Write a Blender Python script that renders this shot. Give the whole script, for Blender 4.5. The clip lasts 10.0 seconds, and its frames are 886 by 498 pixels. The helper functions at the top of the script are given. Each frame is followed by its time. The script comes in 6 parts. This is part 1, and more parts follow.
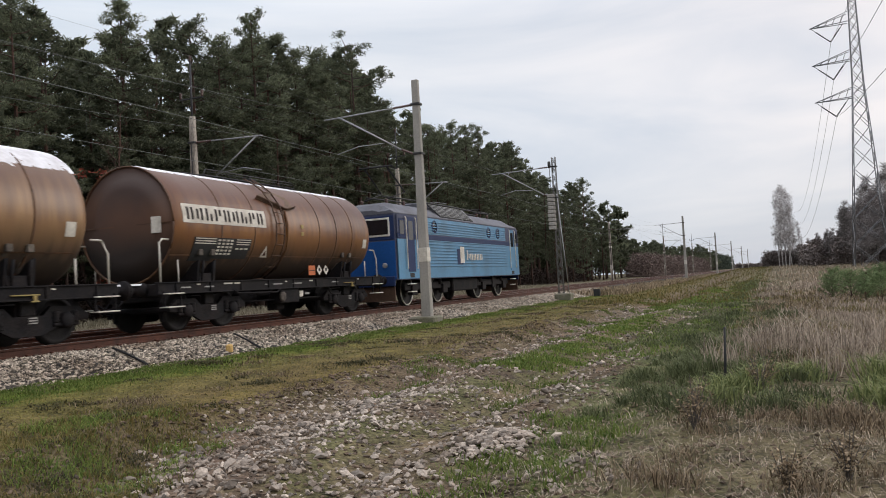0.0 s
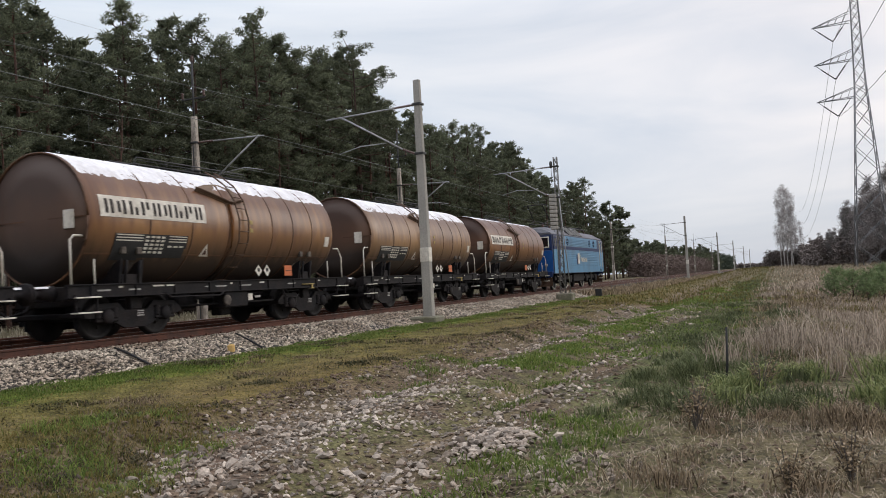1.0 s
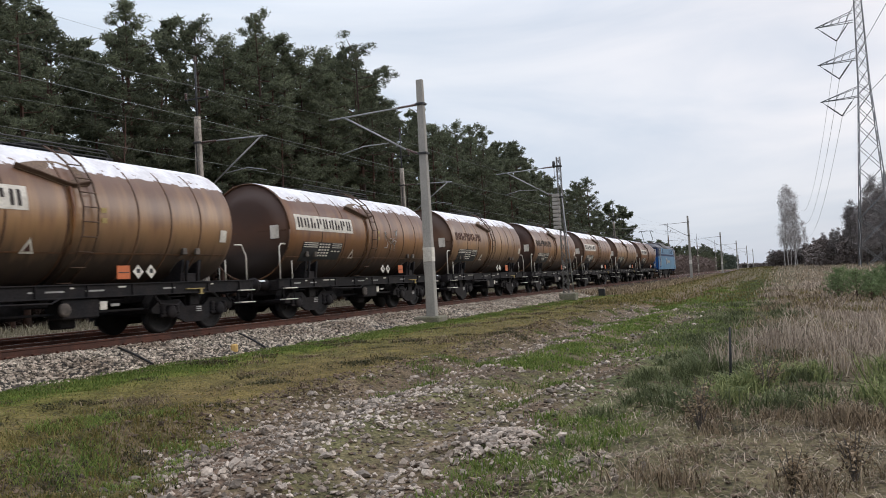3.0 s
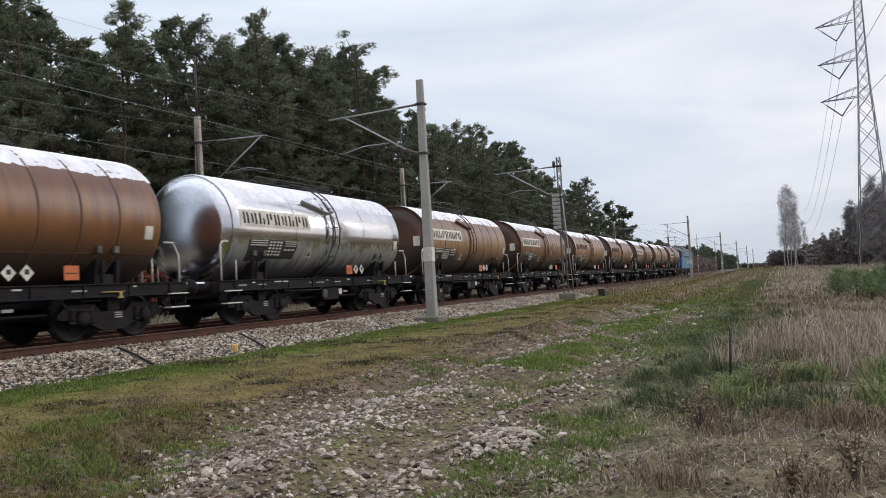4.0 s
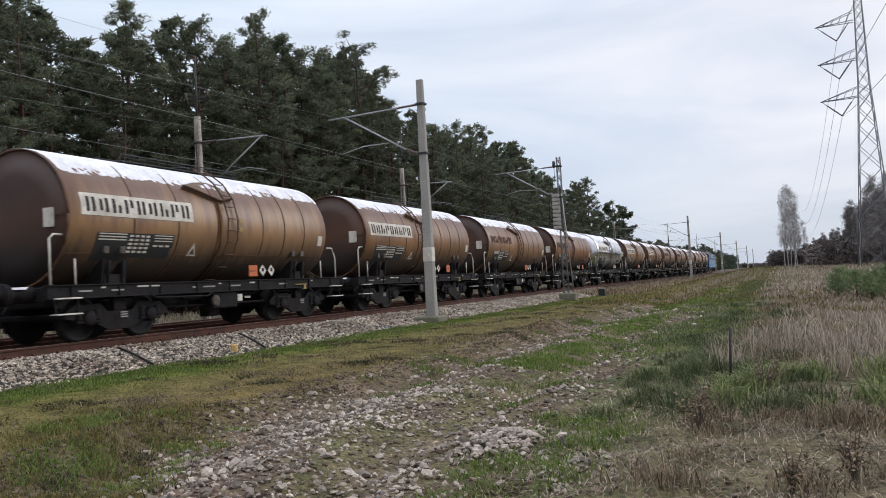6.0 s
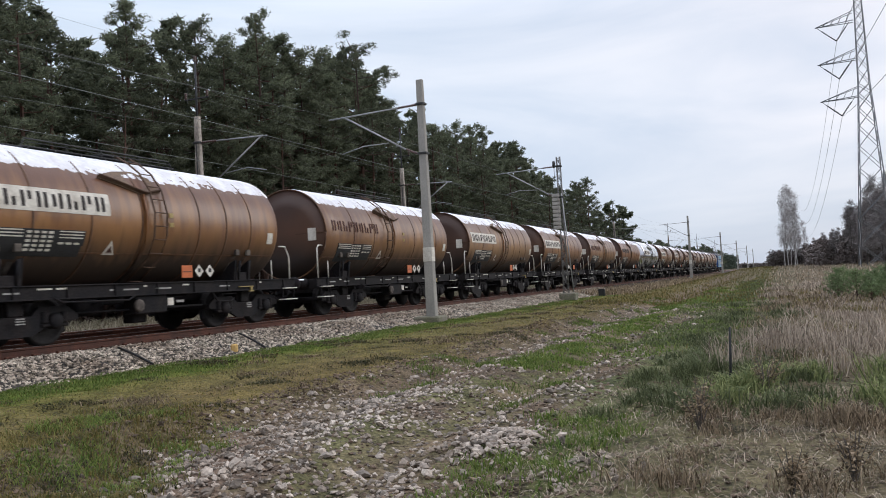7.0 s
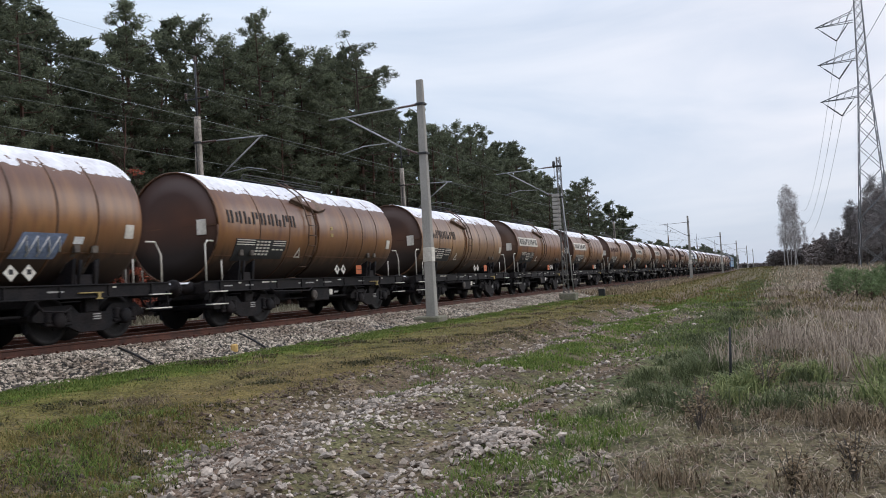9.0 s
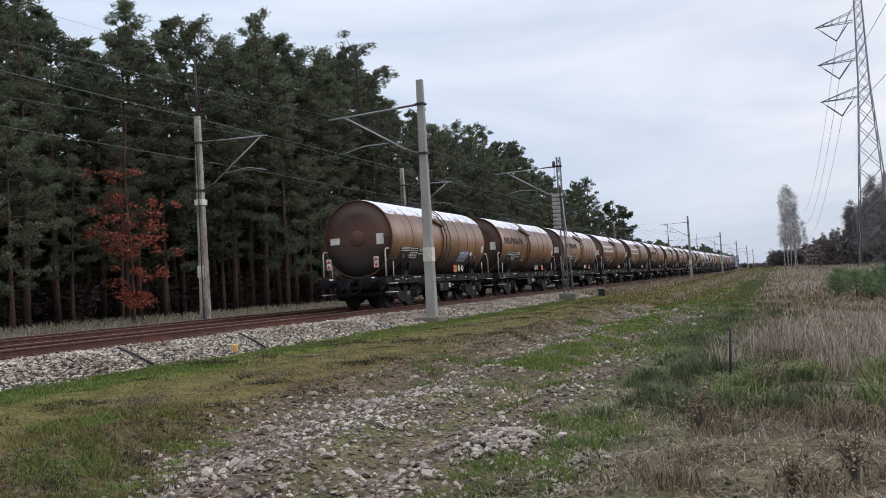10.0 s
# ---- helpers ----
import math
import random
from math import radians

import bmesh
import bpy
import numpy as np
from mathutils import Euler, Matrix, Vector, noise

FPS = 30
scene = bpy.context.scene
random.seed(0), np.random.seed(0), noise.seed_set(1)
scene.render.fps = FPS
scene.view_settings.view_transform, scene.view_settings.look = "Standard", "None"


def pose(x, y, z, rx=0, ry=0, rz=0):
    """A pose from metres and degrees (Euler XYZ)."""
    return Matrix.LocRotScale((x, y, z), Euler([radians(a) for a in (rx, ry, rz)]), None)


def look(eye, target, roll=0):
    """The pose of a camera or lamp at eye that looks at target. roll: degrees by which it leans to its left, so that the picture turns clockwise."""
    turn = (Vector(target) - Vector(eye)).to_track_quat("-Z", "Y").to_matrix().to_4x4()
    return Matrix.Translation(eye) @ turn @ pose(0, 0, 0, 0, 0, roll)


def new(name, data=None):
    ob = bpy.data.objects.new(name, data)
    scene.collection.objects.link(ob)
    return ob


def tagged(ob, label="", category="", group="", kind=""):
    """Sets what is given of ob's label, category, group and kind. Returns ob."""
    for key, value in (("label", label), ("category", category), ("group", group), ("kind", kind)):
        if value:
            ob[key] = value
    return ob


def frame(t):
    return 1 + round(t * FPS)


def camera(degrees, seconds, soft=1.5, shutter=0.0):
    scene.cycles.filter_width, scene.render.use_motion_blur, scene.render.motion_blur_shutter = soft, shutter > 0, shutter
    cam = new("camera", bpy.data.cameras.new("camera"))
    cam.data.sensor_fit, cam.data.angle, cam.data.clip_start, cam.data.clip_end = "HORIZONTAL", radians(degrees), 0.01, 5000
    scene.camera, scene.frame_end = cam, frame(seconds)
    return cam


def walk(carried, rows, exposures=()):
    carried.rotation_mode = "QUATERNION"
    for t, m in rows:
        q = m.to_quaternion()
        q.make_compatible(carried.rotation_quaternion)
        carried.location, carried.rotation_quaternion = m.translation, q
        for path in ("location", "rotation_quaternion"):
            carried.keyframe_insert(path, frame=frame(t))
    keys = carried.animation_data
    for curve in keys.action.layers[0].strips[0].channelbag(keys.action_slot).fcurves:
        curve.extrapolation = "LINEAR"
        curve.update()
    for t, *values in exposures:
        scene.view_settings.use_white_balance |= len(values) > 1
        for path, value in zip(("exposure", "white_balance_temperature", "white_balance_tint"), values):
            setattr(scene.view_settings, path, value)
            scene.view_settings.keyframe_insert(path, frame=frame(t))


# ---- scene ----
YAW, PITCH, LEAN = 22.75, 2.45, -3.2      # degrees: turned left of the line, tilted up, leaning
EYE = Vector((0.0, 0.0, 0.81))
cam = camera(57.4, 10.0, soft=0.95, shutter=0.08)


def aim(turn):
    """The camera's pose, turned to the right of its rest by so many degrees."""
    a, b = radians(YAW - turn), radians(PITCH)
    return look(EYE, EYE + Vector((-math.sin(a) * math.cos(b), math.cos(a) * math.cos(b), math.sin(b))) * 50, LEAN)


walk(cam, [(0.0, aim(0.33)), (0.5, aim(0.38)), (1.0, aim(0.21)), (1.5, aim(0.055)), (2.0, aim(0.045)), (2.5, aim(0.0)),
           (3.0, aim(0.0)), (10.0, aim(0.0))],
     exposures=[(0.0, -0.02, 6620, 12), (2.5, 0.0, 6420, 11.5), (4.5, 0.0, 6290, 11.5), (7.5, 0.03, 6130, 11.5), (10.0, -0.04, 6080, 11.5)])

# ---- light: an overcast winter sky ----
SUN_EL, SUN_AZ = 20.0, 40.0
world = bpy.data.worlds.new("sky")
scene.world = world
world.use_nodes = True
wn, wl = world.node_tree.nodes, world.node_tree.links
wn.clear()
w_out, w_bg = wn.new("ShaderNodeOutputWorld"), wn.new("ShaderNodeBackground")
w_sky = wn.new("ShaderNodeTexSky")
w_sky.sky_type, w_sky.sun_disc = "NISHITA", False
w_sky.sun_elevation, w_sky.sun_rotation = radians(SUN_EL), radians(SUN_AZ)
w_co, w_map, w_noise = wn.new("ShaderNodeTexCoord"), wn.new("ShaderNodeMapping"), wn.new("ShaderNodeTexNoise")
w_map.inputs["Scale"].default_value = (1.3, 1.3, 6.0)
w_map.inputs["Rotation"].default_value = (0.0, radians(8), 0.4)
w_noise.inputs["Scale"].default_value, w_noise.inputs["Detail"].default_value, w_noise.inputs["Distortion"].default_value = 1.7, 5.0, 0.6
w_ramp = wn.new("ShaderNodeValToRGB")
w_ramp.color_ramp.elements[0].position, w_ramp.color_ramp.elements[0].color = 0.30, (0.640, 0.695, 0.775, 1)
w_ramp.color_ramp.elements[1].position, w_ramp.color_ramp.elements[1].color = 0.66, (0.920, 0.903, 0.912, 1)
w_skygain, w_mix = wn.new("ShaderNodeMix"), wn.new("ShaderNodeMix")
w_skygain.data_type, w_skygain.blend_type = "RGBA", "MULTIPLY"
w_skygain.inputs["Factor"].default_value = 1.0
w_skygain.inputs["B"].default_value = (0.12, 0.12, 0.12, 1)
w_mix.data_type = "RGBA"
w_mix.inputs["Factor"].default_value = 0.88
wl.new(w_co.outputs["Generated"], w_map.inputs["Vector"])
wl.new(w_map.outputs["Vector"], w_noise.inputs["Vector"])
wl.new(w_noise.outputs["Fac"], w_ramp.inputs["Fac"])
wl.new(w_sky.outputs["Color"], w_skygain.inputs["A"])
wl.new(w_skygain.outputs["Result"], w_mix.inputs["A"])
wl.new(w_ramp.outputs["Color"], w_mix.inputs["B"])
w_sep, w_up, w_gain = wn.new("ShaderNodeSeparateXYZ"), wn.new("ShaderNodeMapRange"), wn.new("ShaderNodeMix")
w_up.inputs["From Min"].default_value, w_up.inputs["From Max"].default_value = 0.30, 0.95
w_up.inputs["To Min"].default_value, w_up.inputs["To Max"].default_value = 1.0, 2.3
w_gain.data_type, w_gain.blend_type = "RGBA", "MULTIPLY"
w_gain.inputs["Factor"].default_value = 1.0
wl.new(w_co.outputs["Generated"], w_sep.inputs["Vector"])
wl.new(w_sep.outputs["Z"], w_up.inputs["Value"])
wl.new(w_mix.outputs["Result"], w_gain.inputs["A"])
wl.new(w_up.outputs["Result"], w_gain.inputs["B"])
w_low, w_dull = wn.new("ShaderNodeMapRange"), wn.new("ShaderNodeMix")
w_low.inputs["From Min"].default_value, w_low.inputs["From Max"].default_value = 0.0, 0.20
w_dull.data_type, w_dull.blend_type = "RGBA", "MULTIPLY"
w_dull.inputs["B"].default_value = (0.70, 0.76, 0.84, 1)
w_low.inputs["To Min"].default_value, w_low.inputs["To Max"].default_value = 1.0, 0.0
wl.new(w_sep.outputs["Z"], w_low.inputs["Value"])
wl.new(w_low.outputs["Result"], w_dull.inputs["Factor"])
wl.new(w_gain.outputs["Result"], w_dull.inputs["A"])
w_side, w_tone, w_tint = wn.new("ShaderNodeMapRange"), wn.new("ShaderNodeMix"), wn.new("ShaderNodeMix")
w_side.inputs["From Min"].default_value, w_side.inputs["From Max"].default_value = -0.65, 0.10
w_tone.data_type, w_tint.data_type, w_tint.blend_type = "RGBA", "RGBA", "MULTIPLY"
w_tone.inputs["A"].default_value, w_tone.inputs["B"].default_value = (0.925, 1.0, 1.045, 1), (1.02, 0.997, 0.985, 1)
w_tint.inputs["Factor"].default_value = 1.0
wl.new(w_sep.outputs["X"], w_side.inputs["Value"]), wl.new(w_side.outputs["Result"], w_tone.inputs["Factor"])
wl.new(w_dull.outputs["Result"], w_tint.inputs["A"]), wl.new(w_tone.outputs["Result"], w_tint.inputs["B"])
wl.new(w_tint.outputs["Result"], w_bg.inputs["Color"])
w_bg.inputs["Strength"].default_value = 1.06
wl.new(w_bg.outputs["Background"], w_out.inputs["Surface"])
sun_data = bpy.data.lights.new("sun", "SUN")
sun_data.energy, sun_data.angle, sun_data.color = 0.8, radians(25), (1.0, 0.95, 0.88)
sun = new("sun", sun_data)
sun.matrix_world = look((0, 0, 60), Vector((0, 0, 60)) - Vector((math.sin(radians(SUN_AZ)) * math.cos(radians(SUN_EL)),
                        math.cos(radians(SUN_AZ)) * math.cos(radians(SUN_EL)), math.sin(radians(SUN_EL)))) * 10)


# ---- materials ----
def material(name, color, rough=0.8, metal=0.0, vary=0.25, scale=2.0, fine=30.0, bump=0.15, tint=None, island=0.0, thing=0.0, spec=0.4, stretch=(1, 1, 1), detail=6.0):
    """A surface with broad stains and fine grain: color goes towards tint where the broad noise says so."""
    m = bpy.data.materials.new(name)
    m.use_nodes = True
    n, l = m.node_tree.nodes, m.node_tree.links
    b = n["Principled BSDF"]
    b.inputs["Roughness"].default_value, b.inputs["Metallic"].default_value = rough, metal
    b.inputs["Specular IOR Level"].default_value = spec
    co, mp = n.new("ShaderNodeTexCoord"), n.new("ShaderNodeMapping")
    mp.inputs["Scale"].default_value = stretch
    l.new(co.outputs["Object"], mp.inputs["Vector"])
    broad, grain = n.new("ShaderNodeTexNoise"), n.new("ShaderNodeTexNoise")
    broad.inputs["Scale"].default_value, broad.inputs["Detail"].default_value = scale, detail
    grain.inputs["Scale"].default_value, grain.inputs["Detail"].default_value = fine, 4.0
    l.new(mp.outputs["Vector"], broad.inputs["Vector"])
    l.new(mp.outputs["Vector"], grain.inputs["Vector"])
    ramp = n.new("ShaderNodeValToRGB")
    ramp.color_ramp.elements[0].position, ramp.color_ramp.elements[1].position = 0.35, 0.68
    t = tint or tuple(c * (1 - vary) for c in color)
    ramp.color_ramp.elements[0].color, ramp.color_ramp.elements[1].color = (*color, 1), (*t, 1)
    l.new(broad.outputs["Fac"], ramp.inputs["Fac"])
    hsv = n.new("ShaderNodeHueSaturation")
    l.new(ramp.outputs["Color"], hsv.inputs["Color"])
    val = n.new("ShaderNodeMapRange")
    val.inputs["From Min"].default_value, val.inputs["From Max"].default_value = 0.3, 0.7
    val.inputs["To Min"].default_value, val.inputs["To Max"].default_value = 1 - vary, 1 + vary
    l.new(grain.outputs["Fac"], val.inputs["Value"])
    out = val.outputs["Result"]
    for amount, source in ((island, "island"), (thing, "thing")):
        if amount:
            node = n.new("ShaderNodeNewGeometry" if source == "island" else "ShaderNodeObjectInfo")
            r = n.new("ShaderNodeMapRange")
            r.inputs["To Min"].default_value, r.inputs["To Max"].default_value = 1 - amount, 1 + amount
            l.new(node.outputs["Random Per Island" if source == "island" else "Random"], r.inputs["Value"])
            mul = n.new("ShaderNodeMath")
            mul.operation = "MULTIPLY"
            l.new(out, mul.inputs[0]), l.new(r.outputs["Result"], mul.inputs[1])
            out = mul.outputs[0]
    l.new(out, hsv.inputs["Value"])
    l.new(hsv.outputs["Color"], b.inputs["Base Color"])
    if bump:
        bm_ = n.new("ShaderNodeBump")
        bm_.inputs["Strength"].default_value, bm_.inputs["Distance"].default_value = bump, 0.02
        l.new(grain.outputs["Fac"], bm_.inputs["Height"])
        l.new(bm_.outputs["Normal"], b.inputs["Normal"])
    return m


def leafy(name, a, b_, rough=0.75, thing=0.12, through_=0.25):
    """Leaves or needles: each clump takes its own colour between a and b_, and lets some light through."""
    m = bpy.data.materials.new(name)
    m.use_nodes = True
    n, l = m.node_tree.nodes, m.node_tree.links
    b = n["Principled BSDF"]
    b.inputs["Roughness"].default_value, b.inputs["Specular IOR Level"].default_value = rough, 0.25
    g, o = n.new("ShaderNodeNewGeometry"), n.new("ShaderNodeObjectInfo")
    mix = n.new("ShaderNodeMix")
    mix.data_type = "RGBA"
    mix.inputs["A"].default_value, mix.inputs["B"].default_value = (*a, 1), (*b_, 1)
    l.new(g.outputs["Random Per Island"], mix.inputs["Factor"])
    hsv, r = n.new("ShaderNodeHueSaturation"), n.new("ShaderNodeMapRange")
    r.inputs["To Min"].default_value, r.inputs["To Max"].default_value = 1 - thing * 2, 1 + thing * 2
    l.new(o.outputs["Random"], r.inputs["Value"])
    l.new(r.outputs["Result"], hsv.inputs["Value"])
    l.new(mix.outputs["Result"], hsv.inputs["Color"])
    l.new(hsv.outputs["Color"], b.inputs["Base Color"])
    tr, ms = n.new("ShaderNodeBsdfTranslucent"), n.new("ShaderNodeMixShader")
    l.new(hsv.outputs["Color"], tr.inputs["Color"])
    ms.inputs["Fac"].default_value = through_
    l.new(b.outputs["BSDF"], ms.inputs[1]), l.new(tr.outputs["BSDF"], ms.inputs[2])
    l.new(ms.outputs["Shader"], n["Material Output"].inputs["Surface"])
    return m


def tank_paint(name, color, rust, belly_color, metal=0.0, rough=0.55, lower=1.75):
    """Weathered tank skin: streaks run down the sides, the belly darkens below a wavering line."""
    m = bpy.data.materials.new(name)
    m.use_nodes = True
    n, l = m.node_tree.nodes, m.node_tree.links
    b = n["Principled BSDF"]
    b.inputs["Metallic"].default_value, b.inputs["Roughness"].default_value = metal, rough
    co, info = n.new("ShaderNodeTexCoord"), n.new("ShaderNodeObjectInfo")
    shift = n.new("ShaderNodeVectorMath")
    shift.operation = "MULTIPLY_ADD"
    shift.inputs[1].default_value = (1, 1, 1)
    cmb = n.new("ShaderNodeCombineXYZ")
    mul = n.new("ShaderNodeMath")
    mul.operation = "MULTIPLY"
    mul.inputs[1].default_value = 80.0
    l.new(info.outputs["Random"], mul.inputs[0]), l.new(mul.outputs[0], cmb.inputs["Y"])
    l.new(co.outputs["Object"], shift.inputs[0]), l.new(cmb.outputs["Vector"], shift.inputs[2])
    streak_map = n.new("ShaderNodeMapping")
    streak_map.inputs["Scale"].default_value = (0.25, 2.2, 0.25)
    l.new(shift.outputs["Vector"], streak_map.inputs["Vector"])
    streak, broad, fine = n.new("ShaderNodeTexNoise"), n.new("ShaderNodeTexNoise"), n.new("ShaderNodeTexNoise")
    streak.inputs["Scale"].default_value, streak.inputs["Detail"].default_value = 2.0, 7.0
    broad.inputs["Scale"].default_value, broad.inputs["Detail"].default_value = 0.45, 5.0
    fine.inputs["Scale"].default_value, fine.inputs["Detail"].default_value = 24.0, 4.0
    l.new(streak_map.outputs["Vector"], streak.inputs["Vector"])
    l.new(shift.outputs["Vector"], broad.inputs["Vector"]), l.new(shift.outputs["Vector"], fine.inputs["Vector"])
    r1, r2 = n.new("ShaderNodeValToRGB"), n.new("ShaderNodeMapRange")
    r1.color_ramp.elements[0].position, r1.color_ramp.elements[1].position = 0.40, 0.72
    r1.color_ramp.elements[0].color, r1.color_ramp.elements[1].color = (*color, 1), (*rust, 1)
    add = n.new("ShaderNodeMath")
    add.operation = "ADD"
    half = n.new("ShaderNodeMath")
    half.operation, half.inputs[1].default_value = "MULTIPLY", 0.5
    l.new(streak.outputs["Fac"], add.inputs[0]), l.new(broad.outputs["Fac"], add.inputs[1])
    l.new(add.outputs[0], half.inputs[0]), l.new(half.outputs[0], r1.inputs["Fac"])
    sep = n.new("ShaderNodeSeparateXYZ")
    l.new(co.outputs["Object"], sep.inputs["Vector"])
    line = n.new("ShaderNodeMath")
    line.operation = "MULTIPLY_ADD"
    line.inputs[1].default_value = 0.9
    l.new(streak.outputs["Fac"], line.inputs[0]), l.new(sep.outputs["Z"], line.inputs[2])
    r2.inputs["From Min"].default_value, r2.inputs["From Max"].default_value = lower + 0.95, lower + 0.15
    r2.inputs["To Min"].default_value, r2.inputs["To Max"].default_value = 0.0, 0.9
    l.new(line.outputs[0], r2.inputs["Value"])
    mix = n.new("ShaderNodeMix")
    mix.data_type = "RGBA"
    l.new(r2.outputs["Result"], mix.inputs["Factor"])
    hsv, vr = n.new("ShaderNodeHueSaturation"), n.new("ShaderNodeMapRange")
    vr.inputs["To Min"].default_value, vr.inputs["To Max"].default_value = 0.76, 1.08
    sat = n.new("ShaderNodeMapRange")
    sat.inputs["To Min"].default_value, sat.inputs["To Max"].default_value = 1.15, 0.92
    l.new(info.outputs["Random"], sat.inputs["Value"]), l.new(sat.outputs["Result"], hsv.inputs["Saturation"])
    l.new(info.outputs["Random"], vr.inputs["Value"]), l.new(vr.outputs["Result"], hsv.inputs["Value"])
    hue = n.new("ShaderNodeMapRange")
    hue.inputs["To Min"].default_value, hue.inputs["To Max"].default_value = 0.499, 0.512
    l.new(info.outputs["Random"], hue.inputs["Value"]), l.new(hue.outputs["Result"], hsv.inputs["Hue"])
    # Upper skin goes to the rust colour, which paints a highlight at mid-height.
    upper_dark, upper_mix, run = n.new("ShaderNodeMapRange"), n.new("ShaderNodeMix"), n.new("ShaderNodeMath")
    upper_mix.data_type = "RGBA"
    run.operation, run.inputs[1].default_value = "MULTIPLY_ADD", 1.6
    l.new(streak.outputs["Fac"], run.inputs[0]), l.new(sep.outputs["Z"], run.inputs[2])
    upper_dark.inputs["From Min"].default_value, upper_dark.inputs["From Max"].default_value = 3.15, 4.25
    upper_dark.inputs["To Max"].default_value = 0.0 if metal else 0.9
    l.new(run.outputs[0], upper_dark.inputs["Value"]), l.new(upper_dark.outputs["Result"], upper_mix.inputs["Factor"])
    l.new(r1.outputs["Color"], upper_mix.inputs["A"])
    upper_mix.inputs["B"].default_value = (*rust, 1)
    l.new(upper_mix.outputs["Result"], hsv.inputs["Color"])
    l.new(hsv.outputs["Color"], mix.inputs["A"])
    mix.inputs["B"].default_value = (*belly_color, 1)
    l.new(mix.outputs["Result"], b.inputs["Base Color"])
    rr = n.new("ShaderNodeMapRange")
    rr.inputs["To Min"].default_value, rr.inputs["To Max"].default_value = rough, 0.85
    l.new(r2.outputs["Result"], rr.inputs["Value"]), l.new(rr.outputs["Result"], b.inputs["Roughness"])
    if metal:
        mr = n.new("ShaderNodeMapRange")
        mr.inputs["To Min"].default_value, mr.inputs["To Max"].default_value = metal, 0.0
        l.new(r2.outputs["Result"], mr.inputs["Value"]), l.new(mr.outputs["Result"], b.inputs["Metallic"])
    bp = n.new("ShaderNodeBump")
    bp.inputs["Strength"].default_value, bp.inputs["Distance"].default_value = 0.0 if metal else 0.12, 0.02
    l.new(fine.outputs["Fac"], bp.inputs["Height"]), l.new(bp.outputs["Normal"], b.inputs["Normal"])
    return m


def ground_material():
    """Soil, turf and track gravel: bands follow the railway, broken up by noise."""
    m = bpy.data.materials.new("ground_soil_and_turf")
    m.use_nodes = True
    n, l = m.node_tree.nodes, m.node_tree.links
    b = n["Principled BSDF"]
    b.inputs["Roughness"].default_value, b.inputs["Specular IOR Level"].default_value = 0.95, 0.15
    g = n.new("ShaderNodeNewGeometry")
    noises = []
    for s, d in ((0.35, 6.0), (2.2, 6.0), (22.0, 5.0), (0.06, 4.0)):
        t = n.new("ShaderNodeTexNoise")
        t.inputs["Scale"].default_value, t.inputs["Detail"].default_value = s, d
        l.new(g.outputs["Position"], t.inputs["Vector"])
        noises.append(t.outputs["Fac"])
    sep = n.new("ShaderNodeSeparateXYZ")
    l.new(g.outputs["Position"], sep.inputs["Vector"])

    def math_(op, a, c, d=None):
        k = n.new("ShaderNodeMath")
        k.operation = op
        for i, v in enumerate((a, c, d)):
            if v is None:
                continue
            if isinstance(v, (int, float)):
                k.inputs[i].default_value = v
            else:
                l.new(v, k.inputs[i])
        return k.outputs[0]
    wob = math_("ADD", math_("MULTIPLY", math_("SUBTRACT", noises[0], 0.5), 4.5), math_("MULTIPLY", math_("SUBTRACT", noises[1], 0.5), 1.8))
    u = math_("DIVIDE", math_("ADD", math_("ADD", sep.outputs["X"], wob), 40.0), 60.0)
    band = n.new("ShaderNodeValToRGB")
    cr = band.color_ramp
    # The litter tone carries the shade under the pines in its colour.
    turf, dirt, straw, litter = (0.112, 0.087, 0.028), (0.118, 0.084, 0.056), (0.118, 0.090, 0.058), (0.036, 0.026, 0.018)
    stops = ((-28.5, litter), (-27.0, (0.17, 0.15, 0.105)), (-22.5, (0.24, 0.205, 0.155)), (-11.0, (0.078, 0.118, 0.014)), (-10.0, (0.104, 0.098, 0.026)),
             (-8.4, (0.110, 0.088, 0.033)), (-7.2, turf), (-6.4, (0.115, 0.09, 0.05)), (-5.8, dirt), (-4.4, (0.125, 0.092, 0.064)), (-3.9, (0.105, 0.098, 0.044)), (-2.9, dirt), (-2.2, (0.082, 0.088, 0.034)),
             (-1.2, (0.090, 0.080, 0.040)), (2.0, straw), (20, straw))
    while len(cr.elements) < len(stops):
        cr.elements.new(0.5)
    for e, (x, c) in zip(cr.elements, stops):
        e.position, e.color = (x + 40) / 60, (*c, 1)
    l.new(u, band.inputs["Fac"])
    hsv = n.new("ShaderNodeHueSaturation")
    far, farmix = n.new("ShaderNodeMapRange"), n.new("ShaderNodeMix")
    far.inputs["From Min"].default_value, far.inputs["From Max"].default_value = 60.0, 170.0
    farmix.data_type = "RGBA"
    farmix.inputs["B"].default_value = (0.105, 0.088, 0.050, 1)
    l.new(sep.outputs["Y"], far.inputs["Value"]), l.new(far.outputs["Result"], farmix.inputs["Factor"])
    l.new(band.outputs["Color"], farmix.inputs["A"])
    l.new(farmix.outputs["Result"], hsv.inputs["Color"])
    v = math_("ADD", math_("MULTIPLY", math_("SUBTRACT", noises[2], 0.5), 3.2), math_("MULTIPLY", math_("SUBTRACT", noises[1], 0.5), 2.4))
    v = math_("MAXIMUM", math_("ADD", v, 1.0), 0.22)
    l.new(v, hsv.inputs["Value"])
    hue = math_("ADD", 0.5, math_("MULTIPLY", math_("SUBTRACT", noises[0], 0.5), 0.12))
    l.new(hue, hsv.inputs["Hue"])
    l.new(hsv.outputs["Color"], b.inputs["Base Color"])
    bp = n.new("ShaderNodeBump")
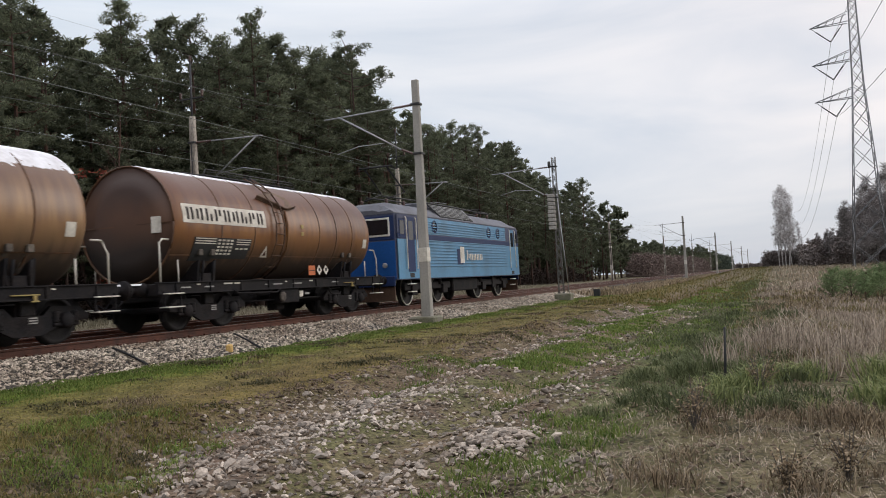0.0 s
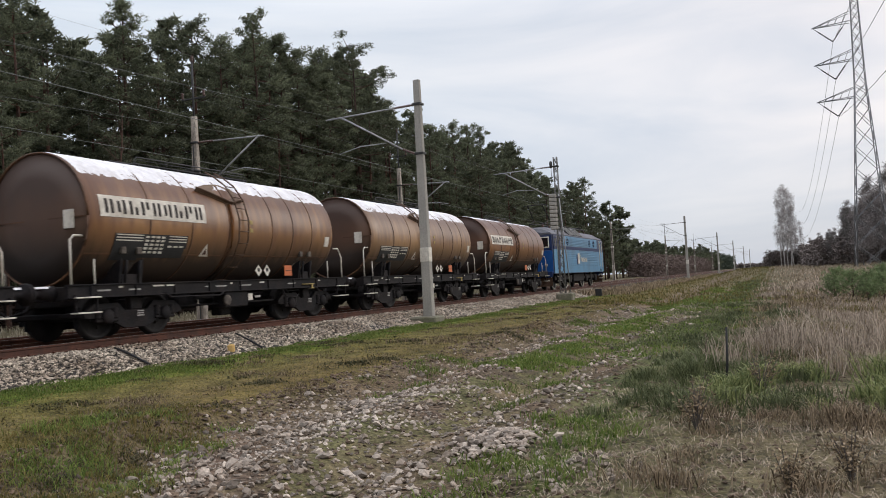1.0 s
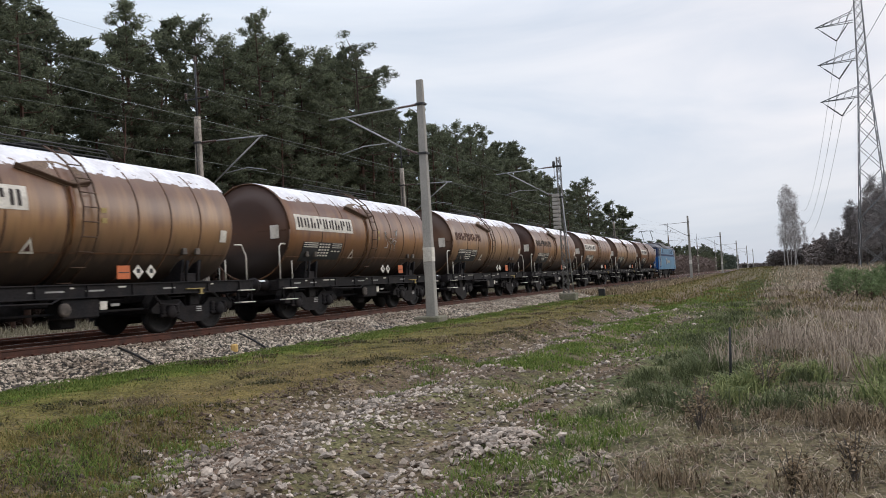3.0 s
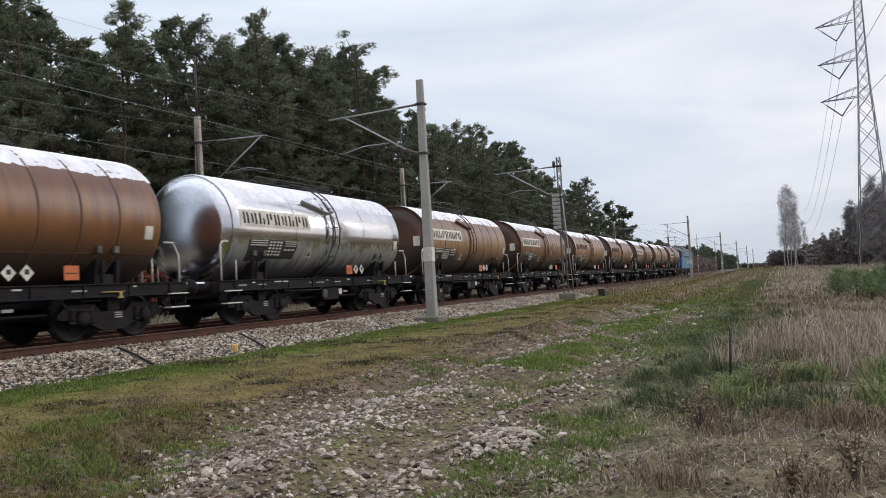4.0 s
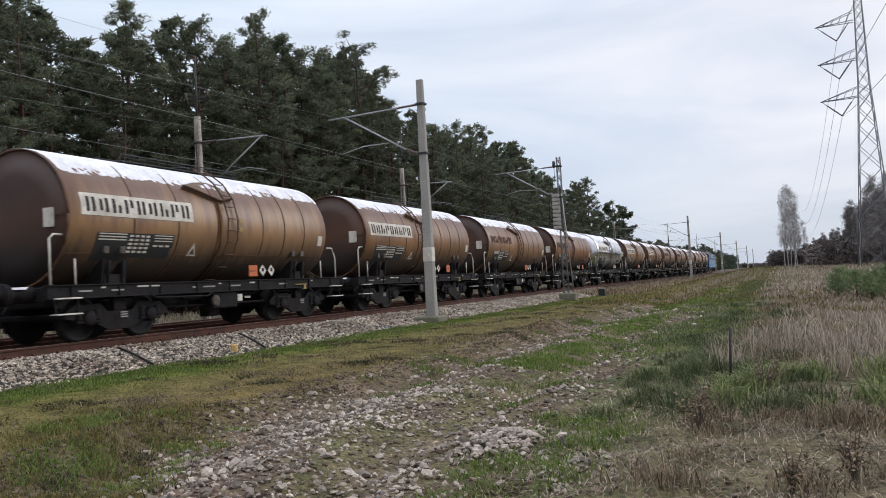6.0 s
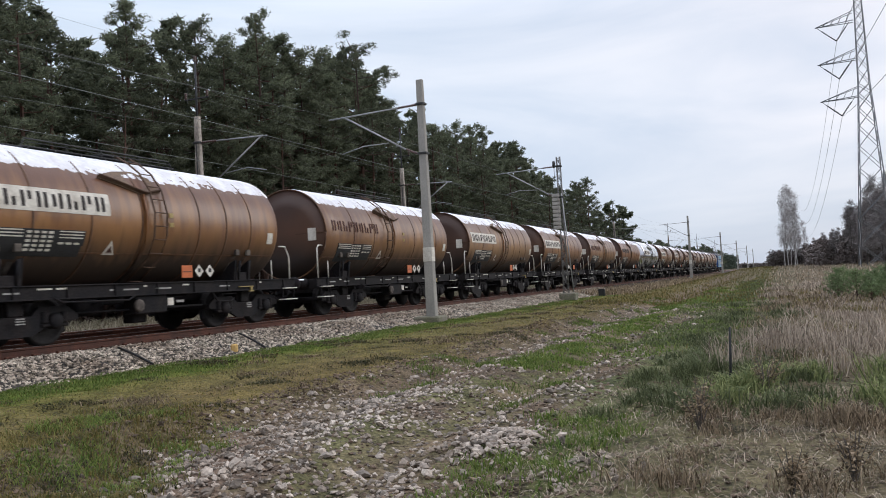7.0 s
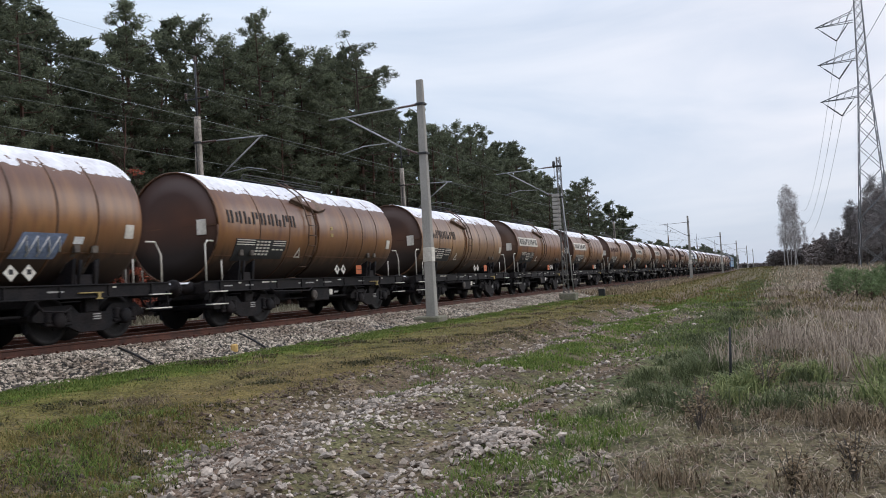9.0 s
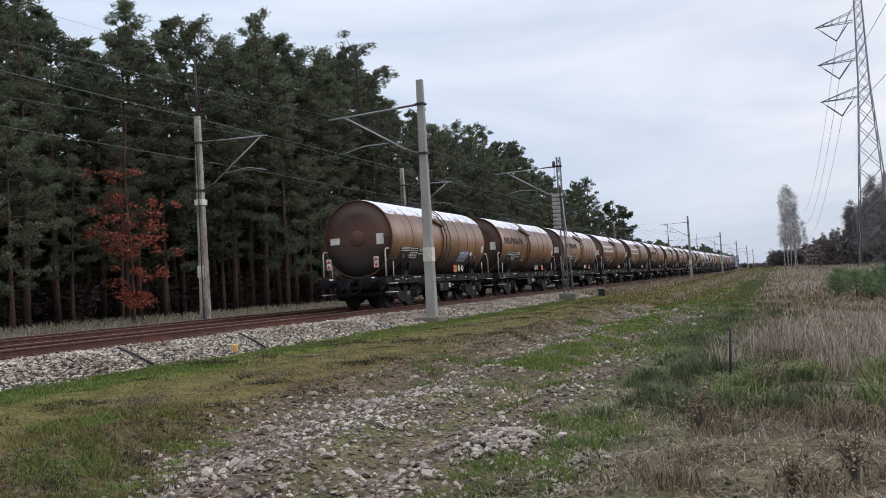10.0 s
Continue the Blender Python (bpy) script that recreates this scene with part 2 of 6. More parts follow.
    bp.inputs["Strength"].default_value, bp.inputs["Distance"].default_value = 0.9, 0.05
    l.new(noises[2], bp.inputs["Height"]), l.new(bp.outputs["Normal"], b.inputs["Normal"])
    return m


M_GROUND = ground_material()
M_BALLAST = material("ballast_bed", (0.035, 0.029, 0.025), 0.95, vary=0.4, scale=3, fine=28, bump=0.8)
M_STONE = material("ballast_stone", (0.42, 0.365, 0.295), 0.9, vary=0.25, scale=0.8, fine=40, tint=(0.20, 0.155, 0.115), island=0.75)
M_ROADSTONE = material("road_stone", (0.355, 0.305, 0.258), 0.92, vary=0.25, scale=1.2, fine=40, tint=(0.17, 0.132, 0.10), island=0.65)
M_STONEPIECE = material("ballast_stone_piece", (0.42, 0.365, 0.295), 0.9, vary=0.25, scale=0.8, fine=1.5, tint=(0.22, 0.17, 0.13), thing=0.7)
M_ROADPIECE = material("road_stone_piece", (0.355, 0.305, 0.258), 0.92, vary=0.25, scale=0.7, fine=1.5, tint=(0.20, 0.155, 0.12), thing=0.55)
M_RAIL = material("rusty_rail", (0.115, 0.044, 0.027), 0.8, 0.1, vary=0.3, scale=3, fine=50, tint=(0.06, 0.03, 0.022))
M_RAILTOP = material("polished_rail_head", (0.42, 0.40, 0.39), 0.35, 0.9, vary=0.15, scale=2, fine=60, bump=0.02)
M_SLEEPER = material("rust_stained_sleeper", (0.115, 0.052, 0.034), 0.9, vary=0.35, scale=4, fine=40)
M_CONC = material("grey_concrete", (0.35, 0.328, 0.295), 0.9, vary=0.16, scale=1.6, fine=45, tint=(0.25, 0.24, 0.22), stretch=(1, 1, 0.4))
M_STAINEDCONC = material("stained_concrete", (0.42, 0.375, 0.32), 0.92, vary=0.4, scale=3.2, fine=30, tint=(0.12, 0.098, 0.08), stretch=(1, 1, 0.25), bump=0.4)
M_OLDCONC = material("mossy_concrete", (0.19, 0.175, 0.14), 0.95, vary=0.3, scale=3, fine=30, tint=(0.11, 0.11, 0.06))
M_STEEL = material("galvanised_steel", (0.34, 0.345, 0.35), 0.6, 0.4, vary=0.2, scale=4, fine=60, bump=0.05)
M_OLDSTEEL = material("weathered_steel", (0.16, 0.155, 0.15), 0.7, 0.2, vary=0.3, scale=4, fine=60, bump=0.05)
M_DARKSTEEL = material("dark_steel", (0.05, 0.05, 0.052), 0.7, 0.3, vary=0.3, scale=4, fine=60, bump=0.05)
M_WIRE = material("overhead_wire", (0.13, 0.14, 0.13), 0.6, 0.3, vary=0.1, scale=4, fine=30, bump=0)
M_INSUL = material("brown_insulator", (0.09, 0.05, 0.04), 0.3, 0, vary=0.1, scale=4, fine=30, bump=0)
M_UNDER = material("sooty_underframe", (0.007, 0.007, 0.009), 0.75, 0.0, spec=0.18, vary=0.45, scale=3, fine=24, tint=(0.017, 0.014, 0.014))
M_UNDER2 = material("dusty_bogie_iron", (0.009, 0.009, 0.011), 0.7, 0.0, spec=0.16, vary=0.45, scale=4, fine=24, tint=(0.018, 0.014, 0.014))
M_WHEEL = material("worn_wheel_steel", (0.018, 0.016, 0.016), 0.8, 0.1, vary=0.3, scale=5, fine=30)
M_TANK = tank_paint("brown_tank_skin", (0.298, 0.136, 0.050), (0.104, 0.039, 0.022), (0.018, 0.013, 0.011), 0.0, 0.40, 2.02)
M_SHIELD = material("dull_brown_plate", (0.17, 0.115, 0.075), 0.7, vary=0.3, scale=2.0, fine=20, tint=(0.10, 0.062, 0.04))
M_BAND = material("sooty_rusty_band", (0.060, 0.029, 0.017), 0.6, vary=0.35, scale=2.0, fine=20, tint=(0.13, 0.060, 0.026))
M_TANKEND = tank_paint("brown_tank_end", (0.14, 0.062, 0.034), (0.050, 0.023, 0.017), (0.018, 0.014, 0.012), 0.0, 0.55, 2.25)
# Dark lower part stands for the reflected ground, painted into the colour.
M_SILVER = tank_paint("bare_aluminium_skin", (0.62, 0.62, 0.64), (0.52, 0.52, 0.54), (0.03, 0.028, 0.026), 1.0, 0.15, 1.85)
M_SILVEREND = material("brushed_aluminium_end", (0.60, 0.60, 0.63), 0.2, 1.0, vary=0.1, scale=1.0, fine=20, bump=0.03)
M_RUSTIRON = material("rust_brown_iron", (0.10, 0.058, 0.038), 0.8, 0.1, vary=0.3, scale=3, fine=30)
M_SNOW = material("thin_snow", (0.78, 0.79, 0.83), 0.8, vary=0.10, scale=2, fine=9, bump=0.5, tint=(0.60, 0.59, 0.61))
M_WHITE = material("dull_white_paint", (0.68, 0.65, 0.58), 0.7, vary=0.14, scale=3, fine=20, tint=(0.46, 0.42, 0.36))
M_GREYMARK = material("worn_grey_marking", (0.34, 0.33, 0.31), 0.8, vary=0.3, scale=6, fine=30, bump=0)
M_CLAMP = material("dusty_clamp_iron", (0.13, 0.11, 0.09), 0.8, vary=0.4, scale=5, fine=20, tint=(0.05, 0.04, 0.035))
M_LETTER = material("dark_lettering", (0.035, 0.028, 0.026), 0.8, vary=0.2, scale=6, fine=30, bump=0)
M_FADED = material("faded_red_lettering", (0.075, 0.030, 0.022), 0.85, vary=0.3, scale=6, fine=30, bump=0)
M_BLACK = material("black_paint", (0.022, 0.022, 0.024), 0.7, vary=0.3, scale=3, fine=30, bump=0.05)
M_ORANGE = material("orange_plate", (0.50, 0.125, 0.035), 0.6, vary=0.12, scale=4, fine=20, bump=0)
M_RED = material("red_paint", (0.50, 0.05, 0.03), 0.6, vary=0.15, scale=4, fine=20, bump=0)
M_DULLYELLOW = material("faded_yellow_paint", (0.36, 0.27, 0.10), 0.75, vary=0.25, scale=6, fine=20, bump=0)
M_PALEPAINT = material("pale_spray_paint", (0.66, 0.66, 0.66), 0.7, vary=0.2, scale=4, fine=20, bump=0)
M_BLUEPAINT = material("grey_blue_spray_paint", (0.16, 0.20, 0.30), 0.7, vary=0.25, scale=4, fine=20, bump=0)
M_BLUE = material("light_blue_paint", (0.075, 0.245, 0.42), 0.42, vary=0.12, scale=0.8, fine=15, bump=0.02, tint=(0.055, 0.17, 0.28))
M_NAVY = material("dark_blue_paint", (0.018, 0.034, 0.10), 0.55, spec=0.15, vary=0.12, scale=1, fine=15, bump=0.02)
M_MIDBLUE = material("mid_blue_paint", (0.012, 0.075, 0.26), 0.55, spec=0.15, vary=0.1, scale=1, fine=15, bump=0.02)
M_ROOF = material("grey_roof_paint", (0.115, 0.12, 0.145), 0.65, vary=0.2, scale=1.2, fine=18, tint=(0.065, 0.065, 0.075))
M_CAB = material("slate_blue_paint", (0.065, 0.075, 0.125), 0.55, spec=0.15, vary=0.12, scale=1, fine=15, bump=0.02)
M_GLASS = material("dark_window_glass", (0.012, 0.014, 0.018), 0.08, vary=0.1, scale=1, fine=5, bump=0, spec=0.6)
M_BARK = material("pine_bark", (0.048, 0.034, 0.029), 0.95, vary=0.35, scale=1.0, fine=14, tint=(0.098, 0.048, 0.032), bump=0.6, stretch=(1, 1, 0.3), thing=0.2)
M_GREYBARK = material("grey_twig_bark", (0.12, 0.105, 0.095), 0.95, vary=0.3, scale=1.5, fine=14, thing=0.2)
M_BIRCH = material("birch_bark", (0.52, 0.50, 0.48), 0.85, vary=0.25, scale=2.0, fine=9, tint=(0.22, 0.20, 0.19), stretch=(1, 1, 2))
M_NEEDLE = leafy("pine_needles", (0.054, 0.065, 0.044), (0.174, 0.190, 0.116), through_=0.40)
M_FARNEEDLE = leafy("distant_needles", (0.035, 0.047, 0.036), (0.07, 0.085, 0.062), through_=0.1)
M_YOUNG = leafy("young_pine_needles", (0.075, 0.115, 0.050), (0.20, 0.25, 0.12), through_=0.45)
M_OAKLEAF = leafy("withered_oak_leaves", (0.105, 0.026, 0.020), (0.38, 0.115, 0.068), through_=0.35)
M_TWIG = leafy("bare_twigs", (0.15, 0.135, 0.13), (0.28, 0.25, 0.24), through_=0.0)
M_PALETWIG = leafy("pale_birch_twigs", (0.26, 0.235, 0.225), (0.42, 0.39, 0.38), through_=0.0)
M_BRUSH = leafy("far_brown_brush", (0.085, 0.070, 0.065), (0.17, 0.142, 0.132), through_=0.0)
M_REDBRUSH = leafy("reddish_bare_brush", (0.13, 0.095, 0.082), (0.25, 0.185, 0.16), through_=0.0)
# Brush toned down for the dark forest interior: shade kept in the colour.
M_DEEPBRUSH = leafy("shaded_forest_brush", (0.024, 0.016, 0.013), (0.062, 0.042, 0.034), through_=0.0)
M_EDGE = leafy("pale_grey_grass", (0.13, 0.12, 0.078), (0.33, 0.30, 0.225), through_=0.25)
M_CLOD = material("brown_soil_clod", (0.15, 0.108, 0.075), 0.95, vary=0.3, scale=2, fine=40, tint=(0.09, 0.062, 0.042), island=0.5, bump=0.5)
M_PYLON = material("grey_zinc_steel", (0.20, 0.205, 0.215), 0.6, 0.3, vary=0.2, scale=4, fine=60, bump=0.05)
M_GRASSGREEN = leafy("green_grass", (0.060, 0.115, 0.018), (0.215, 0.255, 0.068), through_=0.3)
M_GRASSMIX = leafy("mossy_winter_grass", (0.060, 0.075, 0.015), (0.235, 0.175, 0.066), through_=0.3)
M_GRASSDULL = leafy("dull_green_grass", (0.040, 0.055, 0.020), (0.155, 0.170, 0.085), through_=0.3)
M_REED = leafy("long_green_blades", (0.058, 0.082, 0.026), (0.27, 0.29, 0.125), through_=0.3)
M_GRASSDRY = leafy("dry_straw_grass", (0.12, 0.092, 0.070), (0.60, 0.50, 0.40), through_=0.3)
M_DARKWEED = leafy("dark_low_weeds", (0.028, 0.034, 0.014), (0.105, 0.085, 0.042), through_=0.15)
M_WEED = leafy("dead_brown_weeds", (0.060, 0.042, 0.025), (0.37, 0.285, 0.19), through_=0.15)


# ---- mesh tools ----
class Build:
    """Gathers boxes, tubes and sheets into one mesh."""

    def __init__(self):
        self.v, self.f, self.smooth = [], [], []

    def add(self, verts, faces, smooth=False):
        k = len(self.v)
        self.v += [tuple(p) for p in verts]
        self.f += [tuple(i + k for i in q) for q in faces]
        self.smooth += [smooth] * len(faces)
        return self

    def box(self, lo, hi, cut=0.0, turn=None):
        """A box between two corners with its twelve edges cut off by cut."""
        (x0, y0, z0), (x1, y1, z1) = lo, hi
        if not cut:
            vs = [(x, y, z) for x in (x0, x1) for y in (y0, y1) for z in (z0, z1)]
            fs = [(0, 1, 3, 2), (4, 6, 7, 5), (0, 4, 5, 1), (2, 3, 7, 6), (0, 2, 6, 4), (1, 5, 7, 3)]
        else:
            b = bmesh.new()
            bmesh.ops.create_cube(b, size=1)
            for q in b.verts:
                q.co = Vector((x0 if q.co.x < 0 else x1, y0 if q.co.y < 0 else y1, z0 if q.co.z < 0 else z1))
            bmesh.ops.bevel(b, geom=list(b.edges), offset=cut, segments=1, affect="EDGES")
            b.verts.index_update()
            vs, fs = [tuple(q.co) for q in b.verts], [[q.index for q in f.verts] for f in b.faces]
            b.free()
        if turn is not None:
            vs = [turn @ Vector(q) for q in vs]
        return self.add(vs, fs)

    def tube(self, pts, r, n=8, caps=True, smooth=True):
        """A round bar along points; r is one radius or one for each point."""
        pts = [Vector(p) for p in pts]
        rs = r if isinstance(r, (list, tuple)) else [r] * len(pts)
        vs, fs = [], []
        for i, p in enumerate(pts):
            d = (pts[min(i + 1, len(pts) - 1)] - pts[max(i - 1, 0)]).normalized()
            side = d.cross(Vector((0, 0, 1)) if abs(d.z) < 0.9 else Vector((1, 0, 0))).normalized()
            up = side.cross(d)
            vs += [p + (side * math.cos(a) + up * math.sin(a)) * rs[i] for a in (2 * math.pi * k / n for k in range(n))]
        for i in range(len(pts) - 1):
            fs += [(i * n + k, i * n + (k + 1) % n, (i + 1) * n + (k + 1) % n, (i + 1) * n + k) for k in range(n)]
        if caps:
            fs += [tuple(range(n))[::-1], tuple((len(pts) - 1) * n + k for k in range(n))]
        return self.add(vs, fs, smooth)

    def lathe(self, rings, n=32, axis="y", center=(0, 0, 0), smooth=True):
        """Rings (along, radius) turned round an axis; radius 0 closes an end."""
        vs, fs = [], []
        for a, r in rings:
            for k in range(n):
                c, s = math.cos(2 * math.pi * k / n) * r, math.sin(2 * math.pi * k / n) * r
                q = (c, a, s) if axis == "y" else (a, c, s) if axis == "x" else (c, s, a)
                vs.append((q[0] + center[0], q[1] + center[1], q[2] + center[2]))
        for i in range(len(rings) - 1):
            fs += [(i * n + k, i * n + (k + 1) % n, (i + 1) * n + (k + 1) % n, (i + 1) * n + k) for k in range(n)]
        fs += [tuple(range(n))[::-1], tuple((len(rings) - 1) * n + k for k in range(n))]
        return self.add(vs, fs, smooth)

    def sheet(self, outline, depth):
        """A flat polygon (list of points in order) thickened along depth."""
        a, d = [Vector(p) for p in outline], Vector(depth)
        n = len(a)
        return self.add(a + [p + d for p in a], [tuple(range(n))[::-1], tuple(range(n, 2 * n))] + [(k, (k + 1) % n, n + (k + 1) % n, n + k) for k in range(n)])

    def mesh(self, name, mat):
        me = bpy.data.meshes.new(name)
        me.from_pydata(self.v, [], self.f)
        me.polygons.foreach_set("use_smooth", self.smooth)
        for m in (mat if isinstance(mat, (list, tuple)) else [mat]):
            me.materials.append(m)
        me.validate()
        b = bmesh.new()
        b.from_mesh(me)
        bmesh.ops.recalc_face_normals(b, faces=b.faces)
        b.to_mesh(me)
        b.free()
        return me


def part(name, build, mat, parent, label=""):
    ob = new(name, build.mesh(name, mat) if isinstance(build, Build) else build)
    ob.parent = parent
    return tagged(ob, label)


def quick_mesh(name, verts, faces, mat, smooth=False):
    """A large mesh from arrays: all faces have the same number of corners."""
    me = bpy.data.meshes.new(name)
    verts, faces = np.asarray(verts, np.float32), np.asarray(faces, np.int32)
    me.vertices.add(len(verts))
    me.vertices.foreach_set("co", verts.ravel())
    me.loops.add(faces.size)
    me.loops.foreach_set("vertex_index", faces.ravel())
    me.polygons.add(len(faces))
    me.polygons.foreach_set("loop_start", np.arange(len(faces), dtype=np.int32) * faces.shape[1])
    me.polygons.foreach_set("use_smooth", np.full(len(faces), smooth))
    me.materials.append(mat)
    me.update()
    me.validate()
    return me


def thing(name, label, category, at=(0, 0, 0), turn=0.0, group="", kind=""):
    ob = new(name)
    ob.matrix_basis = pose(*at, 0, 0, turn)
    return tagged(ob, label, category, group, kind)


# ---- the lie of the land ----
TRACK, TRACK_FAR = -14.77, -18.80      # centre lines of the two tracks; rail tops at height 0
PROFILE_X = (-4000, -60, -28.5, -25.5, -23.6, -21.9, -20.6, -17.0, -16.6, -13.2, -12.85, -11.45, -9.5, -7.4, -6.3, -5.7, -5.1, -4.5, -3.9, -3.4, -2.95, -2.4, -1.0, 2.0, 8.0, 4000)
PROFILE_Z = (0.0, 0.0, -0.08, -0.18, -0.34, -0.40, -0.40, -0.40, -0.40, -0.38, -0.41, -0.535, -0.55, -0.60, -0.66, -0.80, -0.83, -0.72, -0.64, -0.70, -0.82, -0.70, -0.68, -0.66, -0.6, -0.6)


def ground_z(x, y):
    """Height of the land at arrays of places."""
    x, y = np.asarray(x, float), np.asarray(y, float)
    bend = 0.35 * np.sin(y * 0.11 + 0.6) + 0.25 * np.sin(y * 0.047)
    soft = np.clip((x + 11.2) / 3.0, 0, 1)
    z = np.interp(x + bend * soft, PROFILE_X, PROFILE_Z)
    rough = np.clip((x + 11.8) / 1.5, 0, 1) + np.clip((-23 - x) / 2, 0, 1)
    bumps = 0.028 * np.sin(x * 2.3 + y * 0.7) * np.sin(y * 1.3 - x * 0.4) + 0.022 * np.sin(x * 5.1 - y * 2.2 + 1) * np.sin(y * 3.7 + 0.5) + 0.012 * np.sin(x * 11 + 3 * np.sin(y * 4)) * np.sin(y * 9.3)
    road = np.clip((x + 7.0) / 1.2, 0, 1) * np.clip((1.5 - x) / 1.5, 0, 1)
    clods = 0.030 * np.abs(np.sin(x * 3.1 + 1.7 * np.sin(y * 1.9)) * np.sin(y * 2.7 + 1.3 * np.sin(x * 2.2))) + 0.018 * np.abs(np.sin(x * 8.3 + 2 * np.sin(y * 3.1)) * np.sin(y * 7.1 + x))
    bank = 0.13 * np.exp(-((x + 6.55 + 0.35 * np.sin(y * 0.33)) / 0.32) ** 2) * (0.6 + 0.4 * np.sin(y * 1.1))
    climb = np.clip((y - 42) / 105, 0, 1)
    climb = 1.22 * climb * climb * (3 - 2 * climb) * np.clip((x + 10.0) / 4.0, 0, 1)      # the meadow rises gently with distance
    return z + climb + bumps * np.clip(rough, 0, 1) + (clods - 0.02) * road + bank * np.clip((60 - y) / 30, 0, 1)


def build_ground():
    xs = np.unique(np.concatenate([[-3000, -1200, -500, -200, -100], np.arange(-70, -29, 3.0), np.arange(-29, -11, 0.6), np.arange(-11.6, 6, 0.14), np.arange(6, 30, 1.2), np.arange(30, 90, 6), [120, 250, 600, 1500, 3000]]))
    ys = np.unique(np.concatenate([[-400, -100, -40, -20, -8], np.arange(0, 24, 0.16), np.arange(24, 60, 0.5), np.arange(60, 200, 4.0), [240, 300, 400, 600, 1000, 1700, 3200]]))
    gx, gy = np.meshgrid(xs, ys)
    gz = ground_z(gx, gy)
    v = np.stack([gx.ravel(), gy.ravel(), gz.ravel()], 1)
    nx, ny = len(xs), len(ys)
    i = (np.arange(ny - 1)[:, None] * nx + np.arange(nx - 1)[None]).ravel()
    f = np.stack([i, i + 1, i + nx + 1, i + nx], 1)
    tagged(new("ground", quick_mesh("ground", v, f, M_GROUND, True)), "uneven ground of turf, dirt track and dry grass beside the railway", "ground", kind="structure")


build_ground()


# ---- railway ----
def build_ballast():
    """The stone bed of both tracks: a flat crown with sloping shoulders, long enough to run out of sight."""
    xs = np.array([-22.3, -21.3, -20.8, -20.0, -17.6, -16.9, -16.6, -16.0, -13.45, -13.0, -12.3, -11.75, -11.3])
    zs = np.array([-0.60, -0.30, -0.22, -0.20, -0.20, -0.22, -0.22, -0.20, -0.19, -0.22, -0.37, -0.50, -0.62])
    ys = np.concatenate([np.arange(-60, 5, 5.0), np.arange(5, 60, 0.25), np.arange(60, 200, 5.0), np.arange(200, 1300, 50.0)])
    rng = np.random.default_rng(3)
    gx, gy = np.meshgrid(xs, ys)
    gz = np.tile(zs, (len(ys), 1)) + rng.normal(0, 0.012, gx.shape)
    gx = gx + 0.12 * np.sin(gy * 0.9) * np.clip((gx + 12.6), 0, 1)
    nx, ny = len(xs), len(ys)
    i = (np.arange(ny - 1)[:, None] * nx + np.arange(nx - 1)[None]).ravel()
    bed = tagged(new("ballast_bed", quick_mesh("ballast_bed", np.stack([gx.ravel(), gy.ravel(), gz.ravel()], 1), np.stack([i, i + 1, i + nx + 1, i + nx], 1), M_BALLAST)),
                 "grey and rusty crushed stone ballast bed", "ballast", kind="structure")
    return bed


def stones(name, places, sizes, mat, seed, flat=0.7, plain=False):
    """Loose broken stones at places (n x 3), as one mesh of small uneven solids."""
    rng = np.random.default_rng(seed)
    axes = [(1, 0, 0), (-1, 0, 0), (0, 1, 0), (0, -1, 0), (0, 0, 1), (0, 0, -1)]
    corners = [(x, y, z) for x in (.58, -.58) for y in (.58, -.58) for z in (.46, -.46)]
    base = np.array(axes + corners, float)
    tris = []
    for i, ax in enumerate(axes):
        k = [abs(c) for c in ax].index(1)
        ring = sorted((math.atan2(c[(k + 1) % 3], c[(k + 2) % 3]), 6 + j) for j, c in enumerate(corners) if c[k] * ax[k] > 0)
        tris += [(i, ring[m][1], ring[(m + 1) % 4][1]) for m in range(4)]
    tris = np.array(tris)
    if plain:
        base, tris = base[:6], np.array([(4, 0, 2), (4, 2, 1), (4, 1, 3), (4, 3, 0), (5, 2, 0), (5, 1, 2), (5, 3, 1), (5, 0, 3)])
        base = base + np.array([(0, .3, .25), (0, -.3, .2), (-.3, 0, .25), (.3, 0, .15), (.2, .2, 0), (0, 0, 0)])
    k = len(base)
    n = len(places)
    p = base[None] * rng.uniform(0.54, 1.28, (n, k, 1)) * np.stack([rng.uniform(0.8, 1.3, n), rng.uniform(0.7, 1.1, n), rng.uniform(0.55, 1.0, n) * flat + 0.15], 1)[:, None]
    a, t = rng.uniform(0, 6.28, n), rng.normal(0, 0.35, n)
    x, z = p[..., 0] * np.cos(t)[:, None] - p[..., 2] * np.sin(t)[:, None], p[..., 0] * np.sin(t)[:, None] + p[..., 2] * np.cos(t)[:, None]
    y = p[..., 1]
    p = np.stack([x * np.cos(a)[:, None] - y * np.sin(a)[:, None], x * np.sin(a)[:, None] + y * np.cos(a)[:, None], z], 2) * sizes[:, None, None] + places[:, None]
    f = tris[None] + (np.arange(n) * k)[:, None, None]
    return quick_mesh(name, p.reshape(-1, 3), f.reshape(-1, 3), mat)


def single_stones(parent, places, sizes, mats, seed, name="stone", plain=False, flat=.8):
    """Loose stones one by one, on eight shared meshes."""
    r = random.Random(seed)
    kinds = [stones(name, np.zeros((1, 3)), np.ones(1), mats, seed * 10 + k, flat, plain) for k in range(8)]
    for p, size in zip(places, sizes):
        ob = part(name, r.choice(kinds), None, parent)
        ob.location, ob.scale, ob.rotation_euler = p, (size,) * 3, (0, 0, r.uniform(0, 6.28))


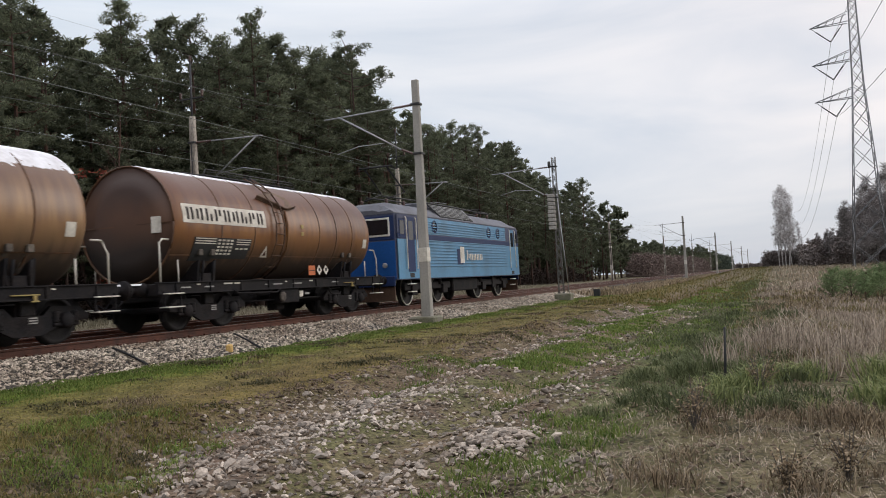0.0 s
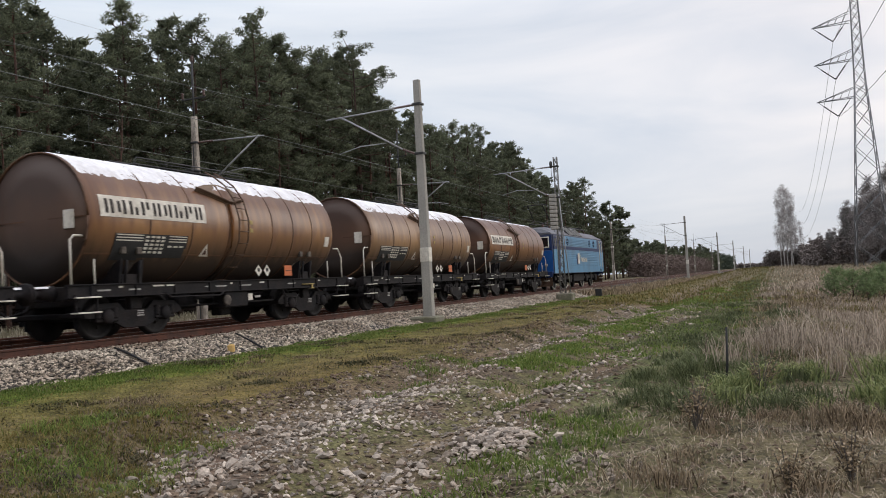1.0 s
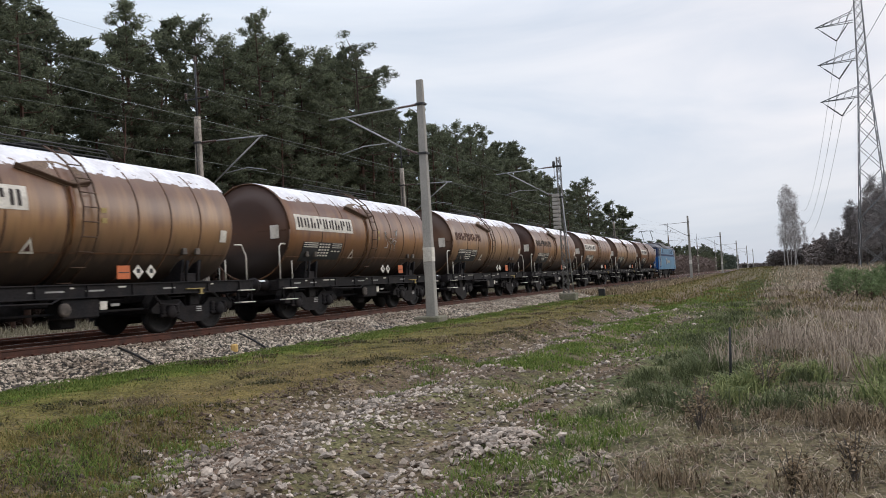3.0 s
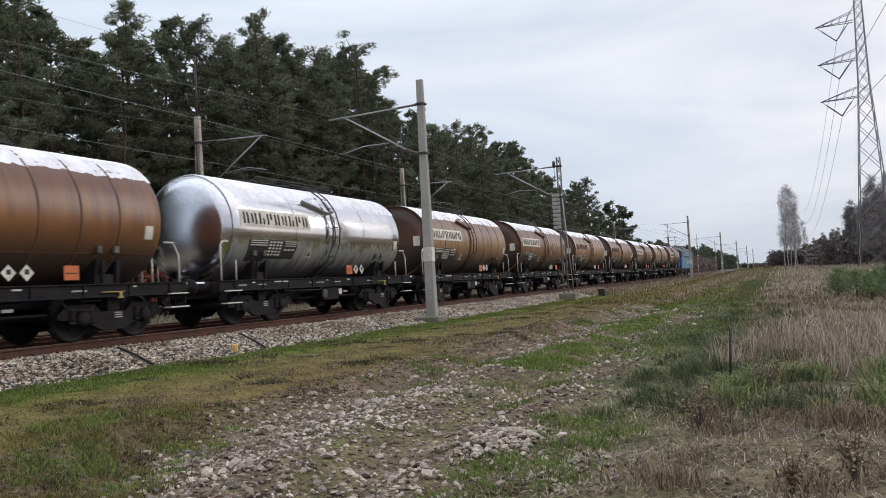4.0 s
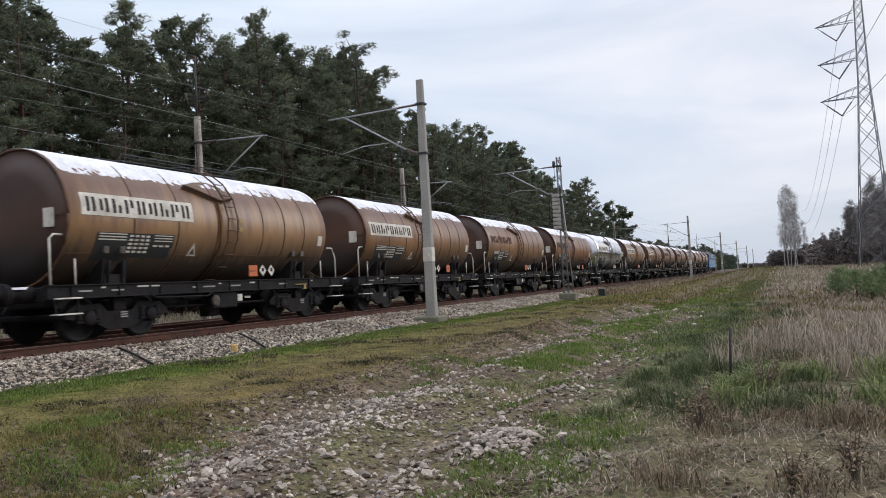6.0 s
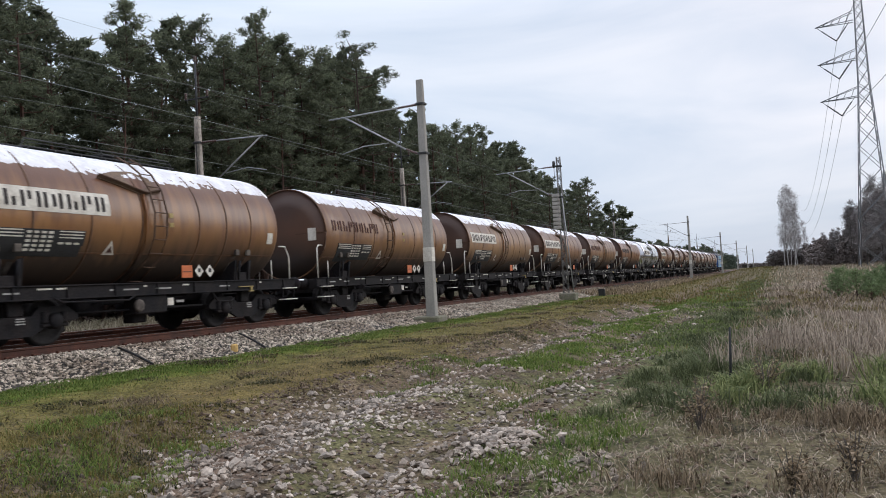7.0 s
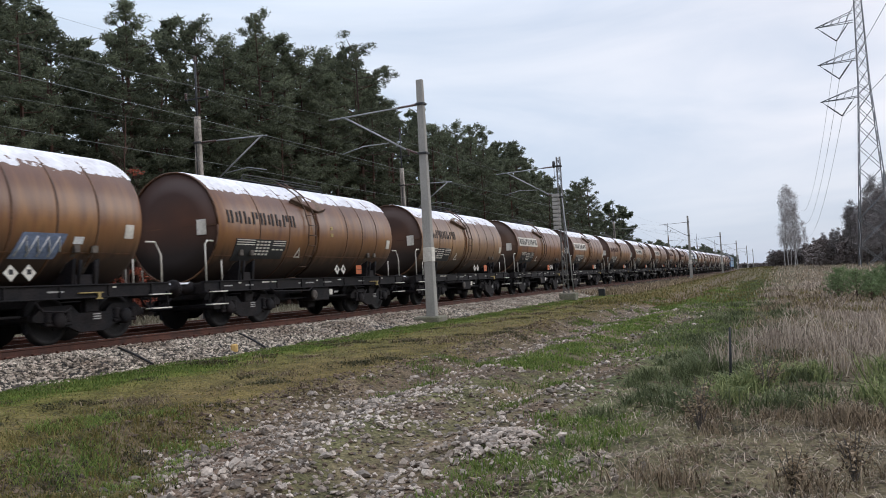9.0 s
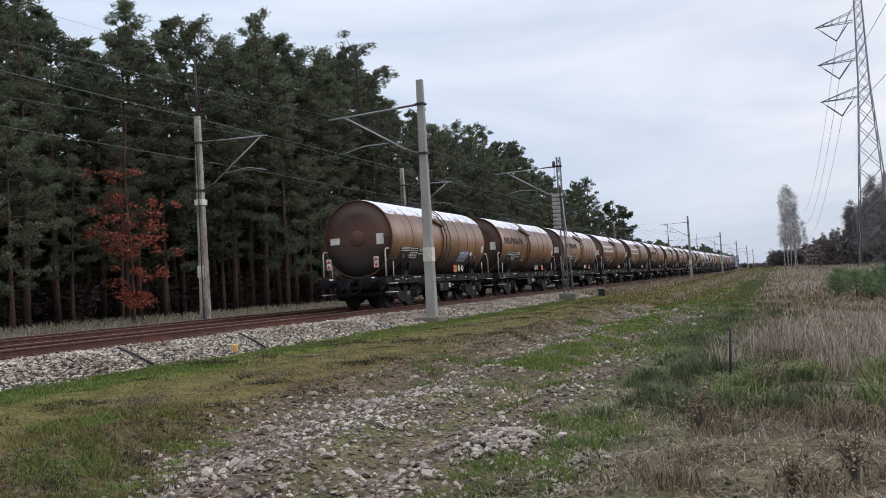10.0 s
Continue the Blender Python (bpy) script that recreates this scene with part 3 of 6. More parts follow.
def scatter_ballast(bed):
    rng = np.random.default_rng(5)
    px = np.array([-21.3, -20.0, -16.0, -13.45, -13.0, -12.3, -11.75, -11.3])
    pz = np.array([-0.30, -0.20, -0.20, -0.19, -0.22, -0.37, -0.50, -0.62])
    n = 31000
    y = 4 + 58 * rng.uniform(0, 1, n) ** 1.7
    x = rng.uniform(-13.60, -11.42, n) + 0.12 * np.sin(y * 0.9)
    far = rng.uniform(0, 1, n) < 0.06
    x = np.where(far, rng.uniform(-21.6, -19.9, n), x)
    s = rng.uniform(0.020, 0.044, n) * (1 + y / 110)
    at = np.stack([x, y, np.interp(x, px, pz) + s * 0.35], 1)
    own = np.flatnonzero((x > -13.2) & (y < 11))[:300]
    rest = np.setdiff1d(np.arange(n), own)
    ob = part("ballast_stones", stones("ballast_stones", at[rest], s[rest], M_STONE, 6, 0.8, True), None, bed, "loose crushed ballast stones")
    tagged(ob, kind="stuff")
    single_stones(bed, at[own], s[own], M_STONEPIECE, 61, "ballast_stone", True)


def rail_profile(x, z0=0.0):
    """Foot, web and head of a rail, its top at z0."""
    return [(x - .070, z0 - .172), (x + .070, z0 - .172), (x + .070, z0 - .160), (x + .012, z0 - .140), (x + .010, z0 - .05), (x + .036, z0 - .038), (x + .036, z0 - .008), (x + .028, z0),
            (x - .028, z0), (x - .036, z0 - .008), (x - .036, z0 - .038), (x - .010, z0 - .05), (x - .012, z0 - .140), (x - .070, z0 - .160)]


def build_track(center, name_label):
    tr = thing("railway_track", name_label, "railway track", (center, 0, 0), group="tracks", kind="structure")
    for side in (-1, 1):
        b = Build()
        prof = rail_profile(side * 0.7525)
        ys = (-80.0, 60.0, 1200.0)
        k = len(prof)
        b.add([(x, y, z) for y in ys for x, z in prof], [(i * k + j, i * k + (j + 1) % k, (i + 1) * k + (j + 1) % k, (i + 1) * k + j) for i in range(2) for j in range(k)])
        rail = part("rail", b, M_RAIL, tr, "rust-brown steel rail with a polished head")
        b = Build().box((side * 0.7525 - .026, -80, 0.0005), (side * 0.7525 + .026, 1200, 0.003))
        part("rail_head", b, M_RAILTOP, rail, "bright worn running surface")
    return tr


def sleepers_and_clips(tr, y0, y1):
    """Sleepers with their rail fastenings, one by one, on shared meshes."""
    sm = Build().box((-1.3, -.13, -.36), (1.3, .13, -.178), 0.02).mesh("sleeper", M_SLEEPER)
    b = Build()
    for s in (-0.7525, 0.7525):
        for d in (-1, 1):
            b.box((s + d * .075 - .04, -.07, -.178), (s + d * .075 + .04, .07, -.135), 0.012)
    cm = b.mesh("rail_clip", M_RAIL)
    for i in range(int((y1 - y0) / 0.6)):
        s = part("sleeper", sm, None, tr)
        s.location = (random.uniform(-.02, .02), y0 + i * 0.6, 0)
        c = part("rail_clip", cm, None, s)


bed = build_ballast()
scatter_ballast(bed)
near_track = build_track(TRACK, "rusty railway track on ballast that the train runs on")
far_track = build_track(TRACK_FAR, "empty second railway track on ballast near the forest")


# ---- masts and wires of the overhead line ----
MAST_X, LEFT_X = -11.58, -22.0


def tapered_post(w0, w1, h, z0=0.0, hollow=True):
    """A concrete post of H section that grows thinner to its top."""
    b = Build()
    c = 0.02
    def ring(w, z):
        d = w * 0.8
        return [(-w / 2 + c, -d / 2, z), (w / 2 - c, -d / 2, z), (w / 2, -d / 2 + c, z), (w / 2, d / 2 - c, z), (w / 2 - c, d / 2, z), (-w / 2 + c, d / 2, z), (-w / 2, d / 2 - c, z), (-w / 2, -d / 2 + c, z)]
    rows = [ring(w0 + (w1 - w0) * k / 6, z0 + (h - z0) * k / 6) for k in range(7)]
    b.add([p for r in rows for p in r], [(i * 8 + k, i * 8 + (k + 1) % 8, (i + 1) * 8 + (k + 1) % 8, (i + 1) * 8 + k) for i in range(6) for k in range(8)] + [tuple(range(8))[::-1], tuple(range(48, 56))])
    return b


def insulator(p, q, n=7, r=0.055):
    """Ribbed insulator between two points."""
    p, q = Vector(p), Vector(q)
    pts, rs = [], []
    for k in range(n * 2 + 1):
        pts.append(p.lerp(q, k / (n * 2)))
        rs.append(r if k % 2 else r * 0.45)
    return Build().tube(pts, rs, 8)


def cantilever(mast, side, reach, z_top, z_low, z_wire, tip=0.6):
    """Bracket arm from a mast towards the track: top tube, slanting stay, and the arm that steadies the wire."""
    d = -side
    x0 = d * 0.17
    arm = part("bracket_arm", Build().tube([(x0 + d * .75, 0, z_top - .02), (d * (reach + tip), 0, z_top - .10)], 0.03), M_STEEL, mast, "galvanised tube arm")
    part("top_insulator", insulator((x0, 0, z_top), (x0 + d * .75, 0, z_top - .02)), M_INSUL, mast)
    part("stay_tube", Build().tube([(x0 + d * .5, 0, z_low + .22), (d * (reach - .1), 0, z_top - .1)], 0.032), M_STEEL, mast, "slanting galvanised stay tube")
    part("stay_insulator", insulator((x0, 0, z_low), (x0 + d * .5, 0, z_low + .22)), M_INSUL, mast)
    part("steady_arm", Build().tube([(d * (reach * .42), 0, z_low + (z_top - z_low) * .30), (d * (reach * .75), 0, z_wire + .22), (d * (reach + .1), 0, z_wire + .03)], 0.018), M_STEEL, mast)
    for z in (z_top, z_low):
        part("clamp_band", Build().box((-.17, -.15, z - .04), (.17, .15, z + .04), 0.01), M_DARKSTEEL, mast, "dark steel clamp band")


def right_mast(y, h=8.14, z0=-0.14, arms=True):
    m = thing("catenary_mast", "grey concrete catenary mast with bracket arm beside the ballast", "mast", (MAST_X, y, 0), group="overhead line masts")
    part("post", tapered_post(0.36, 0.23, h, -0.6), M_CONC, m)
    part("footing", Build().box((-.60, -.42, -.85), (.42, .42, z0 - .17), 0.05), M_OLDCONC, m, "weathered concrete footing")
    part("number_plate", Build().box((-.172, -.142, 1.62), (.172, .142, 2.12), 0.006), M_WHITE, m, "whitewashed band")
    if arms:
        cantilever(m, 1, 3.2, 7.27, 5.49, 5.8)
    return m


def lattice(b, w0, w1, z0, z1, n, r=0.02, depth=None):
    """Four corner bars with zigzag bracing on all sides, narrowing from w0 to w1."""
    def corner(k, z):
        w = w0 + (w1 - w0) * (z - z0) / (z1 - z0)
        sx, sy = ((-1, -1), (1, -1), (1, 1), (-1, 1))[k]
        return (sx * w / 2, sy * (depth or w) / 2, z)
    for k in range(4):
        b.tube([corner(k, z0), corner(k, z1)], r * 1.6, 5)
    t = [z0 + (z1 - z0) * (1 - (1 - i / n) ** (1.35 if w0 > w1 * 1.5 else 1)) for i in range(n + 1)]
    for i in range(n):
        for k in range(4):
            b.tube([corner(k, t[i]), corner((k + 1) % 4, t[i + 1])], r, 4, caps=False)
            b.tube([corner((k + 1) % 4, t[i]), corner(k, t[i + 1])], r, 4, caps=False)
    return b


def tension_mast(y, h=7.75):
    m = thing("tension_mast", "steel lattice mast with concrete tension weights on a concrete footing", "mast", (MAST_X, y, 0), group="overhead line masts")
    part("post", lattice(Build(), 0.30, 0.20, -0.2, h, 16, 0.012, 0.2), M_OLDSTEEL, m, "galvanised lattice post")
    part("footing", Build().box((-.35, -.35, -.75), (.6, .35, -0.12), 0.06), M_OLDCONC, m)
    part("guy_rod", Build().tube([(0.1, -.1, 5.6), (0.5, -.2, -.15)], 0.03), M_STEEL, m)
    for k in range(9):
        part("weight", Build().box((-.42, -.38, 3.55 + k * .23), (-.02, -.02, 3.75 + k * .23), 0.03), M_CONC, m, "concrete tension weight")
    part("weight_rod", Build().tube([(-.22, -.2, 3.4), (-.22, -.2, 7.3)], 0.015, 6), M_DARKSTEEL, m)
    part("pulley", Build().lathe([(-.04, .05), (-.04, .2), (.04, .2), (.04, .05)], 16, "x", (-.22, -.2, 7.3)), M_DARKSTEEL, m)
    cantilever(m, 1, 3.2, 7.2, 5.4, 5.8)
    return m


def left_mast(y, h=8.3):
    m = thing("catenary_mast", "weathered concrete mast carrying a feeder pole near the forest edge", "mast", (LEFT_X, y, 0), group="overhead line masts")
    part("post", tapered_post(0.38, 0.23, h, -0.5), M_STAINEDCONC, m)
    # No groove is cut; a dark strip on the face stands for its shade.
    part("groove_shade", Build().box((.04, -.22, -.3), (.09, -.19, h - 1.2), 0.01), M_DARKSTEEL, m, "dark strip for the shade in the post's groove")
    part("feeder_pole", Build().tube([(0, 0, h - .8), (0, 0, h + 2.3)], 0.045), M_DARKSTEEL, m, "dark steel pole on top")
    part("cross_arm", Build().box((-.6, -.03, h + .72), (.6, .03, h + .78), 0.008), M_DARKSTEEL, m)
    for x in (-.55, .55):
        part("pin_insulator", insulator((x, 0, h + .78), (x, 0, h + 1.05), 3, .07), M_INSUL, m)
    part("pin_insulator", insulator((0, 0, h + 2.3), (0, 0, h + 2.55), 3, .07), M_INSUL, m)
    part("painted_band", Build().box((-.19, -.175, 4.6), (.19, .175, 4.83), 0.004), M_WHITE, m, "white painted band")
    part("notice_plate", Build().box((-.17, -.20, 1.6), (.17, -.185, 2.1), 0.004), M_WHITE, m, "weathered white plate")
    cantilever(m, -1, 3.2, 7.2, 5.2, 5.7, 0.2)
    return m


def wire_between(b, p, q, sag, r, n=14):
    p, q = Vector(p), Vector(q)
    b.tube([p.lerp(q, k / n) - Vector((0, 0, 4 * sag * (k / n) * (1 - k / n))) for k in range(n + 1)], r, 5, caps=False)


def wire_along(x, ys, z, sag_of, r, n=10):
    """One wire over all its supports."""
    pts = []
    for a, c in zip(ys, ys[1:]):
        pts += [(x, a + (c - a) * k / n, z - 4 * sag_of(c - a) * (k / n) * (1 - k / n)) for k in range(n)]
    return Build().tube(pts + [(x, ys[-1], z)], r, 5, caps=False)


def overhead_line(x, ys, z_contact, z_carrier, label):
    w = thing("overhead_line", label, "overhead wire", group="overhead lines")
    contact = wire_along(x, ys, z_contact, lambda d: 0.05, 0.009)
    carrier = wire_along(x, ys, z_carrier, lambda d: min(1.0, d ** 2 / 3600), 0.006)
    for a, b in zip(ys, ys[1:]):
        s = min(1.0, (b - a) ** 2 / 3600)
        k = max(2, int((b - a) / 8))
        for i in range(1, k):
            t = i / k
            part("dropper", Build().tube([(x, a + (b - a) * t, z_contact - .05 * 4 * t * (1 - t)), (x, a + (b - a) * t, z_carrier - 4 * s * t * (1 - t))], 0.003, 4), M_WIRE, w)
    part("contact_wire", contact, M_WIRE, w, "grooved copper contact wire")
    part("carrier_wire", carrier, M_WIRE, w, "sagging carrier wire")


RIGHT_YS = (26.3, 45.5, 113.7, 174.0, 234.0, 300.0, 360.0)
LEFT_YS = (26.9, 46.4, 116.0, 175.0, 236.0, 300.0)
for y in RIGHT_YS:
    if y == 45.5:
        tension_mast(y)
    else:
        right_mast(y)
for y in LEFT_YS:
    left_mast(y)
overhead_line(TRACK, (-34.0,) + RIGHT_YS + (420.0,), 5.8, 7.15, "overhead contact and carrier wires above the near track")
overhead_line(TRACK_FAR, (-34.0,) + LEFT_YS + (420.0,), 5.65, 7.05, "overhead contact and carrier wires above the far track")
feeder = thing("feeder_line", "thin feeder wires on the forest side masts", "overhead wire", group="overhead lines")
for dx, z in ((-.55, 9.35), (.55, 9.35), (0, 10.85)):
    part("feeder_wire", wire_along(LEFT_X + dx, (-34.0,) + LEFT_YS + (420.0,), z, lambda d: min(0.8, d ** 2 / 4500), 0.004), M_WIRE, feeder)


# ---- power pylon ----
def pylon(at):
    p = thing("power_pylon", "tall grey steel lattice power pylon with three cross arms", "pylon", at)
    part("tower", lattice(Build(), 3.7, 1.15, 0, 21.5, 9, 0.034), M_PYLON, p)
    part("tower_head", Build().add([(q[0], q[1], q[2]) for q in lattice(Build(), 1.15, 0.75, 21.5, 31.5, 8, 0.028).v], lattice(Build(), 1.15, 0.75, 21.5, 31.5, 8, 0.028).f), M_PYLON, p)
    part("tower_peak", lattice(Build(), 0.75, 0.1, 31.5, 36.0, 4, 0.03), M_PYLON, p)
    for z, reach in ((20.1, 4.1), (24.4, 4.1), (28.8, 4.1)):
        for s in (-1,):
            b = Build()
            tip = (s * (reach + .5), 0, z - .15)
            for y in (-.55, .55):
                b.tube([(s * .6, y, z), tip], 0.05, 5)
                b.tube([(s * .6, y, z + 1.1), tip], 0.04, 5)
                for k in range(1, 5):
                    t = k / 5
                    b.tube([Vector((s * .6, y, z)).lerp(Vector(tip), t), Vector((s * .6, y, z + 1.1)).lerp(Vector(tip), t - .1)], 0.025, 4)
            arm = part("cross_arm", b, M_PYLON, p)
            low = (s * (reach * .5 + .4), 0, z - 2.0)
            for q in ((s * (reach + .3), 0, z - .2), (s * 1.0, 0, z + .0)):
                part("insulator_string", insulator(Vector(q).lerp(Vector(low), .25), low, 9, 0.09), M_DARKSTEEL, arm)
                part("hanger_rod", Build().tube([q, Vector(q).lerp(Vector(low), .3)], 0.03, 4), M_DARKSTEEL, arm)
    w = thing("power_conductors", "thin power line conductors hung from the pylon", "power line")
    for z in (20.1, 24.4, 28.8):
        for s in (-1,):
            b = Build()
            x = at[0] + s * 2.45
            wire_between(b, (x, at[1], at[2] + z - 2.1), (x, at[1] + 280, at[2] + z - 2.1), 9.0, 0.022, 24)
            wire_between(b, (x, at[1], at[2] + z - 2.1), (x, at[1] - 280, at[2] + z - 2.1), 8.0, 0.022, 24)
            part("conductor", b, M_WIRE, w)


pylon((9.75, 103.0, -0.65))


# ---- the train ----
PITCH_W, SPEED = 12.70, 22.74
LOCO_AT_0 = 27.05        # rear buffers of the locomotive at the start
LAST = 18
R_TANK, Z_TANK = 1.484, 2.664


def tank_body(y0, y1, flat_end=0.03):
    n, b = 48, Build()
    rings = [(y0 + .02, R_TANK - .03), (y0, R_TANK - .01), (y0 + .015, R_TANK)]
    for k in range(1, 14):
        rings.append((y0 + (y1 - .35 - y0) * k / 13, R_TANK))
    rings += [(y1 - .22, R_TANK * .975), (y1 - .1, R_TANK * .90), (y1 - .03, R_TANK * .7), (y1, R_TANK * .3)]
    return b.lathe(rings, n, "y", (0, 0, Z_TANK))


def on_tank(y, z, out=0.012, side=1):
    """The place on the tank's skin at height z, on the side that faces the meadow."""
    c = (z - Z_TANK) / R_TANK
    a = math.asin(max(-1, min(1, c)))
    return Vector((side * math.cos(a) * (R_TANK + out), y, Z_TANK + math.sin(a) * (R_TANK + out)))


def patch(b, y0, y1, z0, z1, out=0.012, skew=0.0, cols=1):
    """A thin plate that follows the tank's skin."""
    rows = 5
    vs, fs = [], []
    for o in (out, out - 0.008):
        for i in range(rows):
            z = z0 + (z1 - z0) * i / (rows - 1)
            for y in (y0, y1):
                vs.append(on_tank(y + skew * (z - z0), z, o))
    k = rows * 2
    for i in range(rows - 1):
        fs += [(2 * i, 2 * i + 1, 2 * i + 3, 2 * i + 2), (k + 2 * i + 2, k + 2 * i + 3, k + 2 * i + 1, k + 2 * i)]
        fs += [(2 * i, 2 * i + 2, k + 2 * i + 2, k + 2 * i), (2 * i + 1, k + 2 * i + 1, k + 2 * i + 3, 2 * i + 3)]
    fs += [(0, k, k + 1, 1), (k - 2, k - 1, 2 * k - 1, 2 * k - 2)]
    b.add(vs, fs)
    return b


def snow_cap(y0, y1, spread, seed):
    """Thin snow on the tank's crown, thinning out to a ragged edge."""
    rows, cols = 150, 36
    top = radians(spread)
    vs = []
    for i in range(rows + 1):
        y = y0 + (y1 - y0) * i / rows
        for j in range(cols + 1):
            a = -top + 2 * top * j / cols
            nz = noise.noise(Vector((a * 3.5 + seed * 7, y * 1.1, seed))) + 0.6 * noise.noise(Vector((a * 9, y * 4.0, seed + 5))) + 1.35 * noise.noise(Vector((a * 17, y * 9.0, seed + 9))) + .7 * noise.noise(Vector((a * 34, y * 17.0, seed + 3)))
            edge = 1.15 - (abs(a) / top) ** 2.4 * 1.75
            ends = min(1, (y - y0) / .15, (y1 - y) / .5)
            h = max(-0.02, min(0.014, 0.012 * (edge + 0.62 * nz) + 0.003)) if ends > 0 else -0.02
            r = R_TANK + min(h, 0.03 * ends)
            vs.append((math.sin(a) * r, y, Z_TANK + math.cos(a) * r))
    i = (np.arange(rows)[:, None] * (cols + 1) + np.arange(cols)[None]).ravel()
    return quick_mesh("snow", np.array(vs), np.stack([i, i + cols + 1, i + cols + 2, i + 1], 1), M_SNOW, True)


def wheelset_mesh(r, gauge=0.7525, mat=M_WHEEL):
    b = Build()
    for s in (-1, 1):
        g = s * gauge
        b.lathe([(g + s * .06, .0), (g + s * .06, .10), (g + s * .03, .13), (g + s * .02, r * .8), (g + s * .06, r * .82), (g + s * .06, r - .005), (g - s * .05, r), (g - s * .07, r + .02), (g - s * .09, r + .02), (g - s * .09, .12), (g - s * .06, .0)], 24, "x")
        for k in range(3):
            a = k * 2.094
            b.box((g + s * .05, math.cos(a) * r * .45 - .03, math.sin(a) * r * .45 - .03), (g + s * .075, math.cos(a) * r * .45 + .03, math.sin(a) * r * .45 + .03))
    b.tube([(-1.0, 0, 0), (1.0, 0, 0)], 0.075, 10)
    return b.mesh("wheelset", mat)


R_WHEEL = 0.5
WHEELSET = wheelset_mesh(R_WHEEL)


def bogie_mesh():
    b = Build()
    for s in (-1, 1):
        x = s * 1.0
        out = [(x, -1.5, .60), (x, -1.25, .78), (x, -.55, .80), (x, -.35, .62), (x, .35, .62), (x, .55, .80), (x, 1.25, .78), (x, 1.5, .60), (x, 1.5, .50), (x, 1.1, .46), (x, .6, .34), (x, .35, .22), (x, -.35, .22), (x, -.6, .34), (x, -1.1, .46), (x, -1.5, .50)]
        b.sheet(out, (s * .09, 0, 0))
        for y in (-.9, .9):
            b.lathe([(x - .02, .17), (x + s * .16, .17), (x + s * .20, .13), (x + s * .20, .02)], 14, "x", (0, y, .5))
            for d in (-.24, .24):
                b.lathe([(.45, .085), (.49, .10), (.53, .085), (.57, .10), (.61, .085), (.65, .10), (.69, .085)], 10, "z", (x + s * .06, y + d, 0))
            b.box((x - .05, y - .33, .38), (x + s * .14, y + .33, .46), 0.02)
        b.box((x - .06, -.18, .62), (x + s * .1, .18, .92), 0.02)
    b.box((-1.0, -.2, .55), (1.0, .2, .85), 0.04)
    for y in (-1.45, 1.45):
        b.box((-1.0, y - .06, .5), (1.0, y + .06, .62), 0.02)
    for y in (-.42, .42, -1.38, 1.38):
        for s in (-.75, .75):
            b.box((s - .05, y - .05, .25), (s + .05, y + .05, .75), 0.015)
    return b.mesh("bogie", M_UNDER2)


BOGIE = bogie_mesh()
WHEELSETS = []


def add_bogie(wagon, y):
    bg = part("bogie", BOGIE, None, wagon, "sooty two-axle bogie")
    bg.location = (0, y, 0)
    for d in (-.9, .9):
        ws = part("wheelset", WHEELSET, None, bg)
        ws.location = (0, d, R_WHEEL)
        WHEELSETS.append((ws, (0, d, R_WHEEL), R_WHEEL))


def bar_text(y0, y1, z0, z1, n, mat, out=0.016):
    """Upright bars in place of n signs of lettering: two thin bars to each sign, some of them short; a mesh for each."""
    step, made = (y1 - y0) / n, []
    for k in range(n):
        y = y0 + k * step
        tall = ((0, 1, 0, 1), (0, 1, .45, 1), (0, 1, 0, .55), (.1, .9, 0, 1))[k * 3 % 4]
        for a, lo, hi in ((.06, tall[0], tall[1]), (.50, tall[2], tall[3])):
            made.append(patch(Build(), y + a * step, y + (a + .23) * step, z0 + (z1 - z0) * lo, z0 + (z1 - z0) * hi, out).mesh("name_bar", mat))
    return made


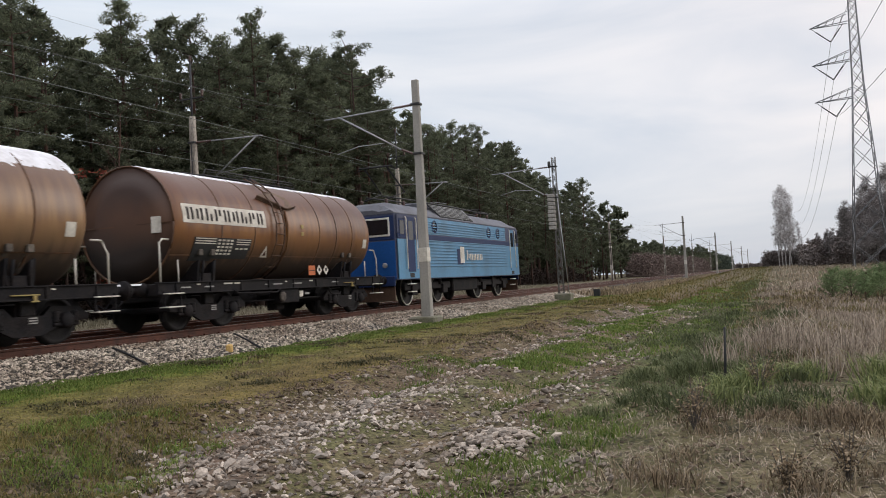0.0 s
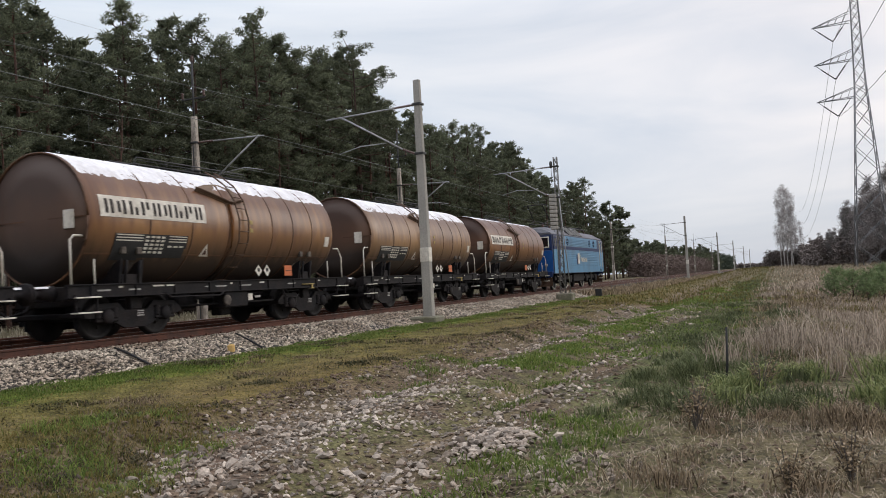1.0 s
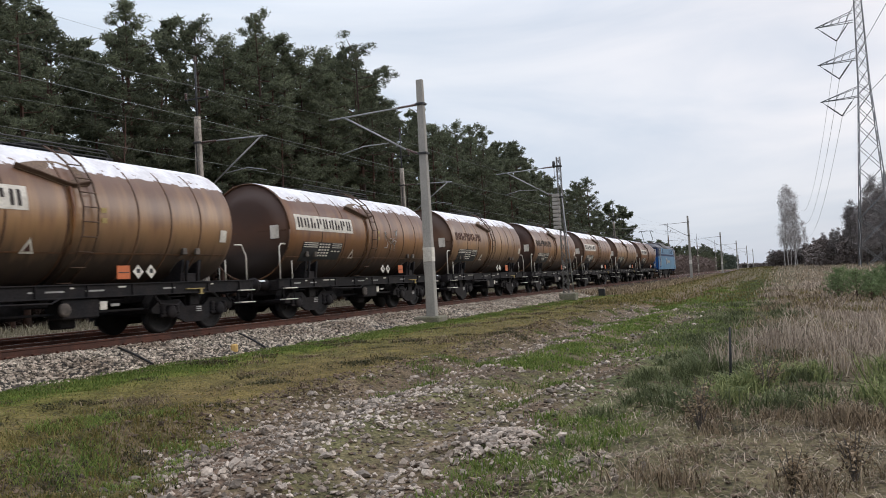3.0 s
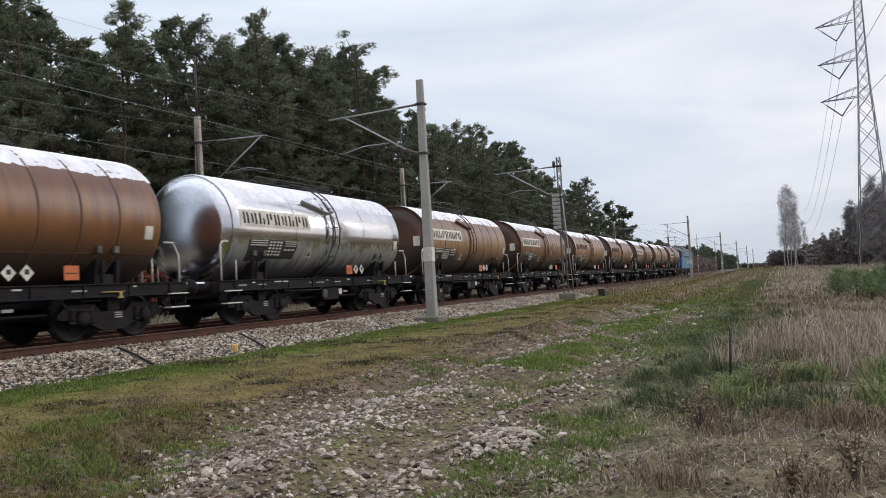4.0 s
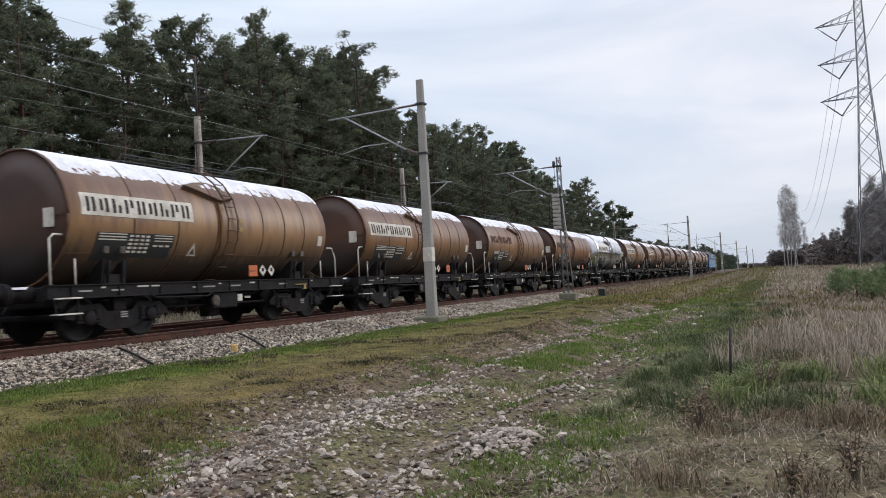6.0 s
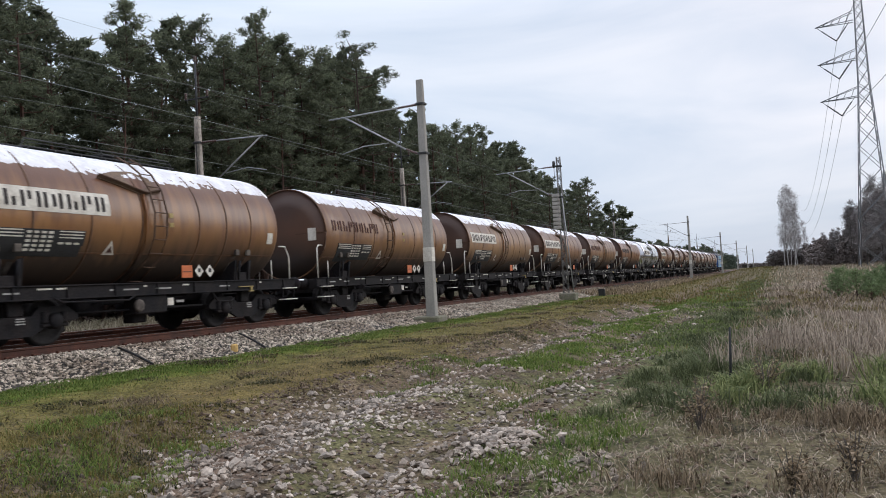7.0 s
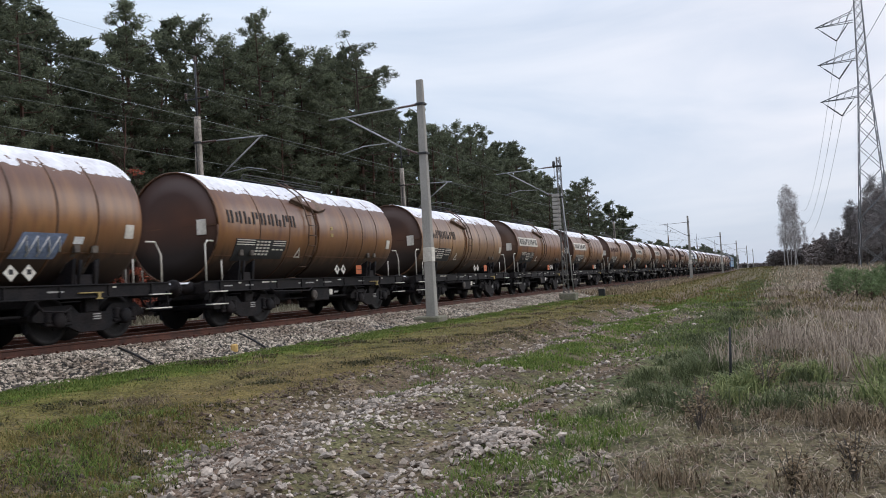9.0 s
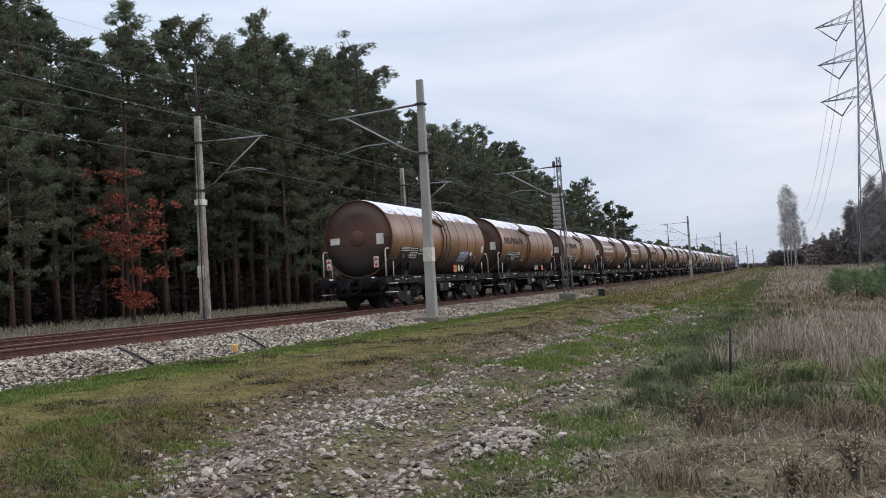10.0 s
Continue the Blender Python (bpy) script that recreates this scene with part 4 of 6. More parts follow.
def meshes_of_wagon():
    """Meshes that all tank wagons share."""
    M = {}
    yr, yf = 1.10, 11.35
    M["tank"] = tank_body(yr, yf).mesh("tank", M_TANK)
    M["tank_silver"] = tank_body(yr, yf).mesh("tank", M_SILVER)
    end = Build().lathe([(yr + .05, R_TANK - .06), (yr - .005, R_TANK - .05), (yr - .035, R_TANK * .6), (yr - .05, R_TANK * .05)], 48, "y", (0, 0, Z_TANK))
    M["end"] = end.mesh("end_plate", M_TANKEND)
    M["end_silver"] = Build().lathe([(yr + .05, R_TANK - .06), (yr - .02, R_TANK - .05), (yr - .12, R_TANK * .75), (yr - .2, R_TANK * .4), (yr - .22, R_TANK * .02)], 48, "y", (0, 0, Z_TANK)).mesh("end_plate", M_SILVEREND)
    b = Build()
    b.tube([(R_TANK * math.cos(a) * .99, yr - .02, Z_TANK + R_TANK * math.sin(a) * .99) for a in (2 * math.pi * k / 40 for k in range(41))], 0.022, 6)
    M["rim"] = b.mesh("end_rim", M_BAND)
    b = Build()
    b.box((-1.40, yr - .045, Z_TANK - .02), (1.40, yr - .025, Z_TANK + .01))
    M["seam"] = b.mesh("end_seam", M_BAND)
    b = Build().lathe([(yr - .02, .30), (yr - .06, .30), (yr - .075, .27), (yr - .075, .05)], 24, "y", (.0, 0, Z_TANK + .02))
    b.box((-.06, yr - .1, Z_TANK - .06), (.06, yr - .05, Z_TANK + .08), .01)
    M["hub"] = b.mesh("end_cover", M_TANKEND)
    rings = [patch(Build(), yr + .02, yf - .4, 1.855, 1.885, .008).mesh("lap_seam", M_BAND)]
    for y in (2.9, 4.35, 5.8, 7.75, 8.8, 9.85):
        r = Build()
        r.lathe([(y - .028, R_TANK - .01), (y - .022, R_TANK + .010), (y + .022, R_TANK + .010), (y + .028, R_TANK - .01)], 48, "y", (0, 0, Z_TANK))
        rings.append(r.mesh("band", M_BAND))
    M["bands"] = rings
    M["bands_silver"] = [Build().lathe([(y - .02, R_TANK - .01), (y - .018, R_TANK + .006), (y + .018, R_TANK + .006), (y + .02, R_TANK - .01)], 48, "y", (0, 0, Z_TANK)).mesh("band", M_SILVER) for y in (4.1, 6.2, 8.3)]
    # frame
    b = Build()
    for s in (-1, 1):
        x = s * 1.28
        b.box((x - .05, .62, .93), (x + .05, 12.08, 1.20), 0.015)
        b.box((x - .09, .62, 1.185), (x + .09, 12.08, 1.215), 0.006)
        b.box((x - .09, .62, .92), (x + .09, 12.08, .95), 0.006)
        for k in range(9):
            y = 1.2 + k * 1.28
            b.box((x - .02, y, .95), (x + s * .085, y + .03, 1.19))
    for y in (.62, 3.0, 5.2, 7.4, 9.6, 11.9):
        b.box((-1.28, y, .88), (1.28, y + .18, 1.18), 0.02)
    b.box((-.2, .62, .75), (.2, 12.08, 1.15), 0.03)
    M["frame"] = b.mesh("underframe", M_UNDER)
    saddles = []
    for y in (2.4, 9.6):
        for s in (-1, 1):
            b = Build()
            b.sheet([(s * .55, y - .35, 1.19), (s * 1.28, y - .35, 1.19), (s * 1.36, y - .35, 1.75), (s * 1.15, y - .35, 1.65), (s * .9, y - .35, 1.38)], (0, .08, 0))
            b.sheet([(s * .55, y + .27, 1.19), (s * 1.28, y + .27, 1.19), (s * 1.36, y + .27, 1.75), (s * 1.15, y + .27, 1.65), (s * .9, y + .27, 1.38)], (0, .08, 0))
            b.box((s * 1.2 - .12, y - .3, 1.19), (s * 1.2 + .12, y + .3, 1.42), .02)
            for d in (-.2, .2):
                b.tube([(s * 1.30, y + d, 1.2), (s * 1.40, y + d, 1.72)], 0.035, 6)
            saddles.append(b.mesh("saddle", M_UNDER2))
    M["saddles"] = saddles
    M["clamps"] = []
    for y in (2.4, 9.6):
        for d in (-.24, .24):
            b = Build()
            p, q = on_tank(y + d, 1.50, .03), on_tank(y + d, 1.98, .03)
            b.sheet([p - Vector((0, .06, 0)), p + Vector((0, .06, 0)), q + Vector((0, .06, 0)), q - Vector((0, .06, 0))], (-.05, 0, 0))
            b.box((q.x - .05, y + d - .075, q.z - .10), (q.x + .03, y + d + .075, q.z + .06), .012)
            M["clamps"].append(b.mesh("saddle_clamp", M_CLAMP))
    buf = []
    for y, d in ((.62, -1), (12.08, 1)):
        for s in (-.875, .875):
            b = Build()
            b.lathe([(y, .17), (y + d * .08, .15), (y + d * .3, .12), (y + d * .3, .09), (y + d * .55, .09), (y + d * .56, .22), (y + d * .60, .23), (y + d * .625, .20), (y + d * .63, .03)], 20, "y", (s, 0, 1.05))
            buf.append(b.mesh("buffer", M_UNDER2))
    M["buffers"] = buf
    M["buffer_snow"] = []
    for y, d in ((.62, -1), (12.08, 1)):
        for s in (-.875, .875):
            rows = []
            for k in range(6):
                t = k / 5
                w = .10 * math.sin(math.pi * (.12 + .76 * t)) + .01
                rows.append((y + d * (.04 + .46 * t), w))
            b = Build()
            b.add([(s + x * w, yy, 1.05 + .125 + z) for yy, w in rows for x, z in ((-1, -.02), (-.5, .02), (.5, .025), (1, -.02))], [(i * 4 + j, i * 4 + (j + 1) % 4, i * 4 + 4 + (j + 1) % 4, i * 4 + 4 + j) for i in range(5) for j in range(4)] + [(0, 1, 2, 3), (20, 21, 22, 23)])
            M["buffer_snow"].append(b.mesh("buffer_snow", M_SNOW))
    M["couplings"] = []
    for y, d in ((.62, -1), (12.08, 1)):
        b = Build()
        b.box((-.08, min(y, y + d * .35), .98), (.08, max(y, y + d * .35), 1.12), .02)
        b.tube([(0, y + d * .3, 1.05), (0, y + d * .45, .9), (0, y + d * .62, .85)], .05, 6)
        b.tube([(.35, y, .95), (.35, y + d * .2, .7), (.2, y + d * .5, .6), (.05, y + d * .6, .75)], .03, 6)
        M["couplings"].append(b.mesh("coupling", M_UNDER2))
    rails = []
    for y, d in ((.72, 1), (11.55, -1)):
        for s in (-1, 1):
            b = Build()
            x = s * 1.32
            b.tube([(x, y, 1.2), (x, y, 2.15), (x, y + d * .1, 2.24), (x, y + d * .32, 2.24)] if y < 5 else [(x, y + .28, 1.2), (x, y + .28, 1.85), (x, y + .1, 2.15), (x, y - .2, 2.15)], .024, 7)
            b.tube([(x, y + d * .62, 1.2), (x, y + d * .62, 1.75)], .02, 6)
            rails.append(b.mesh("handrail", M_WHITE))
    M["handrails"] = rails
    steps = []
    for y in (.75, 11.35):
        for s in (-1, 1):
            for z in (.92, .60):
                b = Build()
                x = s * 1.36
                b.box((x - .12, y, z), (x + .12, y + .62, z + .03), .006)
                steps.append(b.mesh("step", M_WHITE))
    M["steps"] = steps
    M["step_hangers"] = [Build().box((s * 1.36 - .02, y + d, .6), (s * 1.36 + .02, y + d + .03, 1.0), .004).mesh("step_hanger", M_UNDER) for y in (.75, 11.35) for s in (-1, 1) for d in (0.02, .58)]
    # ladder, walkway, gutter, brake gear
    b = Build()
    for d in (-.2, .2):
        pts = [on_tank(6.3 + d, z, .10) for z in (1.25, 1.8, 2.3, 2.8, 3.3, 3.7, 3.95)] + [Vector((.5, 6.3 + d, 4.2))]
        b.tube(pts, .022, 6)
    for k in range(10):
        z = 1.35 + k * .29
        b.tube([on_tank(6.1, min(z, 4.0), .10), on_tank(6.5, min(z, 4.0), .10)], .014, 5)
    M["ladder"] = b.mesh("ladder", M_RUSTIRON)
    b = Build()
    b.box((-.35, 3.7, 4.165), (.35, 8.2, 4.19), .005)
    for y in np.arange(3.8, 8.2, .7):
        for s in (-.33, .33):
            b.box((s - .02, y - .02, 4.05), (s + .02, y + .02, 4.17))
    b.lathe([(4.1, .26), (4.24, .26), (4.25, .29), (4.28, .29), (4.29, .05)], 18, "z", (0, 6.1, 0))
    M["walkway"] = b.mesh("walkway", M_DARKSTEEL)
    b = Build()
    for s in (-.42, .42):
        b.tube([(s, 3.5, 4.06), (s, 3.65, 4.32), (s, 7.9, 4.32), (s, 8.1, 4.06)], .016, 6)
        b.tube([(s, 3.7, 4.25), (s, 7.9, 4.25)], .010, 5)
        for y in (4.7, 5.7, 6.9):
            b.tube([(s, y, 4.05), (s, y, 4.32)], .012, 5)
    M["walk_rail"] = b.mesh("walkway_rail", M_DARKSTEEL)
    b = Build()
    pts = [(4.75, 3.50), (5.25, 3.38), (5.85, 3.22), (6.0, 3.20), (6.5, 3.30)]
    for (ya, za), (yb, zb) in zip(pts, pts[1:]):
        vs = []
        for y, z in ((ya, za), (yb, zb)):
            p, q = on_tank(y, z, .0), on_tank(y, z + .03, .11)
            vs += [p, q, q + Vector((0, 0, .02)), p + Vector((0, 0, .03))]
        b.add(vs, [(0, 1, 5, 4), (1, 2, 6, 5), (2, 3, 7, 6), (0, 4, 7, 3), (0, 3, 2, 1), (4, 5, 6, 7)])
    M["gutter"] = b.mesh("drip_gutter", M_RUSTIRON)
    b = Build()
    top = [(4.95, 3.62), (5.35, 3.72), (5.85, 3.78), (6.0, 3.78), (6.4, 3.66)]
    for k in range(4):
        vs = [on_tank(*pts[k], .035), on_tank(*pts[k + 1], .035), on_tank(*top[k + 1], .014), on_tank(*top[k], .014)]
        b.add(vs + [v - Vector((.012, 0, .012)) for v in vs], [(0, 1, 2, 3), (7, 6, 5, 4), (0, 4, 5, 1), (1, 5, 6, 2), (2, 6, 7, 3), (3, 7, 4, 0)])
    M["shield"] = b.mesh("drip_shield", M_SHIELD)
    b = Build()
    b.tube([on_tank(5.9, z, .05) for z in (3.2, 2.8, 2.4, 2.0, 1.6, 1.25)], .035, 7)
    M["drain"] = b.mesh("drain_pipe", M_TANK)
    b = Build()
    b.lathe([(4.6, .02), (4.6, .19), (5.3, .19), (5.3, .02)], 16, "y", (.55, 0, .72))
    b.lathe([(6.9, .02), (6.9, .15), (7.6, .15), (7.6, .02)], 16, "y", (-.4, 0, .72))
    b.box((.9, 5.7, .5), (1.3, 6.7, .93), .03)
    b.tube([(1.05, 4.2, .62), (1.05, 8.2, .62)], .03, 6)
    b.box((.6, 5.95, .3), (.95, 6.4, .6), .04)
    M["brake"] = b.mesh("brake_gear", M_UNDER)
    # marks on the side that is seen
    M["plate"] = patch(Build(), 1.40, 4.85, 2.66, 3.13, .012).mesh("name_plate", M_WHITE)
    M["plate_bars"] = bar_text(1.52, 4.80, 2.74, 3.05, 9, M_LETTER, .018)
    M["name_bars"] = bar_text(1.45, 4.75, 2.72, 3.06, 9, M_LETTER, .012)
    M["name_bars_faded"] = bar_text(1.45, 4.75, 2.72, 3.06, 9, M_FADED, .012)
    b = patch(Build(), 1.85, 4.2, 2.02, 2.32, .012)
    patch(b, 1.85, 2.7, 1.74, 2.02, .012)
    patch(b, 2.7, 4.15, 1.80, 2.02, .012)
    M["board"] = b.mesh("data_board", M_BLACK)
    b = Build()
    for z in (2.28, 2.22, 2.16):
        patch(b, 1.9, 2.7, z, z + .025, .018), patch(b, 3.55, 4.15, z, z + .022, .018)
    for k in range(5):
        for j in range(4):
            y = 2.78 + j * .17
            patch(b, y, y + .11, 2.24 - k * .085, 2.24 - k * .085 + .045, .018)
    for j in range(3):
        patch(b, 3.55 + j * .2, 3.68 + j * .2, 2.04, 2.08, .018)
    M["board_bars"] = b.mesh("data_bars", M_WHITE)
    b = Build()
    def tri(y, z, s, o):
        vs = [on_tank(y - s, z - s * .9, o), on_tank(y + s, z - s * .9, o), on_tank(y, z + s * .9, o)]
        return vs + [v * .997 + Vector((0, v.y * .003, v.z * .003)) for v in vs]
    M["triangle"] = b.add(tri(4.95, 2.0, .17, .012), [(0, 1, 2), (5, 4, 3), (0, 3, 4, 1), (1, 4, 5, 2), (2, 5, 3, 0)]).mesh("warning_triangle", M_WHITE)
    M["triangle_mark"] = Build().add(tri(4.95, 1.97, .08, .018), [(0, 1, 2), (5, 4, 3), (0, 3, 4, 1), (1, 4, 5, 2), (2, 5, 3, 0)]).mesh("triangle_mark", M_FADED)
    def diamond(y, z, s, o, rot=0):
        vs = [Vector((1.40 + o, y - s, z)), Vector((1.40 + o, y, z - s)), Vector((1.40 + o, y + s, z)), Vector((1.40 + o, y, z + s))]
        return Build().sheet(vs, (-.012, 0, 0))
    M["placards"] = [diamond(y, 1.46, .16, 0).mesh("hazard_diamond", M_WHITE) for y in (7.75, 8.15)]
    M["placard_marks"] = [Build().sheet([(1.405, y - .05, 1.43), (1.405, y + .05, 1.43), (1.405, y + .05, 1.53), (1.405, y - .05, 1.53)], (-.004, 0, 0)).mesh("diamond_mark", M_BLACK) for y in (7.75, 8.15)]
    M["orange"] = Build().box((1.385, 7.12, 1.30), (1.40, 7.50, 1.60), .004).mesh("orange_plate", M_ORANGE)
    M["orange_bars"] = Build().box((1.400, 7.16, 1.435), (1.404, 7.46, 1.455)).mesh("orange_plate_bar", M_BLACK)
    M["frame_marks"] = [Build().box((1.33, y0, 1.055), (1.336, y1, 1.09)).mesh("frame_mark", M_GREYMARK) for y0, y1 in ((2.3, 2.65), (4.9, 5.0), (5.3, 5.75), (6.3, 6.8), (1.4, 1.75), (8.6, 9.0))]
    M["frame_marks"] += [Build().box((1.30, 6.7, .66), (1.304, 6.9, .84)).mesh("frame_mark", M_WHITE), Build().box((1.30, 7.0, .72), (1.304, 7.25, .78)).mesh("frame_mark", M_GREYMARK)]
    b = Build()
    b.box((1.34, 9.35, 1.02), (1.39, 10.0, 1.045), .006)
    b.box((1.345, 9.85, .90), (1.385, 9.93, 1.03), .008)
    b.box((1.345, 9.80, .89), (1.385, 9.98, .92), .006)
    M["frame_marks"] += [Build().box((1.335, y0, 1.12), (1.341, y0 + w_, 1.155)).mesh("frame_mark", M_WHITE) for y0, w_ in ((2.0, .12), (3.05, .35), (3.5, .30), (5.9, .10), (7.2, .22), (10.3, .10))]
    M["axle_marks"] = [Build().box((1.215, y + a, .47 + .05 * k), (1.222, y + a + .20, .495 + .05 * k)).mesh("axle_box_line", M_GREYMARK) for y in (2.75, 9.95) for a in (-.1,) for k in range(3)]
    M["pipes"] = [Build().tube([(1.36, 3.4, .96), (1.38, 3.6, .86), (1.38, 5.4, .84), (1.36, 5.6, .93)], .022, 6).mesh("air_pipe", M_UNDER2), Build().tube([(1.33, 8.3, .92), (1.36, 8.45, .70), (1.36, 9.0, .66), (1.30, 9.2, .74)], .02, 6).mesh("air_pipe", M_UNDER2),
                  Build().lathe([(1.30, .02), (1.30, .14), (1.36, .14), (1.37, .10), (1.37, .02)], 16, "x", (0, 5.75, .70)).mesh("hand_wheel", M_CLAMP)]
    M["yellow_lever"] = b.mesh("brake_lever", M_DULLYELLOW)
    M["end_sign"] = Build().box((.82, yr - .07, 2.42), (1.12, yr - .055, 2.82), .004).mesh("end_sign", M_WHITE)
    M["side_sign"] = patch(Build(), 10.6, 10.85, 2.2, 2.5, .014).mesh("side_sign", M_WHITE)
    M["caution_marks"] = [patch(Build(), 6.66, 6.80, z, z + .11, .014).mesh("caution_mark", M_DULLYELLOW) for z in (2.72, 2.5)]
    return M


SHARED = meshes_of_wagon()
SNOW = {}


def snow_of(spread, seed):
    """Snow caps are shared by wagons that carry alike snow."""
    key = (spread // 3, seed % 2)
    if key not in SNOW:
        SNOW[key] = snow_cap(1.12, 11.15, spread + 17, seed)
    return SNOW[key]


def graffiti(kind, wagon):
    if kind == "tag":
        b = Build()
        r = random.Random(4)
        for k in range(9):
            y, z = 7.3 + r.uniform(0, .8), 2.3 + r.uniform(0, .7)
            b.tube([on_tank(y, z, .012), on_tank(y + r.uniform(-.3, .3), z + r.uniform(-.2, .3), .012), on_tank(y + r.uniform(-.3, .4), z + r.uniform(-.3, .1), .012)], .012, 4)
        part("spray_tag", b, M_PALEPAINT, wagon, "scribbled pale spray tag")
    if kind == "panel":
        part("spray_panel", patch(Build(), 7.85, 8.9, 1.75, 2.25, .013, .35), M_BLUEPAINT, wagon, "grey-blue sprayed patch")
        b = Build()
        for k in range(4):
            b.tube([on_tank(7.95 + k * .26, 1.8, .022), on_tank(8.1 + k * .26, 2.18, .022), on_tank(8.2 + k * .26, 1.9, .022)], .02, 4)
        part("spray_outline", b, M_PALEPAINT, wagon, "pale sprayed outline")
        part("spray_spot", patch(Build(), 9.25, 9.5, 2.05, 2.2, .014), M_PALEPAINT, wagon)


def tank_wagon(name_kind, label, spread, seed, orange_first=True, silver=False, extra="", board=True, ladder_behind=False):
    w = thing("tank_wagon", label, "tank wagon", group="wagons of the train")
    S = SHARED
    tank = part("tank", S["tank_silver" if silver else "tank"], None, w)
    part("end_plate", S["end_silver" if silver else "end"], None, w, "polished dished tank end" if silver else "dark brown flat tank end")
    if not silver:
        part("end_rim", S["rim"], None, w)
        part("end_seam", S["seam"], None, w)
    for m in S["bands_silver" if silver else "bands"]:
        part("band", m, None, tank)
    part("snow", snow_of(spread, seed), None, w, "thin white snow on the crown")
    part("underframe", S["frame"], None, w)
    for m in S["saddles"]:
        part("saddle", m, None, w)
    for m in S["clamps"]:
        part("saddle_clamp", m, None, w, "dusty grey saddle clamp")
    for m, cap in zip(S["buffers"], S["buffer_snow"]):
        part("buffer_snow", cap, None, part("buffer", m, None, w), "patch of snow")
    for m in S["couplings"]:
        part("coupling", m, None, w)
    for m in S["handrails"]:
        part("handrail", m, None, w, "white tubular handrail")
    for m in S["steps"]:
        part("step", m, None, w)
    if silver:
        S = dict(S)
        for key, mat in (("gutter", M_STEEL), ("shield", M_SILVEREND), ("drain", M_SILVEREND), ("ladder", M_DARKSTEEL)):
            S[key] = S[key].copy()
            S[key].materials[0] = mat
    for key, nm in (("ladder", "ladder"), ("walkway", "walkway"), ("walk_rail", "walkway_rail"), ("gutter", "drip_gutter"), ("shield", "drip_shield"), ("drain", "drain_pipe"), ("brake", "brake_gear"),
                    ("yellow_lever", "brake_lever"), ("end_sign", "end_sign"), ("side_sign", "side_sign")):
        ob = part(nm, S[key], None, w)
        if nm == "ladder" and ladder_behind:
            ob.location.y = -.85
    for key, nm in (("frame_marks", "frame_mark"), ("step_hangers", "step_hanger"), ("caution_marks", "caution_mark"), ("axle_marks", "axle_box_line"), ("pipes", "air_pipe")):
        for m in S[key]:
            part(nm, m, None, w)
    if name_kind == "plate":
        pl = part("name_plate", S["plate"], None, w, "white plate with dark bars")
        for m in S["plate_bars"]:
            part("name_bar", m, None, pl)
    elif name_kind in ("dark", "faded"):
        for m in S["name_bars" if name_kind == "dark" else "name_bars_faded"]:
            part("name_bar", m, None, w, "dark painted bar")
    if board:
        bd = part("data_board", S["board"], None, w, "black board with white lines")
        tagged(part("data_print", S["board_bars"], None, bd), kind="stuff")
    t = part("warning_triangle", S["triangle"], None, w)
    part("triangle_mark", S["triangle_mark"], None, t)
    shift = 0.0 if orange_first else -0.65
    for m, k in zip(S["placards"], S["placard_marks"]):
        d = part("hazard_diamond", m, None, w)
        d.location.y = shift
        part("diamond_mark", k, None, d)
    o = part("orange_plate", S["orange"], None, w)
    o.location.y = 0.0 if orange_first else 1.25
    part("orange_plate_bar", S["orange_bars"], None, o)
    graffiti(extra, w)
    for y in (2.75, 9.95):
        add_bogie(w, y)
    return w


BROWN = "weathered brown tank wagon, snowy top, "
KINDS = [("plate", "white name plate", 9, True, ""), ("none", "no name on its side", 36, False, ""), ("plate", "white name plate", 36, False, ""), ("dark", "dark painted name", 34, True, ""),
         ("faded", "faded red name", 34, False, ""), ("plate", "white name plate, sprayed tag", 37, False, "tag"), ("plate", "white name plate", 36, True, ""), ("plate", "", 40, True, ""),
         ("dark", "dark painted name", 36, False, ""), ("faded", "faded red name", 36, True, ""), ("plate", "white name plate", 34, False, ""), ("plate", "white name plate", 36, True, ""),
         ("faded", "faded red name", 36, True, ""), ("plate", "white name plate", 36, True, ""), ("plate", "white name plate", 37, True, ""), ("dark", "dark painted name", 36, False, ""),
         ("dark", "dark painted name", 38, False, ""), ("none", "sprayed panel, last in train", 38, True, "panel")]
WAGONS = []
TAIL = [Build().box((x - .10, .58, 1.55), (x + .10, .60, 1.95), .004) for x in (-1.0, 1.0)]
for i, (kind, words, spread, first, extra) in enumerate(KINDS):
    silver = i == 7
    WAGONS.append(tank_wagon(kind, "shiny bare aluminium tank wagon with a white name plate" if silver else BROWN + words, spread, i + 1, first, silver, extra, ladder_behind=i in (0, 1, 3, 8, 10, 12, 16)))

for b in TAIL:
    board = part("tail_board", b, M_WHITE, WAGONS[-1], "white and red tail signal board")
    x = (b.v[0][0] + b.v[-1][0]) / 2
    for z in (1.60, 1.80):
        part("tail_mark", Build().sheet([(x - .09, .578, z), (x + .09, .578, z), (x, .578, z + .13)], (0, -.003, 0)), M_RED, board)
part("end_cover", SHARED["hub"], None, WAGONS[-1], "round bolted cover")
part("end_sign", Build().box((-1.15, 1.03, 2.5), (-.75, 1.045, 2.75), .004), M_WHITE, WAGONS[-1])


# ---- locomotive ----
def loco_section(half, z0, z_side, z_roof):
    return [(-half, z0), (half, z0), (half, z_side), (half - .12, z_side + .10), (half - .62, z_roof - .08), (half - .9, z_roof), (-half + .9, z_roof), (-half + .62, z_roof - .08), (-half + .12, z_side + .10), (-half, z_side)]


